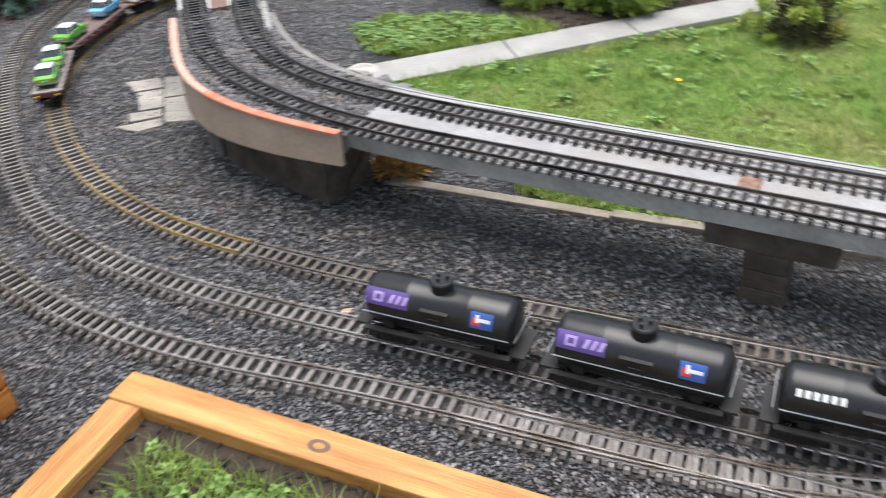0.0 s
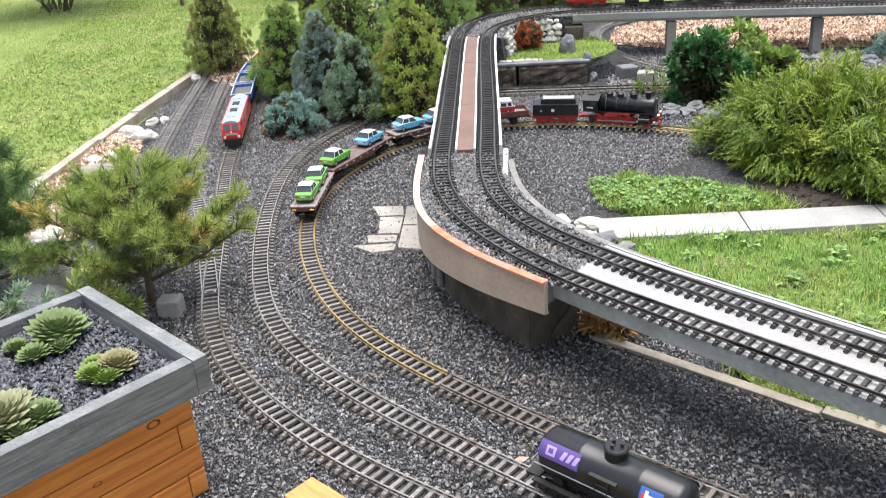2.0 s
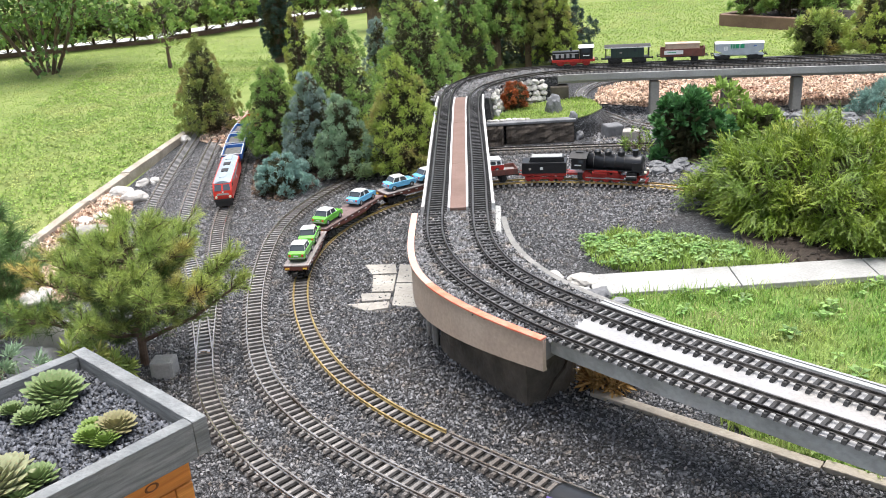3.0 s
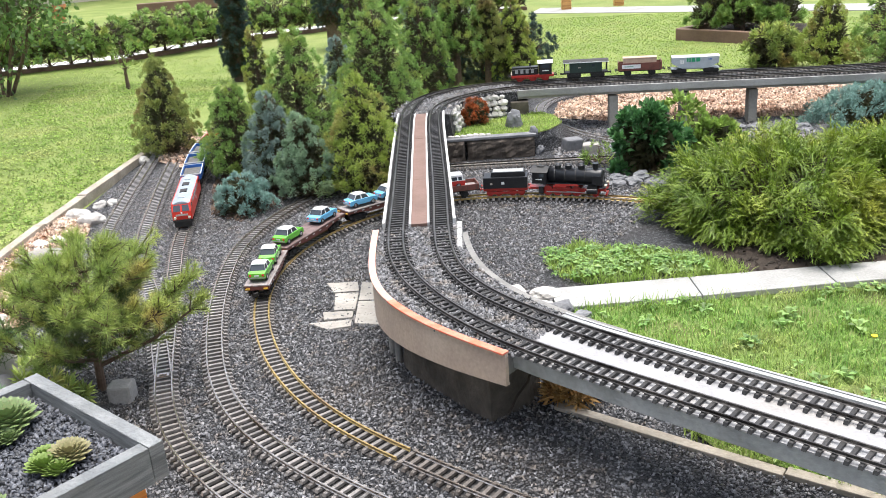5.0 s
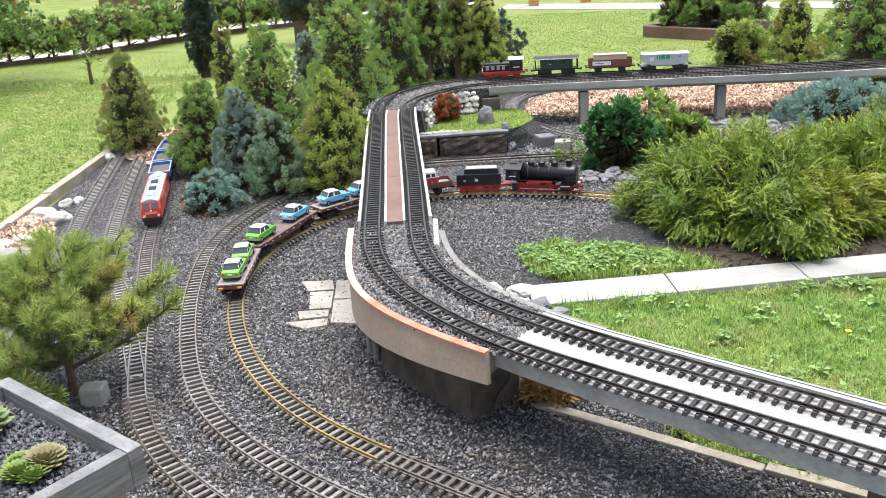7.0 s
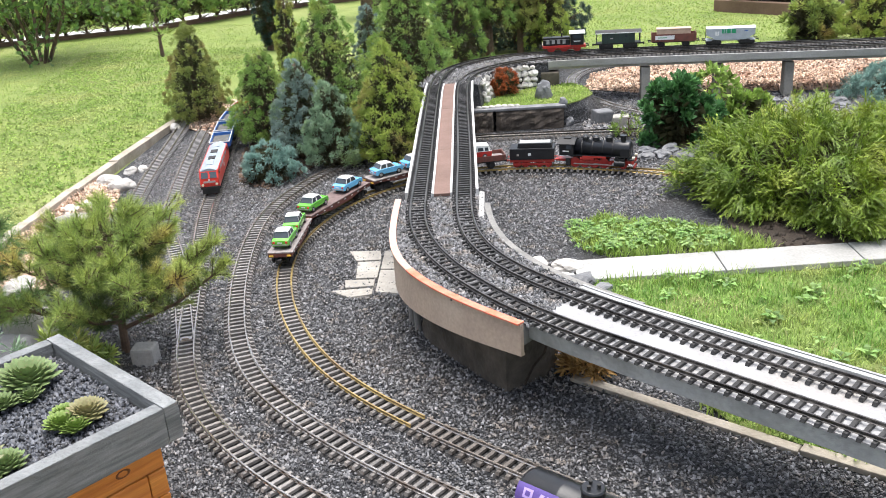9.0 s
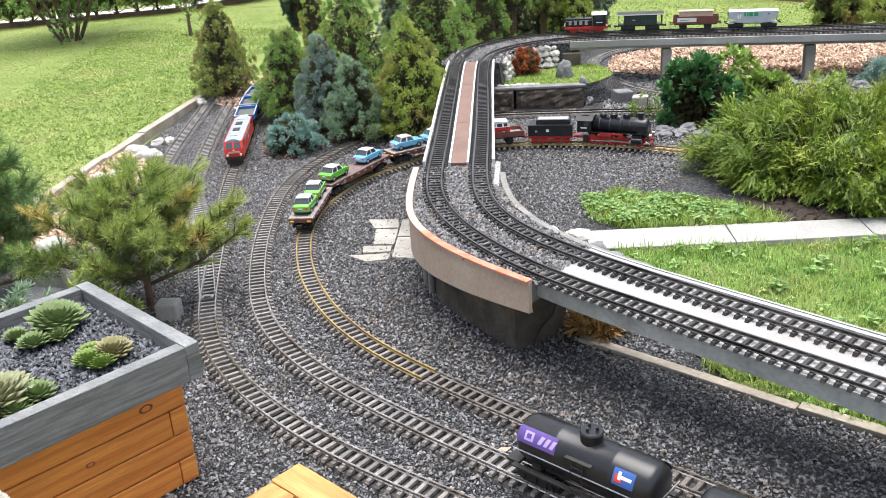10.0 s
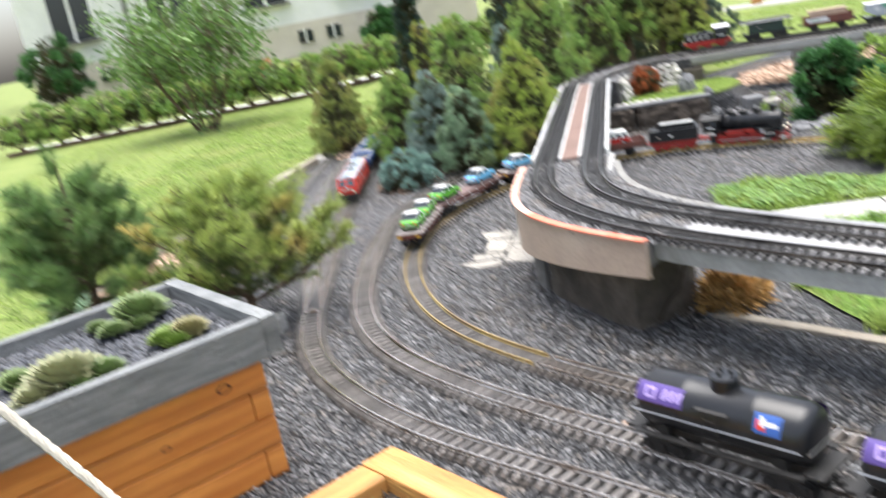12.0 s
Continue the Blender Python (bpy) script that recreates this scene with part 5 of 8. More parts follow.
# ---- lawns ----
grass = [("near_lawn_grass", LAWNR, 0.006, 80000, 0.02, 0.0026, "long green grass of the near lawn"),
         ("weed_patch_grass", [(0.45, 3.1), (0.48, 2.95), (0.56, 2.87), (0.76, 2.86), (1.1, 2.865), (1.08, 2.95), (0.98, 3.06), (0.78, 3.17), (0.68, 3.19), (0.6, 3.27), (0.52, 3.22)], 0.0, 4800, 0.034, 0.004, "tuft of green grass in gravel"),
         ("left_lawn_grass", [(-1.66, 2.2), (-1.66, 5.2), (-1.6, 9.6), (-3.0, 10.0), (-5.6, 9.0), (-4.0, 4.5), (-2.8, 2.2)], -0.012, 60000, 0.0075, 0.006, "short mown lawn with clover"),
         ("far_lawn_grass", [(0.8, 6.4), (3.2, 6.6), (4.6, 7.4), (4.0, 10.4), (0.6, 11.2)], -0.012, 40000, 0.010, 0.009, "short mown far lawn"),
         ("terrace_grass", TERRACE, 0.11, 5000, 0.014, 0.003, "short grass on the terrace"),
         ("framed_grass", [tuple((c0 + A * u + B * v)[:2]) for u, v in ((0.13, 0.12), (1.0, 0.08), (1.0, 0.8), (0.16, 0.8))], 0.022, 11000, 0.045, 0.0024, "fresh grass growing in the timber frame"),
         ("dry_lawn_grass", LAWNR, 0.008, 5000, 0.02, 0.0024, "dry straw blades among the lawn grass"),
         ("path_edge_grass", [(0.52, 2.64), (2.7, 2.615), (2.7, 2.665), (0.5, 2.69)], 0.0, 1000, 0.045, 0.003, "taller grass along the path edge"),
         ("edging_grass", [(0.62, 1.93), (1.5, 1.24), (1.6, 1.3), (0.66, 2.02)], 0.0, 3000, 0.05, 0.0035, "grass growing behind the edging")]
for name, poly, z, count, hgt, wid, lab in grass:
    p = scatter(poly, count)
    solid(name, blades(name, STRAW if "dry" in name else NEARGRASS if poly is LAWNR else GRASS, p, z, hgt, wid, 0.95), None, lab, "grass", kind="stuff")

centres = scatter(LAWNR, 240)
p = np.repeat(centres, 42, 0) + rng.normal(0, 0.013, (len(centres) * 42, 2))
solid("lawn_tufts", blades("lawn_tufts", GRASS, p, 0.006, 0.034, 0.0024, 1.1), None, "longer pale tufts in the near lawn", "grass", kind="stuff")


def broadleaf(name, label, poly, z, plants, size, material=WEED):
    """Flat rosettes of lobed leaves."""
    sh = Shape()
    for x, y in scatter(poly, plants):
        turn0 = random.uniform(0, 360)
        s = size * random.uniform(0.6, 1.3)
        for k in range(random.randint(4, 7)):
            m = pose(x, y, z, 0, 0, turn0 + k * 67) @ Matrix.Rotation(-radians(random.uniform(12, 55)), 4, "Y")
            w = s * 0.26
            sh.add([(0, 0, 0), (s * 0.3, w * 0.55, 0.004), (s * 0.42, w * 0.3, 0.004), (s * 0.62, w, 0.006), (s, 0, -0.004), (s * 0.62, -w, 0.006), (s * 0.42, -w * 0.3, 0.004), (s * 0.3, -w * 0.55, 0.004)],
                   [(0, 1, 7), (1, 2, 6), (1, 6, 7), (2, 3, 5), (2, 5, 6), (3, 4, 5)], m)
    solid(name, sh, material, label, "weeds", kind="stuff")


broadleaf("lawn_weeds", "broad-leaved weeds in the near lawn", LAWNR, 0.008, 700, 0.016, NEARGRASS)
broadleaf("lawn_plantains", "larger broad-leaved plants in the near lawn", LAWNR, 0.010, 110, 0.03)
broadleaf("patch_weeds", "broad-leaved weeds in the gravel patch", [(0.44, 3.2), (0.45, 2.92), (0.98, 2.89), (0.96, 3.04), (0.8, 3.16)], 0.012, 170, 0.026)
broadleaf("framed_weeds", "small broad-leaved weeds in the timber frame", [tuple((c0 + A * u + B * v)[:2]) for u, v in ((0.13, 0.12), (0.7, 0.1), (0.7, 0.7), (0.14, 0.7))], 0.026, 150, 0.02)
broadleaf("edging_weeds", "bright green weeds behind the edging", [(0.68, 1.91), (1.3, 1.45), (1.36, 1.51), (0.72, 1.97)], 0.004, 60, 0.042)
broadleaf("path_edge_weeds", "broad-leaved weeds leaning over the path edge", [(0.55, 2.63), (2.6, 2.6), (2.6, 2.66), (0.55, 2.68)], 0.012, 26, 0.034)
broadleaf("clover", "pale clover leaves in the mown lawn", [(-1.66, 2.6), (-1.66, 5.2), (-1.7, 8.0), (-3.4, 8.4), (-2.6, 3.0)], -0.008, 7000, 0.016, GRASS)
dandelion = thing("dandelion", "single yellow dandelion flower in the lawn", "flower")
part("stalk", Shape().tube((0, 0, 0), (0, 0, 0.05), 0.0015, n=6), WEED, dandelion)
part("bloom", Shape().tube((0, 0, 0.048), (0, 0, 0.054), 0.003, 0.0085, 12), mat("dandelion_yellow", (0.85, 0.62, 0.02), (0.8, 0.5, 0.02), 80, 0.7), dandelion)
dandelion.matrix_basis = pose(1.22, 2.28, 0)
conifer("dry_tuft", "tuft of dry orange-brown grass beside the pier", 0.40, 2.17, 0.055, 0.12, mat("dry_grass", (0.40, 0.22, 0.07), (0.5, 0.32, 0.12), 60, 0.9, island=0.8), 80, 900, 0.03, "dome", category="dry grass", group="")

# ---- gravel stones ----
NEAR = [(-1.3, 1.3), (-0.6, 1.25), (0.0, 1.0), (0.4, 0.85), (1.3, 0.8), (1.3, 1.3), (0.6, 1.95), (0.45, 2.7), (0.42, 3.0), (0.85, 3.4), (1.0, 4.1), (0.6, 4.55), (0.1, 4.55), (-0.2, 4.1), (-0.9, 4.4), (-1.4, 5.0), (-1.6, 4.5), (-1.4, 3.3), (-1.3, 2.2)]
p = scatter(NEAR, 110000)
far_enough = np.ones(len(p), bool)
for q in (INNER, MIDDLE, OUTER, SIDING, SIDINGB, BRANCH):
    d = np.min(np.hypot(p[:, None, 0] - q[None, ::3, 0], p[:, None, 1] - q[None, ::3, 1]), 1)
    far_enough &= (d > 0.034)
p = p[far_enough]
solid("gravel_stones", pebbles("gravel_stones", GRAVEL, p, 0.002 + rng.uniform(-0.003, 0.0035, len(p)), 0.0082), None, "loose dark basalt chippings", "gravel", kind="stuff")
tray = np.concatenate([rim_line * (1 - u) + inner_line * u for u in np.linspace(0.04, 0.97, 14)] + [offset_line(bend[:4], 0.0)])
p = np.repeat(tray, 13, 0) + rng.uniform(-0.011, 0.011, (len(tray) * 13, 2))
solid("bend_ballast", pebbles("bend_ballast", GRAVEL, p, HIGH + 0.001 + rng.uniform(-0.003, 0.003, len(p)), 0.0092), None, "grey ballast between the high tracks", "gravel", kind="stuff")
for q in (INNER, MIDDLE, OUTER, SIDING, SIDINGB):
    p = np.concatenate([offset_line(q, o) for o in np.linspace(-0.024, 0.024, 7)])
    p = np.repeat(p, 3, 0) + rng.uniform(-0.012, 0.012, (len(p) * 3, 2))
    p = p[rng.permutation(len(p))[:int(length_of(q) * 260)]]
    solid("sleeper_gravel", pebbles("sleeper_gravel", GRAVEL, p, 0.003 + rng.uniform(-0.003, 0.0025, len(p)), 0.0075), None, "dark gravel lying between the sleepers", "gravel", "", "stuff")
for name, poly, count, size in (("loop_stones", [(0.66, 4.45), (1.0, 4.3), (1.6, 4.5), (2.4, 4.55), (2.5, 4.95), (1.1, 5.25), (0.76, 5.42), (0.72, 5.1)], 9000, 0.017), ("back_stones", [(1.0, 3.95), (1.9, 4.25), (1.9, 4.5), (1.0, 4.32)], 2500, 0.014)):
    p = scatter(poly, count)
    solid(name, pebbles(name, GRAVEL, p, 0.002 + rng.uniform(-0.003, 0.004, len(p)), size), None, "loose grey gravel stones by the viaduct", "gravel", kind="stuff")
tray = np.concatenate([offset_line(bankline, o) for o in np.linspace(-0.13, 0.13, 8)])
p = np.repeat(tray, 9, 0) + rng.normal(0, 0.014, (len(tray) * 9, 2))
solid("bank_ballast", pebbles("bank_ballast", GRAVEL, p, HIGH + 0.001 + rng.uniform(-0.003, 0.004, len(p)), 0.012), None, "grey ballast on the embankment", "gravel", kind="stuff")
for name, poly, count, size in (("bark_chip_cover", CHIPPOLY, 18000, 0.0155), ("border_chips", CHIPL, 4200, 0.018), ("tree_chips", CHIPT, 1300, 0.024)):
    p = scatter(poly, count)
    solid(name, pebbles(name, CHIPS, p, 0.012 + rng.uniform(-0.004, 0.008, len(p)), size, 0.25), None, "loose pale bark chips", "bark chips", kind="stuff")
MULCH = [(-1.05, 4.45), (-0.94, 3.95), (-0.78, 3.82), (-0.68, 4.0), (-0.6, 4.2), (-0.45, 4.36), (-0.2, 4.52), (-0.12, 4.7), (-0.5, 5.2), (-1.0, 5.0)]
sheet("mulch_bed", MULCH, 0.005, SOIL, "dark soil under the conifers")
p = scatter(MULCH, 3200)
solid("mulch", pebbles("mulch", BARK, p, 0.009 + rng.uniform(-0.003, 0.006, len(p)), 0.018, 0.25), None, "dark brown bark mulch under the conifers", "mulch", kind="stuff")
p = scatter(BUSHBED, 2500)
solid("soil_crumbs", pebbles("soil_crumbs", SOIL, p, 0.01, 0.018), None, "dark soil crumbs under the bush", "soil", kind="stuff")
p = scatter(FRAMED, 1500)
solid("framed_crumbs", pebbles("framed_crumbs", SOIL, p, 0.024, 0.014), None, "brown soil crumbs in the frame", "soil", kind="stuff")
leaf = solid("fallen_leaf", Shape().add([(-0.016, 0, 0.004), (0, 0.009, 0.008), (0.02, 0.002, 0.012), (0.004, -0.01, 0.006), (0, 0, 0.003)], [(0, 4, 1), (1, 4, 2), (2, 4, 3), (3, 4, 0)]), CHIPS, "dry brown fallen leaf on the gravel", "leaf")
leaf.matrix_basis = pose(0.152, 1.623, 0.004)


# ---- rolling stock ----
def paint(name, col, rough=0.4, dirt=0.75, coat=0.2, c=None):
    return mat(name, col, tuple(v * dirt for v in col), 30, rough, 0, 0.05, 260, c=c, coat=coat)


BLACK = paint("black_paint", (0.009, 0.0095, 0.011), 0.3, 1.6, 0.0, (0.016, 0.016, 0.016))
SATIN = paint("satin_black_iron", (0.012, 0.0115, 0.011), 0.6, 1.8, 0)
REDP = paint("signal_red_paint", (0.50, 0.035, 0.025), 0.4, 0.8)
DIESELRED = paint("bright_red_paint", (0.62, 0.035, 0.02), 0.35, 0.85)
OXIDE = paint("red_oxide_paint", (0.17, 0.055, 0.04), 0.6, 0.7)
BROWN = paint("brown_wagon_paint", (0.13, 0.06, 0.045), 0.65, 0.7)
BOXRED = paint("boxcar_red_paint", (0.42, 0.045, 0.035), 0.5, 0.75)
BOXBROWN = paint("boxcar_brown_paint", (0.20, 0.045, 0.035), 0.5, 0.75)
ROOFGREY = paint("pale_grey_roof", (0.42, 0.44, 0.47), 0.5, 0.85, 0.0, (0.34, 0.35, 0.37))
WALKBOARD = paint("brown_roof_walk", (0.34, 0.17, 0.13), 0.6, 0.85, 0)
PANELDARK = paint("dark_brown_panel", (0.035, 0.022, 0.02), 0.5, 1.4, 0.1)
PANELBLUE = paint("navy_panel", (0.012, 0.022, 0.045), 0.5, 1.5, 0.1)
MARKBLUE = paint("blue_lettering", (0.03, 0.10, 0.36), 0.5, 0.9)
MARKWHITE = paint("white_lettering", (0.74, 0.74, 0.74), 0.5, 0.9)
MARKGREY = paint("grey_line_drawing", (0.42, 0.36, 0.32), 0.5, 0.9)
MARKRED = paint("red_emblem", (0.62, 0.05, 0.03), 0.5, 0.9)
MARKVIOLET = paint("violet_panel", (0.10, 0.06, 0.26), 0.5, 0.8)
MARKLILAC = paint("lilac_lettering", (0.40, 0.30, 0.62), 0.5, 0.9)
MARKGREEN = paint("green_panel", (0.02, 0.30, 0.14), 0.5, 0.9)
SILVER = mat("bright_metal", (0.62, 0.62, 0.62), (0.5, 0.5, 0.5), 40, 0.3, 0.9, 0.05, 300)
DECKWOOD = mat("grey_brown_wagon_deck", (0.22, 0.19, 0.18), (0.30, 0.27, 0.26), 30, 0.75, bump=0.3, fine=200, stretch=(1, 5, 1), c=(0.20, 0.14, 0.13))
DECKBROWN = mat("brown_wagon_deck", (0.13, 0.085, 0.08), (0.19, 0.13, 0.12), 30, 0.7, bump=0.3, fine=200, stretch=(1, 5, 1))
CARBLUE = paint("light_blue_car_paint", (0.17, 0.50, 0.78), 0.25, 0.92, 0.6)
CARGREEN = paint("bright_green_car_paint", (0.13, 0.46, 0.045), 0.25, 0.92, 0.6)
CARWHITE = paint("white_car_paint", (0.78, 0.78, 0.77), 0.25, 0.95, 0.6)
CARRED = paint("red_car_paint", (0.50, 0.03, 0.025), 0.25, 0.9, 0.6)
CARGLASS = glassy("smoked_car_window", (0.05, 0.06, 0.07), 0.06)
TYRE = paint("rubber_tyre", (0.02, 0.02, 0.02), 0.8, 1.5, 0)
HOPPERBLUE = paint("blue_hopper_paint", (0.03, 0.13, 0.42), 0.45, 0.8)
HOPPERIN = mat("grey_hopper_load", (0.07, 0.07, 0.066), (0.12, 0.12, 0.11), 60, 0.8, bump=0.5, fine=300)
DIESELROOF = paint("pale_blue_grey_roof", (0.36, 0.42, 0.47), 0.4, 0.8, 0.1)
VANGREEN = paint("dark_green_van_paint", (0.025, 0.05, 0.04), 0.5, 0.8)
PALEGREY = paint("pale_grey_wagon_paint", (0.42, 0.46, 0.50), 0.5, 0.85)
CRATE = mat("pale_brown_crate", (0.42, 0.30, 0.22), (0.50, 0.37, 0.28), 25, 0.75, bump=0.2, fine=120)
LOGS = mat("pale_peeled_logs", (0.70, 0.66, 0.55), (0.60, 0.55, 0.44), 20, 0.7, bump=0.3, fine=120)
LAMP = mat("lamp_lens", (0.8, 0.75, 0.6), (0.8, 0.7, 0.5), 40, 0.2)
YELLOWP = paint("yellow_buffer_paint", (0.60, 0.36, 0.04), 0.5, 0.8)
RAILTOP = 0.0225


def shell(poly, half):
    """A side outline of (x, z) corners given width along y, pulled in a little at its edges."""
    sh = Shape()
    n = len(poly)
    vs = [(x, -half, z) for x, z in poly] + [(x, half, z) for x, z in poly]
    sh.add(vs, [tuple(range(n)), tuple(range(2 * n - 1, n - 1, -1))] + [(i, n + i, n + (i + 1) % n, (i + 1) % n) for i in range(n)])
    return sh


def wheelset(t, x, r=0.0155, z=None, material=SATIN, tread=0.0215):
    z = r if z is None else z
    for s in (-1, 1):
        sh = Shape().tube((x, s * (tread - 0.004), z), (x, s * (tread + 0.002), z), r, r, 16).tube((x, s * (tread - 0.006), z), (x, s * (tread - 0.004), z), r * 1.12, r * 1.12, 16).tube((x, s * (tread + 0.002), z), (x, s * (tread + 0.004), z), r * 0.35, r * 0.3, 10)
        part("wheel", sh, material, t)
    part("axle", Shape().tube((x, -tread, z), (x, tread, z), 0.0025, n=8), SATIN, t)


def bogie(t, x, material=SATIN, base=0.056):
    sh = Shape()
    for s in (-1, 1):
        sh.add(shell([(-base / 2 - 0.016, 0.012), (-base / 2 + 0.012, 0.010), (-0.012, 0.007), (0.012, 0.007), (base / 2 - 0.012, 0.010), (base / 2 + 0.016, 0.012), (base / 2 + 0.014, 0.024), (0.012, 0.029), (-0.012, 0.029), (-base / 2 - 0.014, 0.024)], 0.003).v,
               [tuple(range(10)), tuple(range(19, 9, -1))] + [(i, 10 + i, 10 + (i + 1) % 10, (i + 1) % 10) for i in range(10)], pose(x, s * 0.030, 0))
        for dx in (-base / 2, base / 2):
            sh.box(x + dx, s * 0.034, 0.013, 0.012, 0.006, 0.011)
        sh.box(x, s * 0.034, 0.014, 0.016, 0.006, 0.012)
    sh.box(x, 0, 0.018, 0.02, 0.06, 0.01)
    part("bogie", sh, material, t)
    for dx in (-base / 2, base / 2):
        wheelset(t, x + dx, 0.0145)


def couplers(t, half, z=0.026, material=SATIN):
    for s in (-1, 1):
        sh = Shape().box(s * (half + 0.006), 0, z - 0.004, 0.016, 0.008, 0.008).box(s * (half + 0.014), 0.003, z - 0.006, 0.006, 0.014, 0.012)
        part("coupler", sh, material, t)


def buffers(t, half, z=0.036, material=SATIN):
    for s in (-1, 1):
        for y in (-0.026, 0.026):
            part("buffer", Shape().tube((s * half, y, z), (s * (half + 0.012), y, z), 0.003, n=8).tube((s * (half + 0.012), y, z), (s * (half + 0.014), y, z), 0.0065, n=12), material, t)


def set_on(t, q, s, z, reverse=False, off=0.0):
    x, y, a = along(q, s)
    t.matrix_basis = pose(x, y, z + RAILTOP, 0, 0, math.degrees(a) + (180 if reverse else 0))
    return t


def near_s(q, x, y):
    d = np.r_[0, np.cumsum(np.hypot(*np.diff(q, axis=0).T))]
    return float(d[np.argmin(np.hypot(q[:, 0] - x, q[:, 1] - y))])


def flatcar(length, deck, label):
    t = thing("flat_wagon", label, "railway wagon", "wagons carrying model cars")
    h = length / 2
    n = 14
    for k in range(n):
        part("deck_plank", Shape().box(-h + (k + 0.5) * length / n, 0, 0.049, length / n - 0.0006, 0.086, 0.004), deck, t)
    for s in (-1, 1):
        o = part("side_sill", shell([(-h, 0.0488), (-h, 0.040), (-h * 0.6, 0.038), (-h * 0.35, 0.030), (h * 0.35, 0.030), (h * 0.6, 0.038), (h, 0.040), (h, 0.0488)], 0.003), OXIDE, t, "red-brown side sill")
        o.matrix_basis = pose(0, s * 0.038, 0)
        part("end_beam", Shape().box(s * (h - 0.002), 0, 0.036, 0.004, 0.08, 0.0128), OXIDE, t)
        for y in (-0.03, 0.03):
            part("step", Shape().box(s * (h + 0.003), y, 0.04, 0.006, 0.014, 0.004), YELLOWP, t, "yellow step plate")
    for k in range(8):
        x = -h * 0.8 + k * h * 1.6 / 7
        part("lettering_bar", Shape().box(x, -0.0415, 0.042, 0.012, 0.001, 0.003), MARKWHITE, t)
    part("frame", Shape().box(0, 0, 0.034, length * 0.96, 0.03, 0.0148), SATIN, t)
    for s in (-1, 1):
        bogie(t, s * (h - 0.055), SATIN, 0.05)
    couplers(t, h)
    return t


def saloon_car(material, label):
    """A small two-door saloon: stepped body, white roof, dark glass, wheels, bumpers and lamps."""
    t = thing("model_car", label, "model car", "model cars on the flat wagons")
    L, W = 0.135, 0.029
    low = [(-0.066, 0.012), (0.065, 0.012), (0.067, 0.020), (0.066, 0.0295), (0.058, 0.0325), (0.024, 0.0345), (-0.036, 0.0345), (-0.058, 0.0335), (-0.066, 0.031), (-0.068, 0.020)]
    sh = Shape()
    rings = []
    for y, k in ((-W, 0.96), (-W * 0.93, 1.0), (W * 0.93, 1.0), (W, 0.96)):
        rings.append([(x * k, y, 0.022 + (z - 0.022) * (0.93 if k < 1 else 1)) for x, z in low])
    part("body", sh.loft(rings), material, t, smooth=False)
    cabin = [(0.026, 0.0343), (0.012, 0.0515), (-0.033, 0.0525), (-0.046, 0.0343)]
    rings = [[(x * (0.99 if abs(y) > 0.02 else 1), y * (0.86 if z > 0.04 else 1), z) for x, z in cabin] for y in (-0.0265, 0.0265)]
    part("cabin_glass", Shape().loft(rings), CARGLASS, t, "dark cabin windows")
    for s in (-1, 1):
        pil = Shape()
        for (x0, x1) in ((0.0255, 0.0125), (-0.0115, -0.0105), (-0.0455, -0.034)):
            pil.add([(x0 + 0.002, s * 0.0268, 0.0343), (x0 - 0.003, s * 0.0268, 0.0343), (x1 - 0.003, s * 0.0232, 0.0515), (x1 + 0.0015, s * 0.0232, 0.0515)], [(0, 1, 2, 3)])
        part("pillar", pil, CARWHITE, t)
    roof = [[(0.015 * k - 0.0005, y, 0.0512 + dz), (-0.0355 * k - 0.0005, y, 0.0520 + dz), (-0.0355 * k - 0.0005, y, 0.0535 + dz), (-0.010, y, 0.0555 + dz), (0.0135 * k, y, 0.0528 + dz)] for y, k, dz in ((-0.0235, 0.94, -0.0008), (-0.016, 1.0, 0.0004), (0.016, 1.0, 0.0004), (0.0235, 0.94, -0.0008))]
    part("roof", Shape().loft(roof), CARWHITE, t, "white painted roof")
    for x in (0.043, -0.043):
        for s in (-1, 1):
            w = part("wheel", Shape().tube((x, s * 0.0225, 0.0115), (x, s * 0.0298, 0.0115), 0.0115, 0.0108, 18), TYRE, t)
            part("hubcap", Shape().tube((x, s * 0.0296, 0.0115), (x, s * 0.0306, 0.0115), 0.0062, 0.005, 14), SILVER, w)
    for x, s in ((0.0675, 1), (-0.0685, -1)):
        part("bumper", Shape().box(x, 0, 0.0155, 0.0025, 0.056, 0.0035), SILVER, t, bevel=0.0006)
        for y in (-0.0215, 0.0215):
            part("headlamp" if s > 0 else "tail_lamp", Shape().tube((x - s * 0.003, y, 0.0255), (x + s * 0.0002, y, 0.0255), 0.0045, 0.004, 12), LAMP if s > 0 else MARKRED, t)
    part("grille", Shape().box(0.0668, 0, 0.022, 0.0012, 0.026, 0.006), SILVER, t)
    part("number_plate", Shape().box(-0.0685, 0, 0.0225, 0.0008, 0.016, 0.004), MARKWHITE, t)
    return t


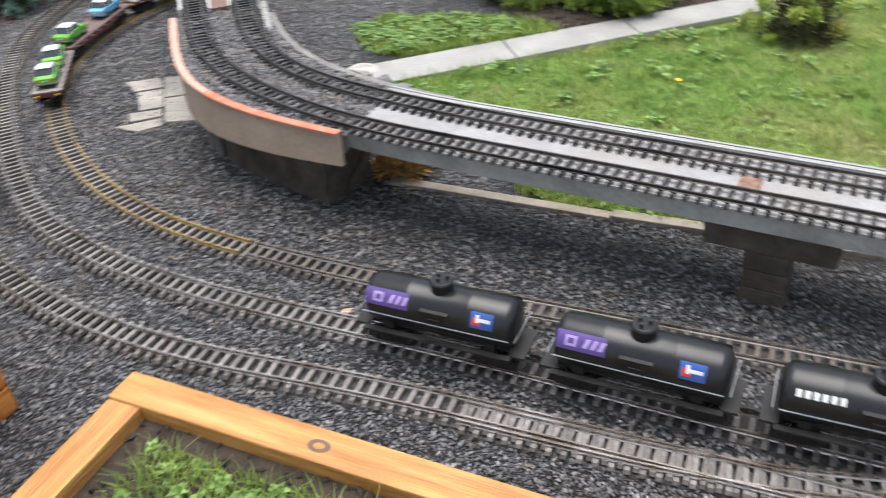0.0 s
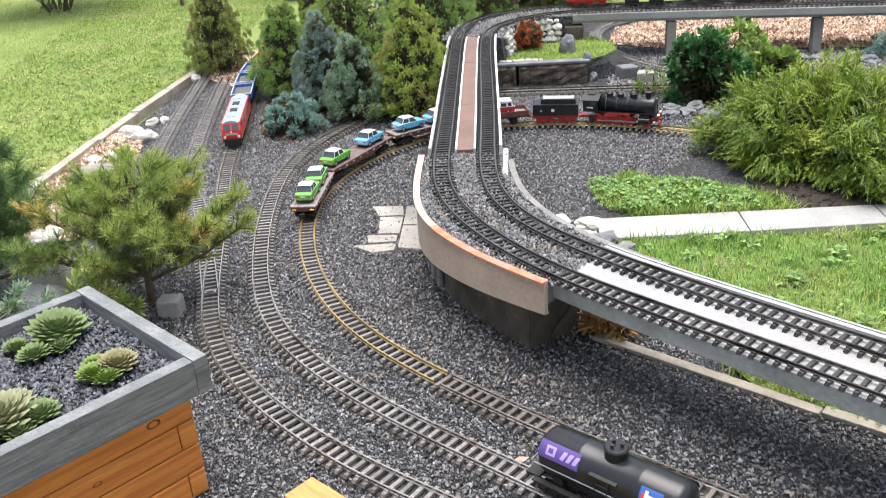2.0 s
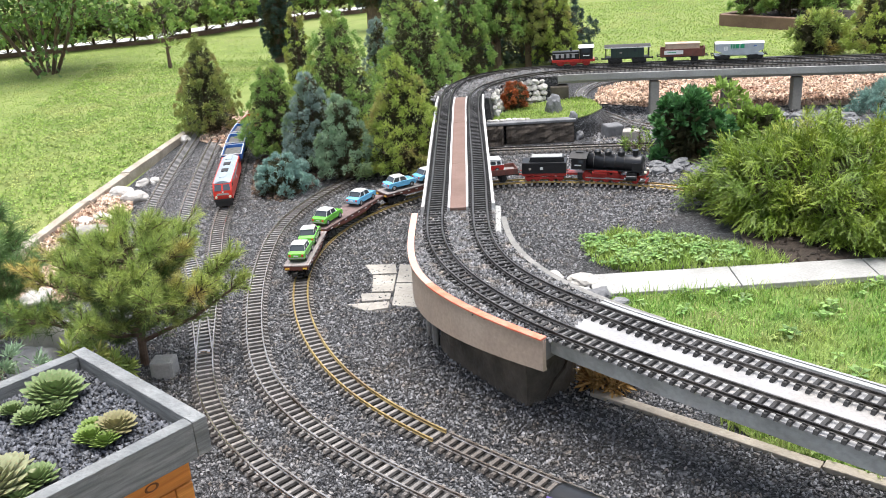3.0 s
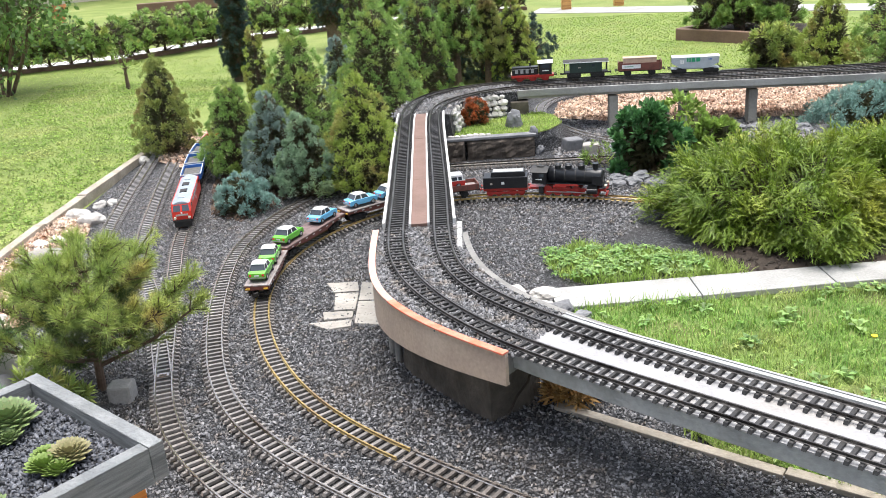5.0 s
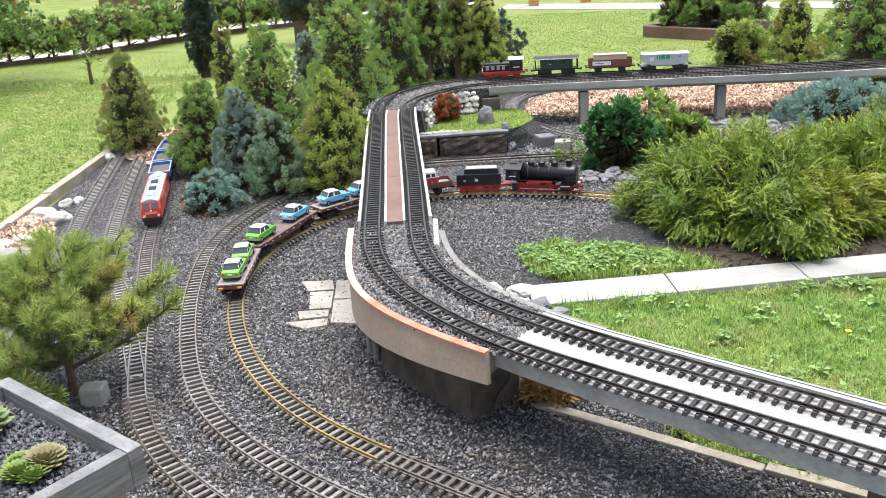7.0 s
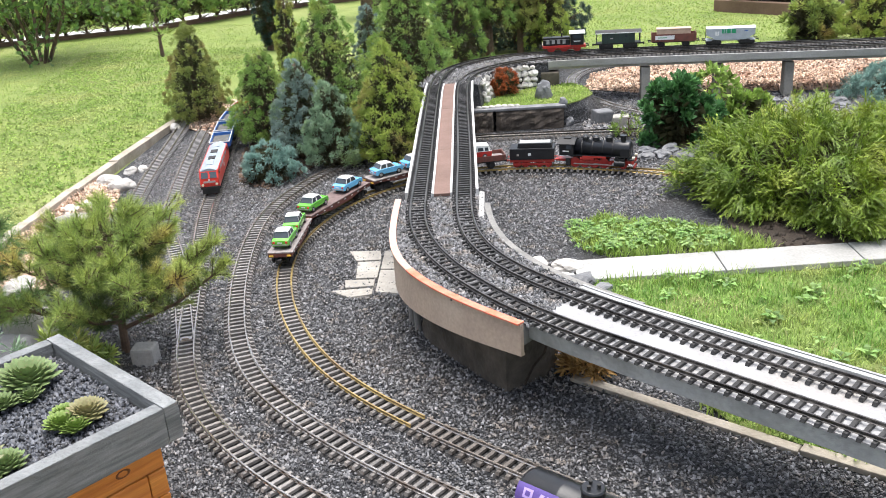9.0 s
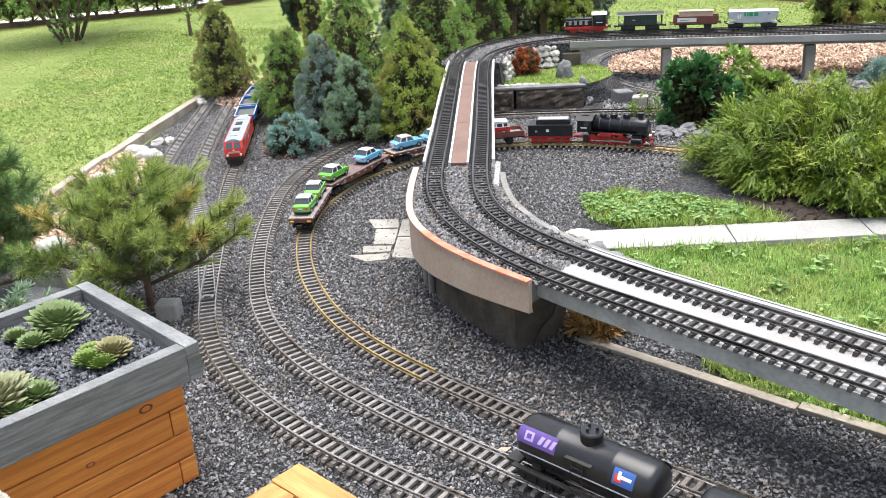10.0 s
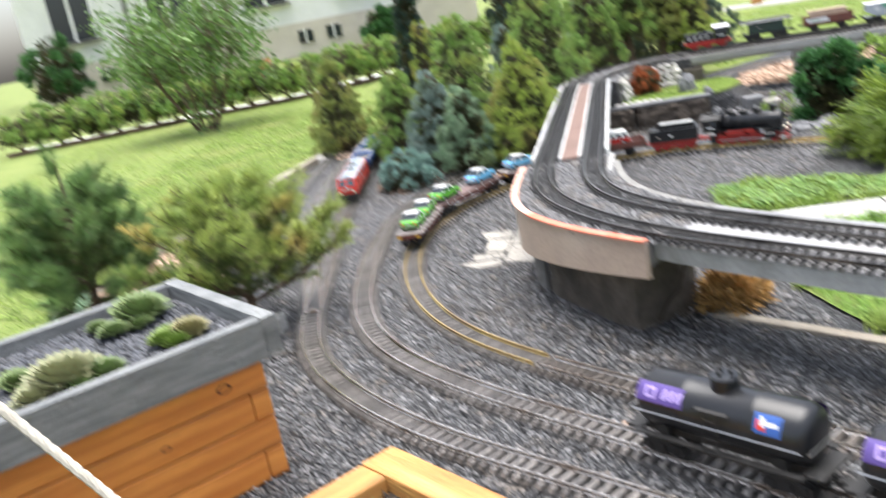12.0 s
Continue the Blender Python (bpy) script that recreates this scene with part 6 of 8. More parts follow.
def van_car():
    t = thing("model_van", "red and white model minibus on the low-sided wagon", "model van")
    low = [(-0.075, 0.012), (0.075, 0.012), (0.079, 0.022), (0.077, 0.036), (-0.077, 0.036), (-0.078, 0.02)]
    part("body", Shape().loft([[(x * k, y, z) for x, z in low] for y, k in ((-0.034, 0.97), (-0.031, 1), (0.031, 1), (0.034, 0.97))]), CARRED, t)
    part("window_band", Shape().loft([[(-0.0755, y, 0.036), (0.0755, y, 0.036), (0.068, y * 0.93, 0.052), (-0.072, y * 0.93, 0.052)] for y in (-0.0325, 0.0325)]), CARGLASS, t)
    for s in (-1, 1):
        for x in (-0.072, -0.044, -0.014, 0.016, 0.046, 0.068):
            part("pillar", Shape().add([(x - 0.003, s * 0.0328, 0.036), (x + 0.003, s * 0.0328, 0.036), (x * 0.97 + 0.003, s * 0.0307, 0.052), (x * 0.97 - 0.003, s * 0.0307, 0.052)], [(0, 1, 2, 3)]), CARWHITE, t)
    part("roof", Shape().loft([[(-0.074, y, 0.052 - d), (0.070, y, 0.052 - d), (0.066, y, 0.061 - 3 * d), (0.0, y, 0.0645 - 3 * d), (-0.070, y, 0.061 - 3 * d)] for y, d in ((-0.0315, 0.001), (-0.02, 0), (0.02, 0), (0.0315, 0.001))]), CARWHITE, t, "white painted roof")
    part("trim", Shape().box(0, 0, 0.0345, 0.155, 0.069, 0.002), CARWHITE, t)
    for x in (0.047, -0.045):
        for s in (-1, 1):
            w = part("wheel", Shape().tube((x, s * 0.027, 0.012), (x, s * 0.0345, 0.012), 0.012, 0.0115, 18), TYRE, t)
            part("hubcap", Shape().tube((x, s * 0.0343, 0.012), (x, s * 0.0353, 0.012), 0.0065, 0.005, 14), SILVER, w)
    for x in (0.08, -0.079):
        part("bumper", Shape().box(x, 0, 0.014, 0.003, 0.064, 0.004), CARWHITE, t, bevel=0.0006)
    return t


def lowside(length):
    t = thing("low_sided_wagon", "brown low-sided wagon carrying a model minibus", "railway wagon", "wagons carrying model cars")
    h = length / 2
    for k in range(10):
        part("floor_plank", Shape().box(-h + (k + 0.5) * length / 10, 0, 0.044, length / 10 - 0.0008, 0.088, 0.004), DECKWOOD, t)
    for s in (-1, 1):
        part("side_board", Shape().box(0, s * 0.045, 0.040, length, 0.004, 0.024), OXIDE, t, bevel=0.0006)
        part("end_board", Shape().box(s * (h - 0.002), 0, 0.0484, 0.004, 0.086, 0.018), OXIDE, t, bevel=0.0006)
        for k in range(7):
            part("stake", Shape().box(-h + 0.012 + k * (length - 0.024) / 6, s * 0.0478, 0.040, 0.004, 0.0014, 0.024), BROWN, t)
    part("frame", Shape().box(0, 0, 0.030, length * 0.95, 0.05, 0.0138), SATIN, t)
    for x in (-h * 0.55, h * 0.55):
        wheelset(t, x, 0.016)
        for s in (-1, 1):
            part("axle_box", Shape().box(x, s * 0.032, 0.010, 0.012, 0.008, 0.022), SATIN, t)
    buffers(t, h)
    couplers(t, h)
    return t


def tank_car(label, marks):
    t = thing("tank_wagon", label, "railway wagon", "black tank wagons")
    h, r, zc = 0.165, 0.046, 0.092
    rings = []
    for x, k in ((-0.148, 0.0), (-0.147, 0.5), (-0.143, 0.78), (-0.136, 0.94), (-0.128, 1), (-0.062, 1), (-0.060, 1.012), (-0.058, 1), (0.058, 1), (0.060, 1.012), (0.062, 1), (0.128, 1), (0.136, 0.94), (0.143, 0.78), (0.147, 0.5), (0.148, 0.0)):
        rings.append([(x, max(k, 0.02) * r * math.cos(2 * math.pi * i / 40), zc + max(k, 0.02) * r * math.sin(2 * math.pi * i / 40)) for i in range(40)])
    part("tank", Shape().loft(rings), BLACK, t, smooth=True)
    dome = part("dome", Shape().tube((0, 0, zc + r - 0.012), (0, 0, zc + r + 0.015), 0.021, 0.021, 24).tube((0, 0, zc + r + 0.015), (0, 0, zc + r + 0.019), 0.023, 0.020, 24), BLACK, t, bevel=0.001)
    for a in (0.4, 2.6, 4.4):
        part("valve", Shape().tube((0.010 * math.cos(a), 0.010 * math.sin(a), zc + r + 0.018), (0.010 * math.cos(a), 0.010 * math.sin(a), zc + r + 0.026), 0.003, 0.0035, 10), SATIN, dome)
    for s in (-1, 1):
        part("handrail", Shape().tube((-0.142, s * 0.050, zc - 0.004), (0.142, s * 0.050, zc - 0.004), 0.0013, n=6), SILVER, t, "thin pale handrail")
        part("end_rail", Shape().tube((s * 0.152, -0.046, zc - 0.006), (s * 0.152, 0.046, zc - 0.006), 0.0013, n=6), SILVER, t)
        part("running_board", Shape().box(0, s * 0.050, 0.048, 0.29, 0.012, 0.003), SATIN, t)
        part("dome_platform", Shape().box(0, s * 0.042, zc + 0.020, 0.055, 0.014, 0.002), SATIN, t, "pale worn dome platform")
        part("end_platform", Shape().box(s * (h - 0.012), 0, 0.044, 0.03, 0.082, 0.006), SATIN, t, bevel=0.001)
        lad = Shape().tube((-0.012, s * 0.055, 0.05), (-0.012, s * 0.048, zc + 0.022), 0.001, n=5).tube((0.012, s * 0.055, 0.05), (0.012, s * 0.048, zc + 0.022), 0.001, n=5)
        for k in range(4):
            lad.tube((-0.012, s * (0.0545 - 0.0016 * k), 0.058 + 0.014 * k), (0.012, s * (0.0545 - 0.0016 * k), 0.058 + 0.014 * k), 0.0008, n=5)
        part("ladder", lad, SATIN, t)
    part("centre_sill", Shape().box(0, 0, 0.036, 0.32, 0.034, 0.0135), SATIN, t)
    for x in (-0.1, 0.1):
        part("saddle", Shape().box(x, 0, 0.045, 0.02, 0.07, 0.016), SATIN, t)
        bogie(t, x * 1.08, SATIN, 0.05)
    couplers(t, h)

    def on_side(s, x, a, w, hh, material, name="marking", lift=0.0006, skew=0.0):
        """A curved patch on the tank's side about the angle a."""
        n, sh = 6, Shape()
        ring = []
        for i in range(n + 1):
            b = a + (i / n - 0.5) * hh / r
            ring.append([(x - w / 2 + skew * (i / n), s * (r + lift) * math.cos(b), zc + (r + lift) * math.sin(b)), (x + w / 2 + skew * (i / n), s * (r + lift) * math.cos(b), zc + (r + lift) * math.sin(b))])
        sh.loft(ring, closed=False, caps=False)
        part(name, sh, material, t)

    for s in (-1, 1):
        o = -s  # reads from this side
        if marks == "emblem":
            for k in range(6):
                on_side(s, o * (-0.118 + 0.0125 * k), 0.62, 0.0085, 0.012, MARKWHITE, "letter_bar")
            on_side(s, o * 0.085, 0.6, 0.036, 0.030, MARKWHITE, "emblem")
            on_side(s, o * 0.085, 0.62, 0.032, 0.024, MARKRED, "emblem", 0.0010)
            on_side(s, o * 0.085, 0.62, 0.020, 0.005, MARKWHITE, "emblem", 0.0014)
        else:
            on_side(s, o * -0.095, 0.6, 0.085, 0.032, MARKVIOLET, "sign_panel")
            on_side(s, o * -0.112, 0.6, 0.020, 0.018, MARKLILAC, "letter_bar", 0.0010)
            on_side(s, o * -0.112, 0.6, 0.010, 0.009, MARKVIOLET, "letter_bar", 0.0014)
            for k in range(3):
                on_side(s, o * (-0.088 + 0.013 * k), 0.6, 0.008, 0.016, MARKLILAC, "letter_bar", 0.0010, 0.006 * o)
            on_side(s, o * 0.09, 0.5, 0.042, 0.030, MARKBLUE, "emblem")
            on_side(s, o * 0.080, 0.44, 0.014, 0.014, MARKRED, "emblem", 0.0010)
            on_side(s, o * 0.095, 0.52, 0.022, 0.006, MARKWHITE, "emblem", 0.0010)
            on_side(s, o * 0.082, 0.56, 0.006, 0.014, MARKWHITE, "emblem", 0.0012)
    return t


def boxcar(label, red):
    t = thing("box_wagon", label, "railway wagon", "box wagons")
    L, W, z0, z1 = 0.325, 0.088, 0.036, 0.122
    h, w = L / 2, W / 2
    bodym = BOXRED if red else BOXBROWN
    part("body", Shape().box(0, 0, z0, L, W, z1 - z0), bodym, t, bevel=0.001)
    for s in (-1, 1):
        part("roof_half", Shape().add([(-h - 0.002, s * (w + 0.002), z1 - 0.001), (h + 0.002, s * (w + 0.002), z1 - 0.001), (h + 0.002, 0, z1 + 0.012), (-h - 0.002, 0, z1 + 0.012), (-h - 0.002, s * (w + 0.002), z1 - 0.004), (h + 0.002, s * (w + 0.002), z1 - 0.004), (h + 0.002, 0, z1 + 0.006), (-h - 0.002, 0, z1 + 0.006)],
                                     [(0, 1, 2, 3), (7, 6, 5, 4), (0, 4, 5, 1), (1, 5, 6, 2), (3, 2, 6, 7), (0, 3, 7, 4)]), ROOFGREY, t, "pale grey metal roof")
        for x in (-1, 1):
            part("end_walk", Shape().box(x * (h - 0.012), s * 0.022, z1 + 0.0065, 0.026, 0.026, 0.004, Matrix.Rotation(0, 4, "X")), WALKBOARD, t)
        door = part("sliding_door", Shape().box(0, s * (w + 0.0012), z0 + 0.006, 0.075, 0.0028, z1 - z0 - 0.012), bodym, t)
        for k in range(11):
            part("rib", Shape().box(0, s * (w + 0.003), z0 + 0.011 + k * 0.0065, 0.07, 0.0012, 0.003), bodym, door)
        for x in (-0.09, 0.095):
            part("side_panel", Shape().box(x, s * (w + 0.0008), z0 + 0.010, 0.095, 0.0016, z1 - z0 - 0.022), PANELDARK if red else PANELBLUE, t, "dark painted panel")
        for k in range(5):
            part("grab_iron", Shape().tube((h - 0.014, s * (w + 0.003), z0 + 0.012 + k * 0.015), (h - 0.002, s * (w + 0.003), z0 + 0.012 + k * 0.015), 0.0009, n=5), MARKGREY, t)
            part("grab_iron", Shape().tube((-h + 0.002, s * (w + 0.003), z0 + 0.012 + k * 0.015), (-h + 0.014, s * (w + 0.003), z0 + 0.012 + k * 0.015), 0.0009, n=5), MARKGREY, t)
        part("sill", Shape().box(0, s * (w - 0.004), z0 - 0.006, L * 0.98, 0.006, 0.0062), SATIN, t)
    part("roof_walk", Shape().box(0, 0, z1 + 0.0125, L + 0.012, 0.018, 0.004), WALKBOARD, t, "brown roof walkway")
    for s in (-1, 1):
        for k in range(6):
            part("end_rib", Shape().box(s * (h + 0.0015), 0, z0 + 0.010 + k * 0.0125, 0.003, W * 0.86, 0.006), ROOFGREY if red else bodym, t)
    part("centre_sill", Shape().box(0, 0, 0.028, L * 0.94, 0.03, 0.0078), SATIN, t)
    for x in (-0.108, 0.108):
        bogie(t, x, SATIN, 0.05)
    couplers(t, h)
    if red:
        for s in (-1, 1):
            for k, word in enumerate(("SPECIAL", "VEHICLES", "CENTRAL", "EUROPE")):
                cu = bpy.data.curves.new("word", "FONT")
                cu.body, cu.size, cu.align_x, cu.extrude, cu.space_character = word, 0.0115, "CENTER", 0.0002, 1.15
                holder = bpy.data.objects.new("word", cu)
                me = bpy.data.meshes.new_from_object(holder)
                bpy.data.objects.remove(holder)
                me.materials.append(MARKWHITE)
                ob = part("word", me, None, t, "white lettering")
                ob.matrix_basis = pose(0.09 * s, s * (w + 0.0022), z1 - 0.028 - 0.0155 * k, 90, 0, 180 if s > 0 else 0)
            car = Shape()
            for a, b in (((-0.034, 0.03), (-0.034, 0.052)), ((-0.034, 0.052), (0.0, 0.050)), ((0.0, 0.050), (0.014, 0.036)), ((0.014, 0.036), (0.036, 0.033)), ((0.036, 0.033), (0.036, 0.020)), ((0.036, 0.020), (-0.034, 0.020)), ((-0.034, 0.020), (-0.034, 0.03)), ((-0.034, 0.036), (0.014, 0.036)), ((-0.012, 0.036), (-0.012, 0.051)), ((-0.024, 0.036), (-0.024, 0.051))):
                car.tube((a[0], 0, a[1]), (b[0], 0, b[1]), 0.0011, n=5)
            for cx in (-0.02, 0.024):
                for i in range(12):
                    p, q = 2 * math.pi * i / 12, 2 * math.pi * (i + 1) / 12
                    car.tube((cx + 0.0085 * math.cos(p), 0, 0.019 + 0.0085 * math.sin(p)), (cx + 0.0085 * math.cos(q), 0, 0.019 + 0.0085 * math.sin(q)), 0.0014, n=5)
            ob = part("car_drawing", car, MARKGREY, t, "grey outline drawing of a car")
            ob.matrix_basis = pose(-0.095 * s, s * (w + 0.002), z0 + 0.008, 0, 0, 180 if s > 0 else 0)
    else:
        for s in (-1, 1):
            part("letter_bar", Shape().box(0.115 * s, s * (w + 0.002), z1 - 0.022, 0.045, 0.0008, 0.004), MARKGREY, t)
            for k in range(4):
                part("stripe", Shape().box((0.07 - 0.003 * k) * s, s * (w + 0.002), z0 + 0.016 + 0.008 * k, 0.05 - 0.006 * k, 0.0008, 0.003), MARKBLUE, t, "blue painted stripe")
            for k in range(4):
                part("stripe", Shape().box(-0.078 * s, s * (w + 0.002), z0 + 0.022 + 0.010 * k, 0.042, 0.0008, 0.006), MARKBLUE, t, "blue painted stripe")
            part("letter_bar", Shape().box(-0.078 * s, s * (w + 0.002), z0 + 0.016, 0.036, 0.0008, 0.003), MARKGREY, t)
            part("emblem", Shape().tube((-0.125 * s, s * (w + 0.001), z0 + 0.035), (-0.125 * s, s * (w + 0.0022), z0 + 0.035), 0.014, n=20), MARKBLUE, t)
    return t


def log_wagon():
    t = thing("log_wagon", "brown open wagon loaded with pale logs", "railway wagon")
    L, h = 0.27, 0.135
    part("floor", Shape().box(0, 0, 0.04, L, 0.084, 0.005), BROWN, t)
    for s in (-1, 1):
        part("side_board", Shape().box(0, s * 0.043, 0.038, L, 0.004, 0.05), BROWN, t, bevel=0.0006)
        part("end_board", Shape().box(s * (h - 0.002), 0, 0.0452, 0.004, 0.0815, 0.058), BROWN, t, bevel=0.0006)
        for k in range(6):
            part("stake", Shape().box(-h + 0.02 + k * 0.046, s * 0.0458, 0.038, 0.005, 0.0016, 0.05), BROWN, t)
    part("frame", Shape().box(0, 0, 0.028, L * 0.95, 0.04, 0.0118), SATIN, t)
    for x in (-0.085, 0.085):
        bogie(t, x, SATIN, 0.046)
    couplers(t, h)
    return t


def log_load():
    t = thing("log_load", "stack of pale peeled logs in the wagon", "logs")
    for row, count in ((0, 4), (1, 4), (2, 3), (3, 2)):
        for k in range(count):
            y = (k - (count - 1) / 2) * 0.0198
            part("log", Shape().tube((-0.118 + 0.004 * k, y, 0.0555 + row * 0.0165), (0.118 - 0.003 * row, y, 0.0555 + row * 0.0165), 0.0096, 0.009, 14), LOGS, t, smooth=False)
    return t


def steam_engine():
    t = thing("steam_locomotive", "black steam locomotive with red wheels and frame", "locomotive")
    part("frame", Shape().box(-0.005, 0, 0.024, 0.335, 0.036, 0.010), REDP, t, "red painted frame")
    zc, r = 0.083, 0.0335
    rings = [[(x, k * r * math.cos(2 * math.pi * i / 32), zc + k * r * math.sin(2 * math.pi * i / 32)) for i in range(32)] for x, k in ((-0.09, 1), (0.09, 1), (0.092, 1.03), (0.14, 1.03), (0.145, 0.97), (0.148, 0.8), (0.15, 0.3))]
    boiler = part("boiler", Shape().loft(rings), BLACK, t, smooth=True)
    for x in (-0.055, -0.01, 0.035, 0.075):
        ring = [[(x + d, r * 1.02 * math.cos(2 * math.pi * i / 32), zc + r * 1.02 * math.sin(2 * math.pi * i / 32)) for i in range(32)] for d in (-0.002, 0.002)]
        part("boiler_band", Shape().loft(ring), SATIN, boiler)
    for x, rr, hh in ((0.055, 0.015, 0.022), (0.0, 0.015, 0.020), (-0.045, 0.014, 0.020)):
        part("dome", Shape().tube((x, 0, zc + r - 0.006), (x, 0, zc + r + hh * 0.65), rr, rr, 20).tube((x, 0, zc + r + hh * 0.65), (x, 0, zc + r + hh), rr * 0.98, rr * 0.5, 20), BLACK, boiler)
    part("chimney", Shape().tube((0.115, 0, zc + r - 0.006), (0.115, 0, zc + r + 0.020), 0.011, 0.0125, 20).tube((0.115, 0, zc + r + 0.020), (0.115, 0, zc + r + 0.024), 0.0145, 0.0145, 20), BLACK, boiler)
    part("running_board", Shape().box(0.025, 0, 0.0555, 0.25, 0.083, 0.003), BLACK, t, bevel=0.0008)
    for s in (-1, 1):
        part("running_edge", Shape().box(0.0, s * 0.0415, 0.0495, 0.10, 0.0015, 0.008), REDP, t, "red painted edge")
        part("smoke_deflector", Shape().box(0.128, s * 0.040, 0.059, 0.04, 0.0018, 0.034), BLACK, t, bevel=0.0005)
        part("cylinder", Shape().tube((0.085, s * 0.037, 0.029), (0.128, s * 0.037, 0.029), 0.0125, n=18).box(0.106, s * 0.034, 0.029, 0.04, 0.02, 0.022), BLACK, t)
        part("side_rod", Shape().box(-0.015, s * 0.0315, 0.017, 0.15, 0.0022, 0.0045), SILVER, t)
        part("main_rod", Shape().box(0.045, s * 0.0345, 0.021, 0.10, 0.0022, 0.004, pose(0, 0, 0, 0, 3, 0)), SILVER, t)
        part("air_tank", Shape().tube((-0.06, s * 0.033, 0.044), (0.0, s * 0.033, 0.044), 0.008, n=14), REDP, t)
        part("step", Shape().box(-0.112, s * 0.038, 0.012, 0.02, 0.010, 0.03), SATIN, t)
    for x in (-0.085, -0.044, -0.003, 0.038, 0.062):
        for s in (-1, 1):
            sh = Shape().tube((x, s * 0.018, 0.0235), (x, s * 0.0245, 0.0235), 0.0215 if x < 0.05 else 0.012, n=24)
            wh = part("wheel", sh, REDP, t, "red spoked driving wheel")
            part("tyre", Shape().tube((x, s * 0.0185, 0.0235), (x, s * 0.0235, 0.0235), 0.0225, n=24), SATIN, wh) if x < 0.05 else None
            part("counterweight", Shape().box(x, s * 0.0252, 0.012, 0.014, 0.0012, 0.008), REDP, wh)
    wheelset(t, 0.118, 0.0135, None, REDP)
    cab = part("cab", Shape().box(-0.118, 0, 0.056, 0.062, 0.084, 0.052), BLACK, t, bevel=0.001)
    for s in (-1, 1):
        part("cab_window", Shape().box(-0.108, s * 0.0424, 0.084, 0.020, 0.0012, 0.016), CARGLASS, cab)
        part("number_bar", Shape().box(-0.12, s * 0.0424, 0.072, 0.028, 0.0012, 0.005), MARKWHITE, cab)
    arc = [(-0.047 + 0.094 * i / 10, 0.106 + 0.016 * math.sin(math.pi * i / 10)) for i in range(11)]
    part("cab_roof", Shape().loft([[(x, y, z) for y, z in arc] + [(x, y, z - 0.003) for y, z in reversed(arc)] for x in (-0.158, -0.082)]), SATIN, t)
    part("roof_vent", Shape().box(-0.12, 0, 0.1205, 0.03, 0.026, 0.004), SATIN, t)
    part("buffer_beam", Shape().box(0.163, 0, 0.028, 0.005, 0.082, 0.016), REDP, t, bevel=0.0006)
    for y in (-0.027, 0.027):
        part("buffer", Shape().tube((0.165, y, 0.036), (0.177, y, 0.036), 0.003, n=8).tube((0.177, y, 0.036), (0.179, y, 0.036), 0.008, n=14), SATIN, t)
        part("headlamp", Shape().tube((0.158, y, 0.052), (0.168, y, 0.052), 0.006, n=12), LAMP, t)
    part("front_deck", Shape().box(0.152, 0, 0.044, 0.026, 0.08, 0.003), SATIN, t)
    part("cowcatcher", Shape().box(0.166, 0, 0.008, 0.004, 0.07, 0.012), REDP, t)
    return t


def tender():
    t = thing("locomotive_tender", "black coal tender with red frame", "tender")
    part("frame", Shape().box(0, 0, 0.026, 0.19, 0.07, 0.012), REDP, t, "red painted frame", bevel=0.001)
    part("body", Shape().box(0, 0, 0.039, 0.19, 0.086, 0.048), BLACK, t, bevel=0.002)
    part("coal_bunker", Shape().box(0.012, 0, 0.087, 0.15, 0.056, 0.019, top=0.95), BLACK, t, bevel=0.002)
    part("coal_cover", Shape().box(0.012, 0, 0.1062, 0.13, 0.048, 0.002), GREYPLANK, t, "grey worn cover plate")
    for s in (-1, 1):
        part("side_emblem", Shape().box(-0.01, s * 0.0434, 0.057, 0.013, 0.0012, 0.011), MARKWHITE, t)
        part("side_emblem", Shape().box(-0.06, s * 0.0434, 0.056, 0.010, 0.0012, 0.008), MARKGREY, t)
        part("bogie_side", Shape().box(0, s * 0.031, 0.012, 0.16, 0.004, 0.010), REDP, t)
    for x in (-0.068, -0.03, 0.03, 0.068):
        wheelset(t, x, 0.0145, None, REDP)
    buffers(t, 0.095, 0.034, REDP)
    part("rear_ladder", Shape().box(-0.0965, 0.03, 0.04, 0.002, 0.016, 0.045), SATIN, t)
    return t


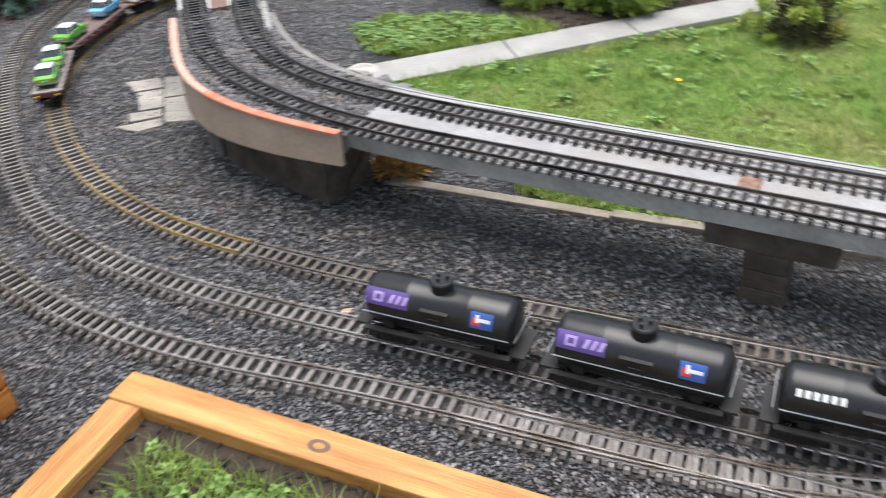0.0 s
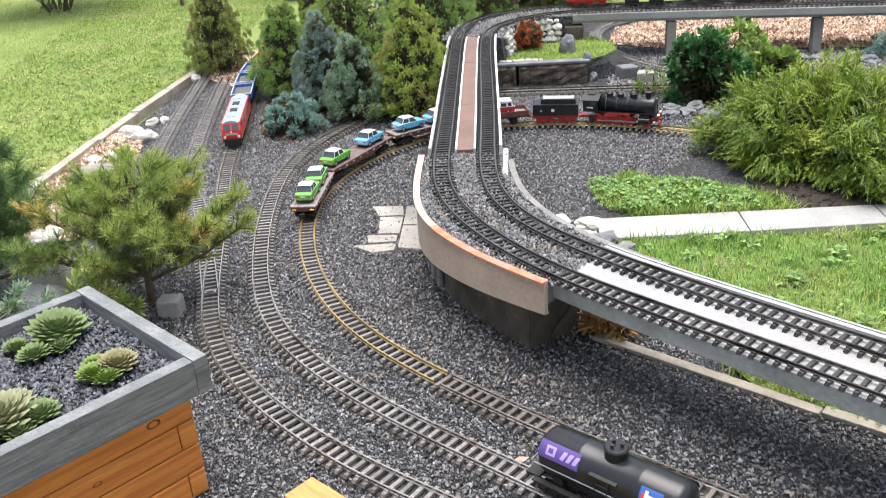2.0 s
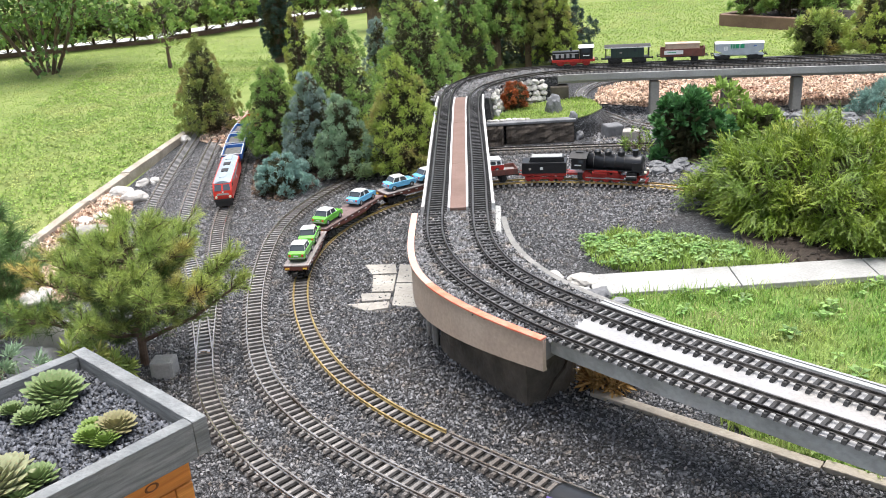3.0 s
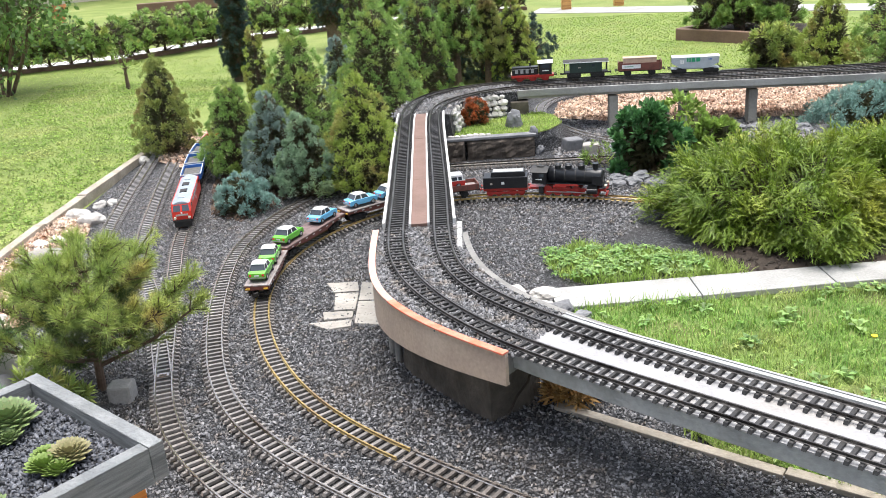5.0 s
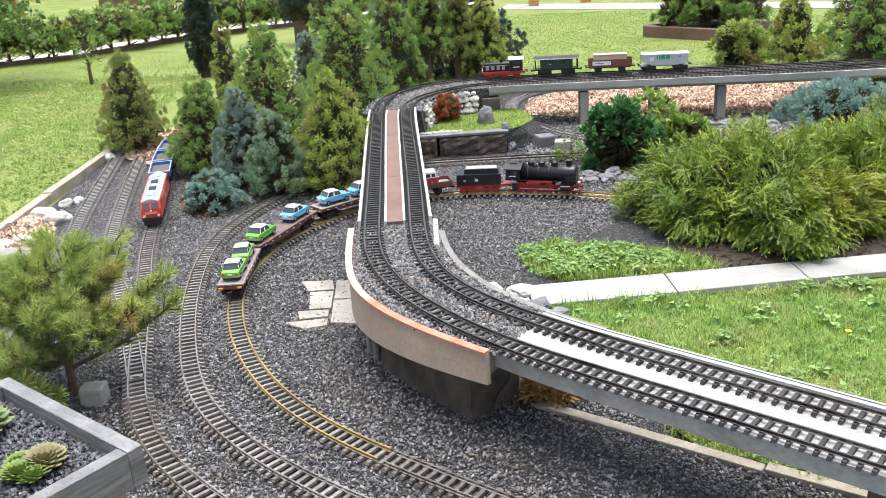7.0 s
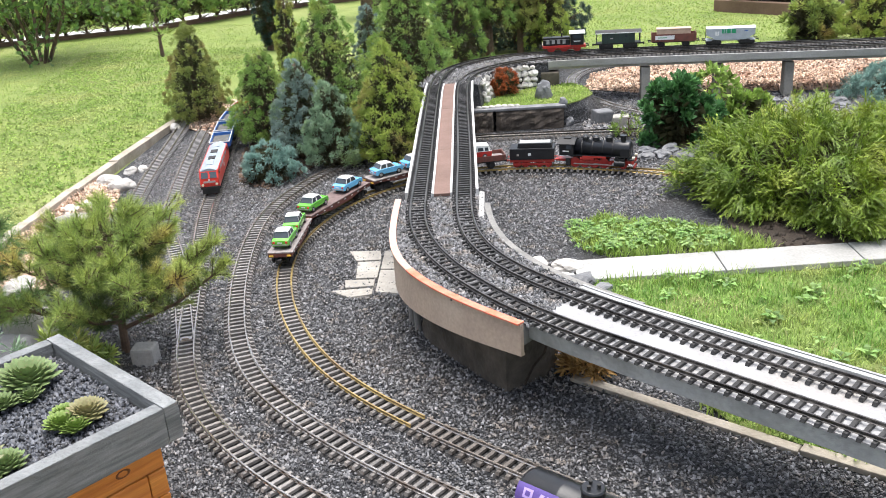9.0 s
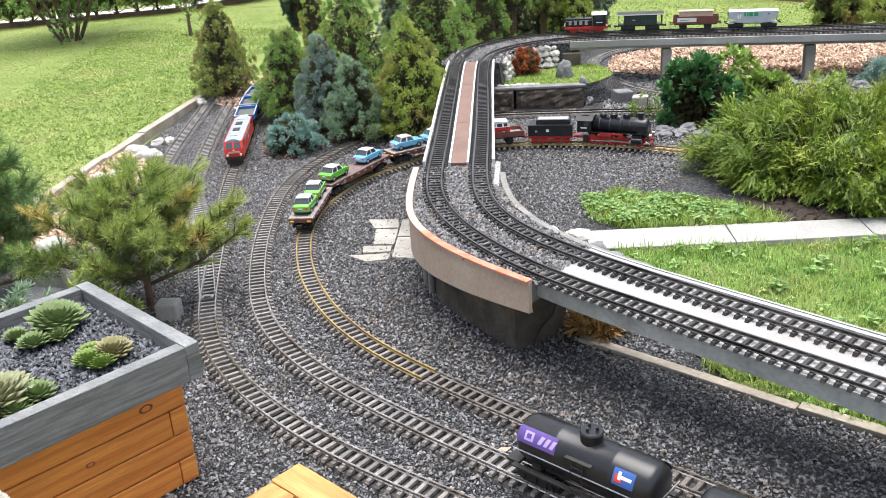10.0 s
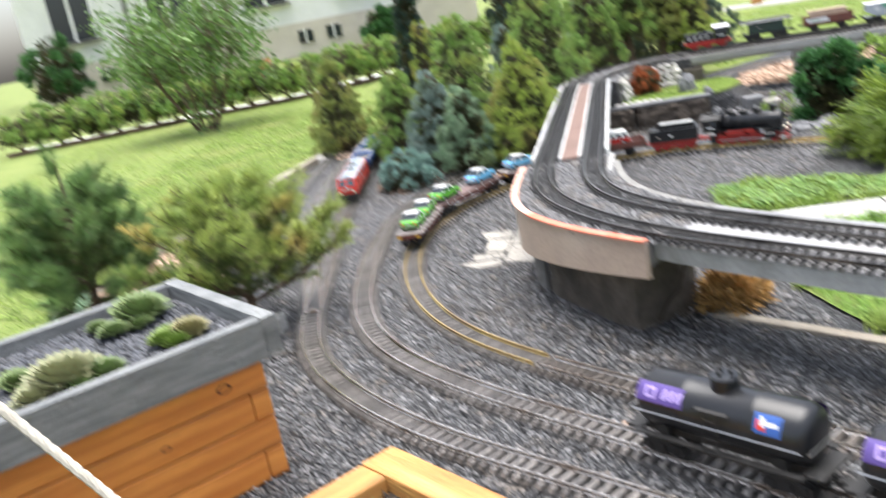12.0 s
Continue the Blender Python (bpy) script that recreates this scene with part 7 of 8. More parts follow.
def diesel():
    t = thing("diesel_locomotive", "bright red diesel locomotive with a pale grey roof", "locomotive")
    L, h = 0.48, 0.24
    prof = [(-h, 0.034), (h, 0.034), (h + 0.004, 0.055), (h + 0.001, 0.072), (h - 0.016, 0.103), (-h + 0.016, 0.103), (-h - 0.001, 0.072), (-h - 0.004, 0.055)]
    part("body", Shape().loft([[(x * k, y, z) for x, z in prof] for y, k in ((-0.040, 0.985), (-0.036, 1), (0.036, 1), (0.040, 0.985))]), DIESELRED, t)
    arc = [(-0.0395 + 0.079 * i / 10, 0.1015 + 0.013 * math.sin(math.pi * i / 10)) for i in range(11)]
    part("roof", Shape().loft([[(x, y * k, 0.1015 + (z - 0.1015) * k) for y, z in arc] for x, k in ((-h + 0.014, 0.85), (-h + 0.03, 1), (h - 0.03, 1), (h - 0.014, 0.85))]), DIESELROOF, t, "pale blue-grey curved roof")
    for x in (-0.15, -0.05, 0.06, 0.15):
        part("roof_hatch", Shape().box(x, 0, 0.1135, 0.05, 0.03, 0.003), SATIN if abs(x) < 0.1 else DIESELROOF, t, bevel=0.0006)
    for e in (-1, 1):
        for s in (-1, 1):
            pts = [(e * (h + 0.0005), s * 0.004, 0.0735), (e * (h + 0.0005), s * 0.033, 0.0735), (e * (h - 0.0125), s * 0.031, 0.097), (e * (h - 0.0125), s * 0.004, 0.097)]
            win = Shape().add(pts + [(x + e * 0.0012, y, z + 0.0006) for x, y, z in pts], [(0, 1, 2, 3), (7, 6, 5, 4), (0, 4, 5, 1), (1, 5, 6, 2), (2, 6, 7, 3), (3, 7, 4, 0)])
            part("windscreen", win, CARGLASS, t)
            part("headlamp", Shape().tube((e * (h + 0.002), s * 0.029, 0.047), (e * (h + 0.007), s * 0.029, 0.047), 0.006, 0.0055, 14), LAMP, t)
        part("nose_stripe", Shape().box(e * (h + 0.0032), 0, 0.0545, 0.002, 0.05, 0.008), MARKGREY, t, "pale number stripe")
        part("nose_emblem", Shape().box(e * (h + 0.0025), 0, 0.064, 0.0015, 0.007, 0.006), MARKWHITE, t)
        part("buffer_beam", Shape().box(e * (h + 0.002), 0, 0.026, 0.006, 0.078, 0.012), SATIN, t, bevel=0.0008)
        part("plough", Shape().box(e * (h - 0.004), 0, 0.006, 0.008, 0.07, 0.02), SATIN, t)
    for s in (-1, 1):
        for x in (-0.19, 0.19):
            part("cab_side_window", Shape().box(x, s * 0.0398, 0.078, 0.026, 0.0012, 0.016), CARGLASS, t)
        for x in (-0.1, -0.03, 0.04, 0.11):
            part("louvre", Shape().box(x, s * 0.0402, 0.083, 0.05, 0.0012, 0.014), DIESELROOF, t)
        part("side_emblem", Shape().box(0.0, s * 0.0402, 0.058, 0.022, 0.0012, 0.014), MARKWHITE, t)
        part("skirt", Shape().box(0, s * 0.036, 0.024, 0.16, 0.005, 0.0105), SATIN, t)
    part("fuel_tank", Shape().box(0, 0, 0.012, 0.14, 0.06, 0.0215), SATIN, t, bevel=0.002)
    for x in (-0.15, 0.15):
        bogie(t, x, SATIN, 0.075)
    buffers(t, h + 0.004, 0.034)
    return t


def hopper(material, label):
    t = thing("hopper_wagon", label, "railway wagon", "hopper wagons")
    L, h = 0.20, 0.10
    top, low = 0.098, 0.046
    rim = [(-h, -0.046), (h, -0.046), (h, 0.046), (-h, 0.046)]
    base = [(-h * 0.55, -0.03), (h * 0.55, -0.03), (h * 0.55, 0.03), (-h * 0.55, 0.03)]
    part("hopper_body", Shape().loft([[(x, y, low) for x, y in base], [(x, y, top - 0.025) for x, y in rim], [(x, y, top) for x, y in rim], [(x * 0.95, y * 0.9, top) for x, y in rim], [(x * 0.95, y * 0.9, top - 0.016) for x, y in rim]]), material, t)
    part("load", Shape().box(0, 0, top - 0.022, L * 0.94, 0.081, 0.0085), HOPPERIN, t, "grey mineral load")
    for s in (-1, 1):
        part("rim", Shape().box(0, s * 0.0465, top - 0.003, L + 0.004, 0.003, 0.005), MARKWHITE, t, "pale worn rim")
        part("rim", Shape().box(s * (h + 0.0005), 0, top - 0.003, 0.003, 0.09, 0.005), MARKWHITE, t, "pale worn rim")
        for k in range(6):
            part("rib", Shape().box(-h + 0.016 + k * 0.0336, s * 0.0472, top - 0.028, 0.004, 0.0025, 0.025), material, t)
        for k in range(4):
            part("end_letter_bar", Shape().box(s * (h + 0.0012), -0.027 + k * 0.018, top - 0.016, 0.001, 0.011, 0.007), MARKWHITE, t)
        part("end_brace", Shape().box(s * (h - 0.012), 0, 0.036, 0.004, 0.06, 0.04), material, t)
        part("platform", Shape().box(s * (h - 0.004), 0, 0.034, 0.03, 0.078, 0.004), SATIN, t)
    part("frame", Shape().box(0, 0, 0.026, L * 0.98, 0.034, 0.0078), SATIN, t)
    for x in (-0.065, 0.065):
        bogie(t, x, SATIN, 0.036)
    buffers(t, h + 0.01, 0.034)
    return t


def shunter():
    t = thing("shunting_locomotive", "small black diesel shunter with a red frame", "locomotive")
    part("frame", Shape().box(0, 0, 0.022, 0.2, 0.07, 0.014), REDP, t, "red painted frame", bevel=0.001)
    part("bonnet", Shape().box(-0.035, 0, 0.036, 0.125, 0.058, 0.045), BLACK, t, bevel=0.003)
    for s in (-1, 1):
        for x in (-0.075, -0.05, -0.025, 0.0):
            part("louvre", Shape().box(x, s * 0.0293, 0.046, 0.014, 0.0012, 0.024), GREYPLANK, t)
        part("handrail", Shape().tube((-0.095, s * 0.033, 0.07), (0.025, s * 0.033, 0.07), 0.001, n=5), SILVER, t)
    cab = part("cab", Shape().box(0.06, 0, 0.036, 0.06, 0.076, 0.066), BLACK, t, bevel=0.001)
    for s in (-1, 1):
        part("cab_window", Shape().box(0.06, s * 0.0384, 0.074, 0.036, 0.0012, 0.018), CARGLASS, cab)
        part("front_window", Shape().box(0.0292, s * 0.024, 0.084, 0.0012, 0.018, 0.014), CARGLASS, cab)
        part("number_bar", Shape().box(0.06, s * 0.0384, 0.055, 0.03, 0.0012, 0.005), MARKWHITE, cab)
    arc = [(-0.041 + 0.082 * i / 10, 0.1015 + 0.012 * math.sin(math.pi * i / 10)) for i in range(11)]
    part("cab_roof", Shape().loft([[(x, y, z) for y, z in arc] + [(x, y, z - 0.003) for y, z in reversed(arc)] for x in (0.025, 0.096)]), CARWHITE, t, "white painted cab roof")
    part("exhaust", Shape().tube((-0.01, 0, 0.08), (-0.01, 0, 0.1), 0.004, n=10), SATIN, t)
    for x in (-0.06, 0.0, 0.06):
        wheelset(t, x, 0.017, None, REDP)
    for s in (-1, 1):
        part("side_rod", Shape().box(0, s * 0.029, 0.014, 0.135, 0.002, 0.005), REDP, t)
        for y in (-0.027, 0.027):
            part("front_lamp", Shape().tube((-0.0975, y, 0.045), (-0.102, y, 0.045), 0.005, n=12), LAMP, t) if s < 0 else None
    buffers(t, 0.1, 0.03)
    return t


def green_van():
    t = thing("covered_van", "dark green covered railway van with a white roof edge", "railway wagon", "short wagons on the viaduct")
    part("body", Shape().box(0, 0, 0.036, 0.15, 0.078, 0.058), VANGREEN, t, bevel=0.001)
    for k in range(9):
        for s in (-1, 1):
            part("plank_groove", Shape().box(-0.066 + k * 0.0165, s * 0.0392, 0.038, 0.001, 0.0006, 0.054), SATIN, t)
    arc = [(-0.045 + 0.09 * i / 10, 0.0945 + 0.011 * math.sin(math.pi * i / 10)) for i in range(11)]
    part("roof", Shape().loft([[(x, y, z) for y, z in arc] + [(x, y, z - 0.003) for y, z in reversed(arc)] for x in (-0.105, 0.105)]), SATIN, t)
    for s in (-1, 1):
        part("roof_edge", Shape().box(0, s * 0.0462, 0.0905, 0.21, 0.002, 0.004), MARKWHITE, t, "white roof edge")
        part("end_post", Shape().box(s * 0.098, 0.035, 0.036, 0.004, 0.004, 0.056), SATIN, t)
        part("end_post", Shape().box(s * 0.098, -0.035, 0.036, 0.004, 0.004, 0.056), SATIN, t)
        part("letter_bar", Shape().box(-0.03, s * 0.0396, 0.06, 0.012, 0.0008, 0.006), MARKGREY, t)
        part("window", Shape().box(0.035, s * 0.0396, 0.068, 0.012, 0.0008, 0.012), CARGLASS, t)
    part("platform", Shape().box(0, 0, 0.028, 0.205, 0.074, 0.0078), SATIN, t)
    for x in (-0.055, 0.055):
        bogie(t, x, SATIN, 0.034)
    couplers(t, 0.102)
    return t


def crate_wagon():
    t = thing("open_wagon", "brown open wagon with a white side sign", "railway wagon", "short wagons on the viaduct")
    part("floor", Shape().box(0, 0, 0.034, 0.2, 0.078, 0.005), OXIDE, t)
    for s in (-1, 1):
        part("side_board", Shape().box(0, s * 0.039, 0.032, 0.2, 0.004, 0.042), OXIDE, t, bevel=0.0006)
        part("end_board", Shape().box(s * 0.098, 0, 0.0392, 0.004, 0.0738, 0.042), OXIDE, t, bevel=0.0006)
        part("side_sign", Shape().box(0.04 * -s * -1, s * 0.0416, 0.044, 0.085, 0.0012, 0.022), MARKWHITE, t, "white side sign")
        part("sign_bar", Shape().box(0.05 * s, s * 0.0424, 0.053, 0.04, 0.0008, 0.004), MARKGREEN, t)
        for k in range(5):
            part("stake", Shape().box(-0.09 + 0.045 * k, s * 0.0415, 0.032, 0.004, 0.0012, 0.042), BROWN, t)
    part("frame", Shape().box(0, 0, 0.024, 0.19, 0.036, 0.0098), SATIN, t)
    for x in (-0.055, 0.055):
        wheelset(t, x, 0.0155)
        for s in (-1, 1):
            part("axle_box", Shape().box(x, s * 0.031, 0.010, 0.016, 0.006, 0.022), SATIN, t)
    buffers(t, 0.1, 0.033)
    return t


def grey_hopper():
    t = thing("covered_hopper_wagon", "pale grey covered hopper wagon with green panels", "railway wagon", "short wagons on the viaduct")
    prof = [(-0.105, 0.058), (-0.06, 0.030), (0.06, 0.030), (0.105, 0.058), (0.105, 0.092), (-0.105, 0.092)]
    part("body", Shape().loft([[(x, y, z) for x, z in prof] for y in (-0.038, 0.038)]), PALEGREY, t)
    arc = [(-0.0395 + 0.079 * i / 8, 0.092 + 0.008 * math.sin(math.pi * i / 8)) for i in range(9)]
    part("roof", Shape().loft([[(x, y, z) for y, z in arc] for x in (-0.107, 0.107)]), CARWHITE, t, "white curved roof")
    for s in (-1, 1):
        for k in range(3):
            part("green_panel", Shape().box(-0.03 + 0.021 * k, s * 0.0386, 0.066, 0.018, 0.0012, 0.022), MARKGREEN, t, "green painted panel")
        part("emblem", Shape().box(-0.06, s * 0.0386, 0.055, 0.016, 0.0012, 0.022), MARKWHITE, t)
        part("letter_bar", Shape().box(0.065, s * 0.0386, 0.074, 0.016, 0.0012, 0.006), MARKBLUE, t)
        for k in range(7):
            part("rib", Shape().box(-0.09 + 0.03 * k, s * 0.039, 0.06, 0.003, 0.002, 0.031), PALEGREY, t)
        part("ladder", Shape().box(s * 0.1055, 0.02, 0.034, 0.002, 0.018, 0.055), SATIN, t)
        part("end_platform", Shape().box(s * 0.095, 0, 0.026, 0.025, 0.074, 0.004), PALEGREY, t)
    part("frame", Shape().box(0, 0, 0.022, 0.2, 0.034, 0.0078), PALEGREY, t)
    for x in (-0.072, 0.072):
        bogie(t, x, SATIN, 0.036)
    buffers(t, 0.107, 0.03)
    return t


# passenger-car train on the brass-railed track
Z0 = 0.003
s = near_s(INNER, -0.47, 2.6) + 0.29
blue = saloon_car(CARBLUE, "light blue model saloon car with a white roof")
green = saloon_car(CARGREEN, "bright green model saloon car with a white roof")
flats = ((0.33, DECKWOOD, ((-0.075, "g"), (0.075, "g")), "flat wagon carrying two green model cars"), (0.42, DECKBROWN, ((-0.13, "g"), (0.11, "b")), "long brown flat wagon carrying a green and a blue car"), (0.33, DECKWOOD, ((-0.075, "b"), (0.075, "b")), "flat wagon carrying two blue model cars"))
used = {"b": False, "g": False}
for length, deck, cars, lab in flats:
    s += length / 2
    w = set_on(flatcar(length, deck, lab), INNER, s, Z0)
    for dx, kind in cars:
        m = w.matrix_basis @ pose(dx, 0, 0.0535, 0, 0, 3 * math.sin(dx * 90))
        src = blue if kind == "b" else green
        if used[kind]:
            copy_thing(src, m)
        else:
            src.matrix_basis, used[kind] = m, True
    s += length / 2 + 0.03
s += 0.135
w = set_on(lowside(0.27), INNER, s, Z0)
van_car().matrix_basis = w.matrix_basis @ pose(0, 0, 0.0485)
s += 0.135 + 0.028 + 0.095
set_on(tender(), INNER, s, Z0)
s += 0.095 + 0.02 + 0.158
set_on(steam_engine(), INNER, s, Z0)

# goods train on the steel-railed track
s = near_s(MIDDLE, 0.82, 1.03) - 0.09
tank = tank_car("glossy black tank wagon with a red and white emblem", "emblem")
set_on(tank, MIDDLE, s, Z0, True)
tank2 = set_on(tank_car("black tank wagon with violet and blue signs", "sign"), MIDDLE, s + 0.365, Z0, True)
tank1 = copy_thing(tank2, tank2.matrix_basis)
set_on(tank1, MIDDLE, s + 0.73, Z0, True)
s -= 0.165 + 0.035 + 0.1625
set_on(boxcar("red box wagon with white lettering and grey roof", True), MIDDLE, s, Z0, True)
s -= 0.1625 + 0.035 + 0.1625
set_on(boxcar("dark red-brown box wagon with blue markings", False), MIDDLE, s, Z0, True)
s -= 0.1625 + 0.03 + 0.135
w = set_on(log_wagon(), MIDDLE, s, Z0, True)
log_load().matrix_basis = w.matrix_basis

# diesel train on the outer line
s = near_s(OUTER, -1.0, 3.72) + 0.24
set_on(diesel(), OUTER, s, Z0, True)
s += 0.24 + 0.03 + 0.11
hop = hopper(HOPPERBLUE, "blue hopper wagon with a grey load")
set_on(hop, OUTER, s, Z0, True)
for k in range(2):
    s += 0.24
    set_on(copy_thing(hop, Matrix()), OUTER, s, Z0, True)
s += 0.24
set_on(hopper(DIESELRED, "red hopper wagon with a grey load"), OUTER, s, Z0, True)

# short train on the viaduct, built a fifth longer than its width would ask
LONG = Matrix.Diagonal((1.22, 1, 1, 1))
s = near_s(HIGHA, 0.66, 5.36)
for k, stock in enumerate((shunter(), green_van(), crate_wagon(), grey_hopper())):
    set_on(stock, HIGHA, s + 0.305 * k, HIGH - 0.006)
    stock.matrix_basis = stock.matrix_basis @ LONG
    if k == 2:
        crate = thing("crate", "pale brown crate standing in the open wagon", "crate")
        part("box", Shape().box(0, 0, 0.0392, 0.15, 0.064, 0.058), CRATE, crate, bevel=0.001)
        part("lid", Shape().box(0, 0, 0.0974, 0.156, 0.068, 0.005), CRATE, crate, bevel=0.0008)
        crate.matrix_basis = stock.matrix_basis


# ---- far garden ----
def hedge_plant(x, y, h, seed):
    return conifer("hedge_spruce", "young bright green spruce in the hedge row", x, y, h, h * 1.45, FERNY, seed, 2000, 0.034, "egg", category="spruce", group="hedge of young spruces", low=0.26)


HEDGE = [(-6.4, 8.6), (-4.07, 9.48), (-3.44, 9.68), (-2.91, 10.2), (-2.4, 10.75), (-1.6, 11.3), (-0.4, 11.8), (0.6, 12.1), (1.3, 12.25)]
hq = np.array(HEDGE)
strip = thing("gravel_walk", "white gravel walk behind the hedge", "path", kind="structure")
part("surface", sweep(offset_line(smooth_line(HEDGE, 0.1, 0), 0.35), [(-0.3, 0.0), (0.3, 0.0), (0.3, 0.006), (-0.3, 0.006)], -0.012), mat("white_gravel", (0.66, 0.65, 0.64), (0.8, 0.79, 0.78), 60, 0.85, bump=0.5, fine=160), strip)
part("surface", Shape().prism([(1.3, 11.7), (3.5, 10.3), (7.0, 8.0), (7.2, 8.6), (3.6, 11.0), (1.5, 12.3)], -0.012, -0.006), PATHM, strip)
edging("hedge_edging", HEDGE, 0.09, -0.03, 0.03, BROWNTIMBER, "dark timber edging along the hedge", 0.9)
n = int(length_of(hq) / 0.21)
first = None
for k in range(n):
    x, y, a = along(hq, (k + 0.5) * 0.21)
    hh = 0.37 + 0.08 * math.sin(k * 2.7) + 0.05 * math.sin(k * 1.3)
    if k < 6:
        if first is None:
            hedge_src = []
            first = True
        hedge_src.append(hedge_plant(x - 0.05 * math.sin(a), y + 0.05 * math.cos(a) + 0.06, hh, 300 + k))
    else:
        copy_thing(hedge_src[k % 6], pose(x, y + 0.08, 0, 0, 0, k * 77))

tree = thing("garden_tree", "many-stemmed broadleaf tree at the lawn edge", "tree")
tree.matrix_basis = pose(-3.72, 8.0, 0)
g = np.random.default_rng(91)
wood, tips = Shape(), []
for k in range(9):
    a = k * 0.7 + g.uniform(-0.2, 0.2)
    p0 = Vector((0.08 * math.cos(a), 0.08 * math.sin(a), -0.02))
    p1 = Vector((0.32 * math.cos(a), 0.32 * math.sin(a), 0.42))
    p2 = Vector((0.5 * math.cos(a), 0.5 * math.sin(a), 0.95 + 0.15 * math.sin(k)))
    wood.tube(p0, p1, 0.016, 0.012, 8).tube(p1, p2, 0.012, 0.005, 7)
    for _ in range(26):
        b = p1.lerp(p2, g.uniform(0.1, 1.0))
        e = b + Vector(g.normal(0, 0.2, 3)) + Vector((0, 0, 0.12))
        wood.tube(b, e, 0.004, 0.0015, 4, caps=False)
        tips.append(tuple(e))
part("trunk", wood, BARK, tree)
tips = np.array(tips)
n = len(tips) * 26
b = np.repeat(tips, 26, 0) + g.normal(0, 0.07, (n, 3))
d = g.normal(0, 1, (n, 3)) + np.array([0, 0, -0.3])
d /= np.linalg.norm(d, axis=1)[:, None]
sd = np.cross(d, g.normal(0, 1, (n, 3)))
sd /= np.linalg.norm(sd, axis=1)[:, None]
ln = 0.055 * g.uniform(0.6, 1.3, (n, 1))
v = np.stack([b, b + d * ln * 0.5 + sd * ln * 0.3, b + d * ln, b + d * ln * 0.5 - sd * ln * 0.3], 1).reshape(-1, 3)
part("crown", cloud("crown", leaf_mat("tree_leaves", (0.10, 0.20, 0.05), (0.18, 0.28, 0.08), None, 1.0), v, np.arange(4 * n).reshape(-1, 4)), None, tree)
conifer("sapling", "thin young sapling on the lawn", -2.58, 7.9, 0.42, 0.15, LIGHTSHRUB, 95, 110, 0.045, "egg", category="sapling", group="", low=0.3)

bed = thing("timber_planting_bed", "dark timber edged planting bed on the far lawn", "raised bed")
for (x0, y0), (x1, y1) in (((2.32, 8.47), (2.98, 7.72)), ((2.32, 8.47), (3.0, 9.0))):
    ln = math.hypot(x1 - x0, y1 - y0)
    ob = part("timber", Shape().box(0, 0, -0.02, ln, 0.07, 0.11), BROWNTIMBER, bed, bevel=0.006)
    ob.matrix_basis = pose((x0 + x1) / 2, (y0 + y1) / 2, 0, 0, 0, math.degrees(math.atan2(y1 - y0, x1 - x0)))
part("soil", Shape().prism([(2.4, 8.47), (3.0, 7.8), (3.7, 8.3), (3.05, 8.95)], -0.02, 0.05), SOIL, bed)
for k, (x, y) in enumerate(((2.62, 8.45), (2.85, 8.3), (2.9, 8.6), (3.1, 8.15), (3.2, 8.5))):
    conifer("bed_spruce", "young dark green spruce in the timber bed", x, y, 0.5, 0.42, FERNY, 400 + k, 2400, 0.038, "egg", category="spruce", group="spruces in the timber bed", low=0.15).matrix_basis = pose(x, y, 0.04)
bench = thing("timber_beam", "long weathered timber beam lying on the far lawn", "timber")
ob = part("beam", Shape().box(0, 0, 0, 1.9, 0.22, 0.16), BROWNTIMBER, bench, bevel=0.01)
ob.matrix_basis = pose(-4.2, 16.6, 0.0, 0, 0, 6)
for x in (-5.0, -3.4):
    part("support", Shape().box(x, 16.62, -0.012, 0.2, 0.2, 0.02), CONC, bench)
for x, y in ((1.78, 11.9), (2.46, 11.95)):
    solid("wooden_post", Shape().box(x, y, -0.02, 0.12, 0.12, 0.8), YELLOWWOOD, "honey stained square wooden post", "post", "path posts", bevel=0.01)
cone = thing("terracotta_pot", "terracotta pot on the far lawn", "plant pot")
part("pot", Shape().tube((0, 0, -0.012), (0, 0, 0.24), 0.09, 0.14, 20).tube((0, 0, 0.24), (0, 0, 0.29), 0.155, 0.155, 20), mat("terracotta", (0.55, 0.22, 0.10), (0.46, 0.18, 0.09), 12, 0.8, bump=0.3), cone)
cone.matrix_basis = pose(-6.25, 15.7, 0)
part("soil", Shape().tube((0, 0, 0.28), (0, 0, 0.292), 0.14, n=20), SOIL, cone)

# ---- house beyond the lawn ----
house = thing("house", "white rendered house with a beige plinth", "house")
house.matrix_basis = pose(-8.6, 21.3, 0, 0, 0, 16)
HL, HD = 11.0, 7.0
part("plinth", Shape().box(0, HD / 2, -0.02, HL, HD, 0.82), PLINTH, house, "beige plinth")
part("wall", Shape().box(0, HD / 2, 0.8, HL - 0.06, HD - 0.06, 4.4), WHITEWALL, house)
roof = Shape().add([(-HL / 2 - 0.4, -0.5, 5.1), (HL / 2 + 0.4, -0.5, 5.1), (HL / 2 + 0.4, HD / 2, 8.0), (-HL / 2 - 0.4, HD / 2, 8.0), (HL / 2 + 0.4, HD + 0.5, 5.1), (-HL / 2 - 0.4, HD + 0.5, 5.1)], [(0, 1, 2, 3), (3, 2, 4, 5), (0, 3, 5), (1, 4, 2), (0, 5, 4, 1)])
part("roof", roof, mat("roof_tiles", (0.25, 0.10, 0.07), (0.3, 0.13, 0.09), 8, 0.8), house)
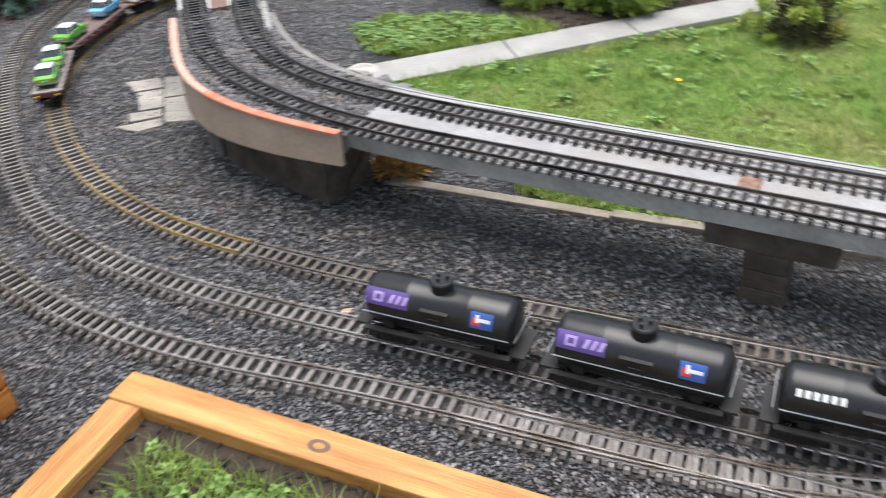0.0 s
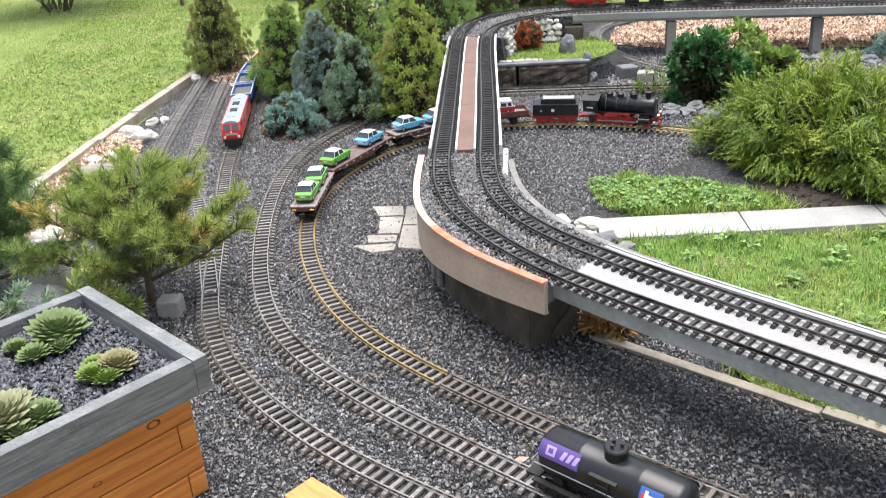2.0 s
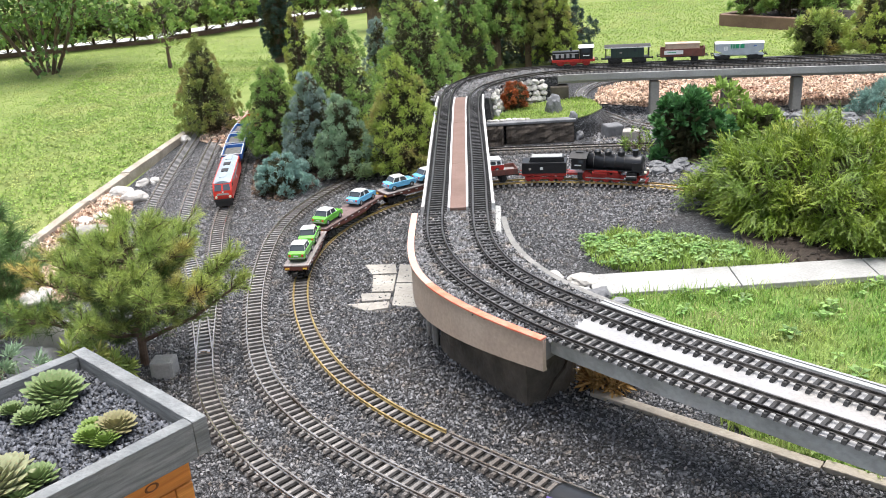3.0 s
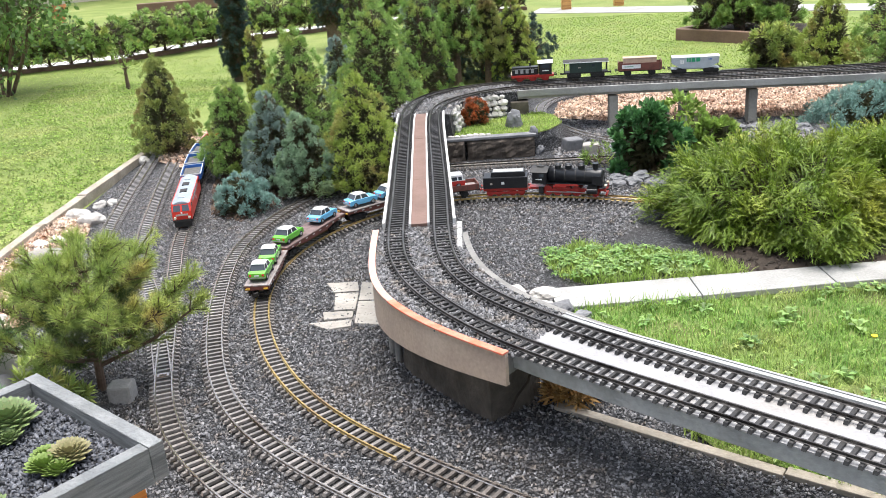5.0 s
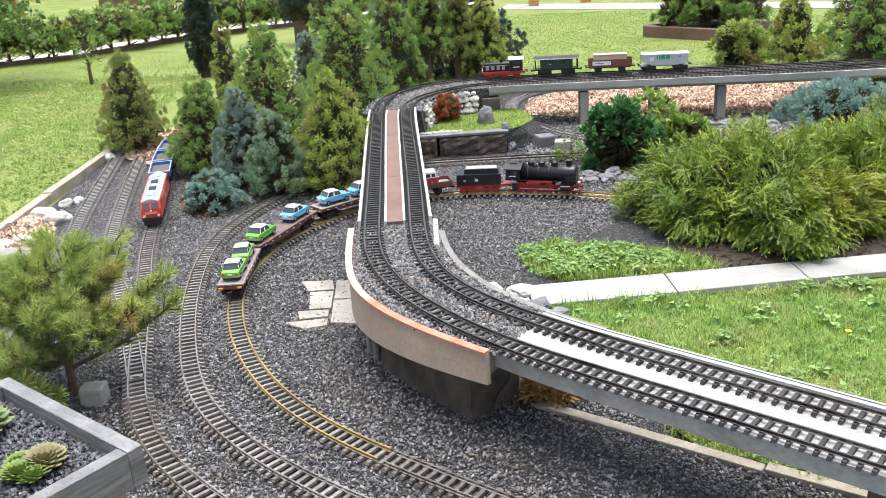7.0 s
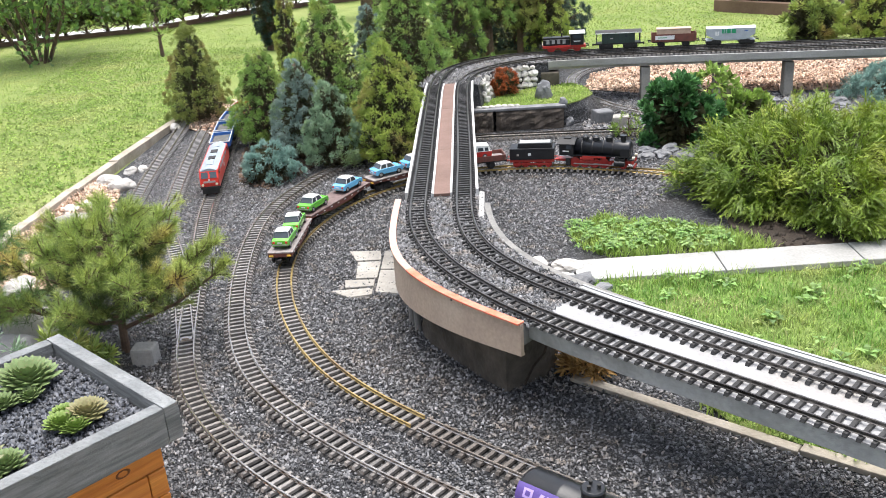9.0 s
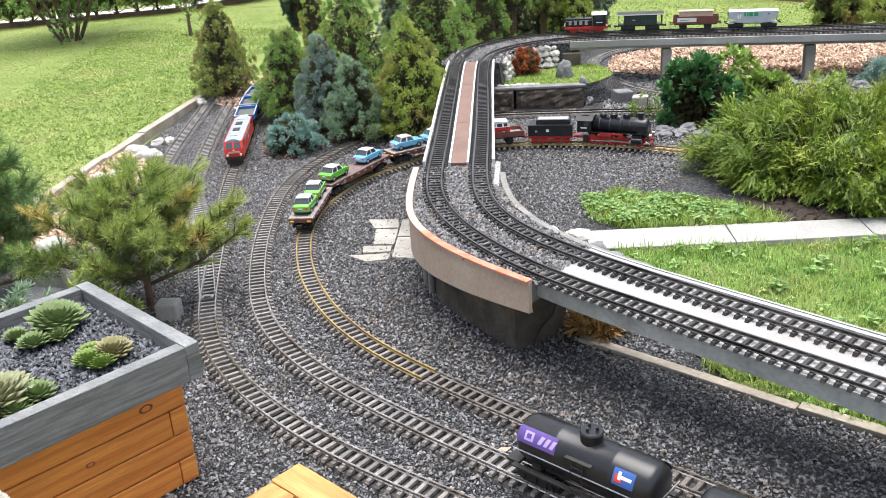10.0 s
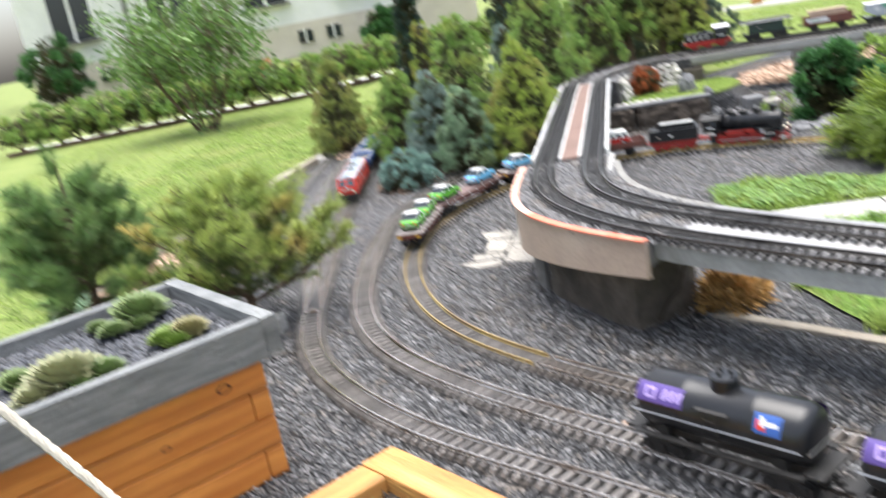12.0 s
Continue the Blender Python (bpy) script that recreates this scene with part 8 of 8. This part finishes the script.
for x in (-4.2, -1.9, 0.4, 2.7, 4.6):
    win = part("window", Shape().box(x, 0.02, 1.35, 1.0, 0.10, 1.3), DARKGLASS, house)
    for dx in (-0.52, 0.0, 0.52):
        part("frame_bar", Shape().box(x + dx, 0.0, 1.3, 0.07, 0.1, 1.4), WHITEWALL, win)
    part("sill", Shape().box(x, -0.06, 1.28, 1.2, 0.16, 0.05), CONC, win)
for x in (-4.4, -3.7, 1.2, 1.9):
    win = part("cellar_window", Shape().box(x, -0.01, 0.3, 0.36, 0.06, 0.3), DARKGLASS, house)
    part("frame_bar", Shape().box(x, -0.025, 0.28, 0.04, 0.06, 0.34), WHITEWALL, win)
part("downpipe", Shape().tube((-2.9, -0.04, 0.0), (-2.9, -0.04, 5.1), 0.05, n=10), CONC, house)
for k, (x, y, h, w) in enumerate(((-12.4, 18.6, 1.6, 1.2), (-10.6, 20.0, 0.9, 0.9), (-5.4, 21.4, 0.7, 0.9))):
    conifer("house_shrub", "dark green shrub in front of the house", x, y, h, w, LAUREL, 500 + k, 2500, 0.12, "egg", category="shrub", group="shrubs by the house")
for k in range(6):
    a = radians(20 + 5.6 * k)
    conifer("boundary_tree", "green boundary tree at the garden's end", 26 * math.cos(a), 6 + 24 * math.sin(a), 4.5 + 1.2 * math.sin(k * 2.3), 4.0, FERNY, 600 + k, 1400, 0.5, "egg", category="tree", group="boundary trees")

# ---- rope beside the path of the viewer ----
rope = Shape()
A0, B0 = Vector((-0.68, 0.912, 0.748)), Vector((-0.005, 0.876, 0.0))
for strand in range(3):
    prev = None
    for k in range(150):
        u = k / 149
        a = u * 150 + strand * 2.094
        c = A0.lerp(B0, u) + Vector((0.0028 * math.cos(a) * 0.45, 0.0028 * math.cos(a) * 0.9, 0.0028 * math.sin(a)))
        if prev:
            rope.tube(prev, c, 0.0036, n=6, caps=False)
        prev = c
solid("rope", rope, ROPE, "twisted white rope strung beside the planter", "rope")
post = thing("rope_post", "dark brown wooden post carrying the rope", "post")
part("shaft", Shape().tube((0, 0, -0.02), (0, 0, 0.76), 0.03, 0.028, 16), BROWNTIMBER, post)
part("cap", Shape().tube((0, 0, 0.76), (0, 0, 0.785), 0.028, 0.015, 16), BROWNTIMBER, post)
post.matrix_basis = pose(-0.712, 0.914, 0)
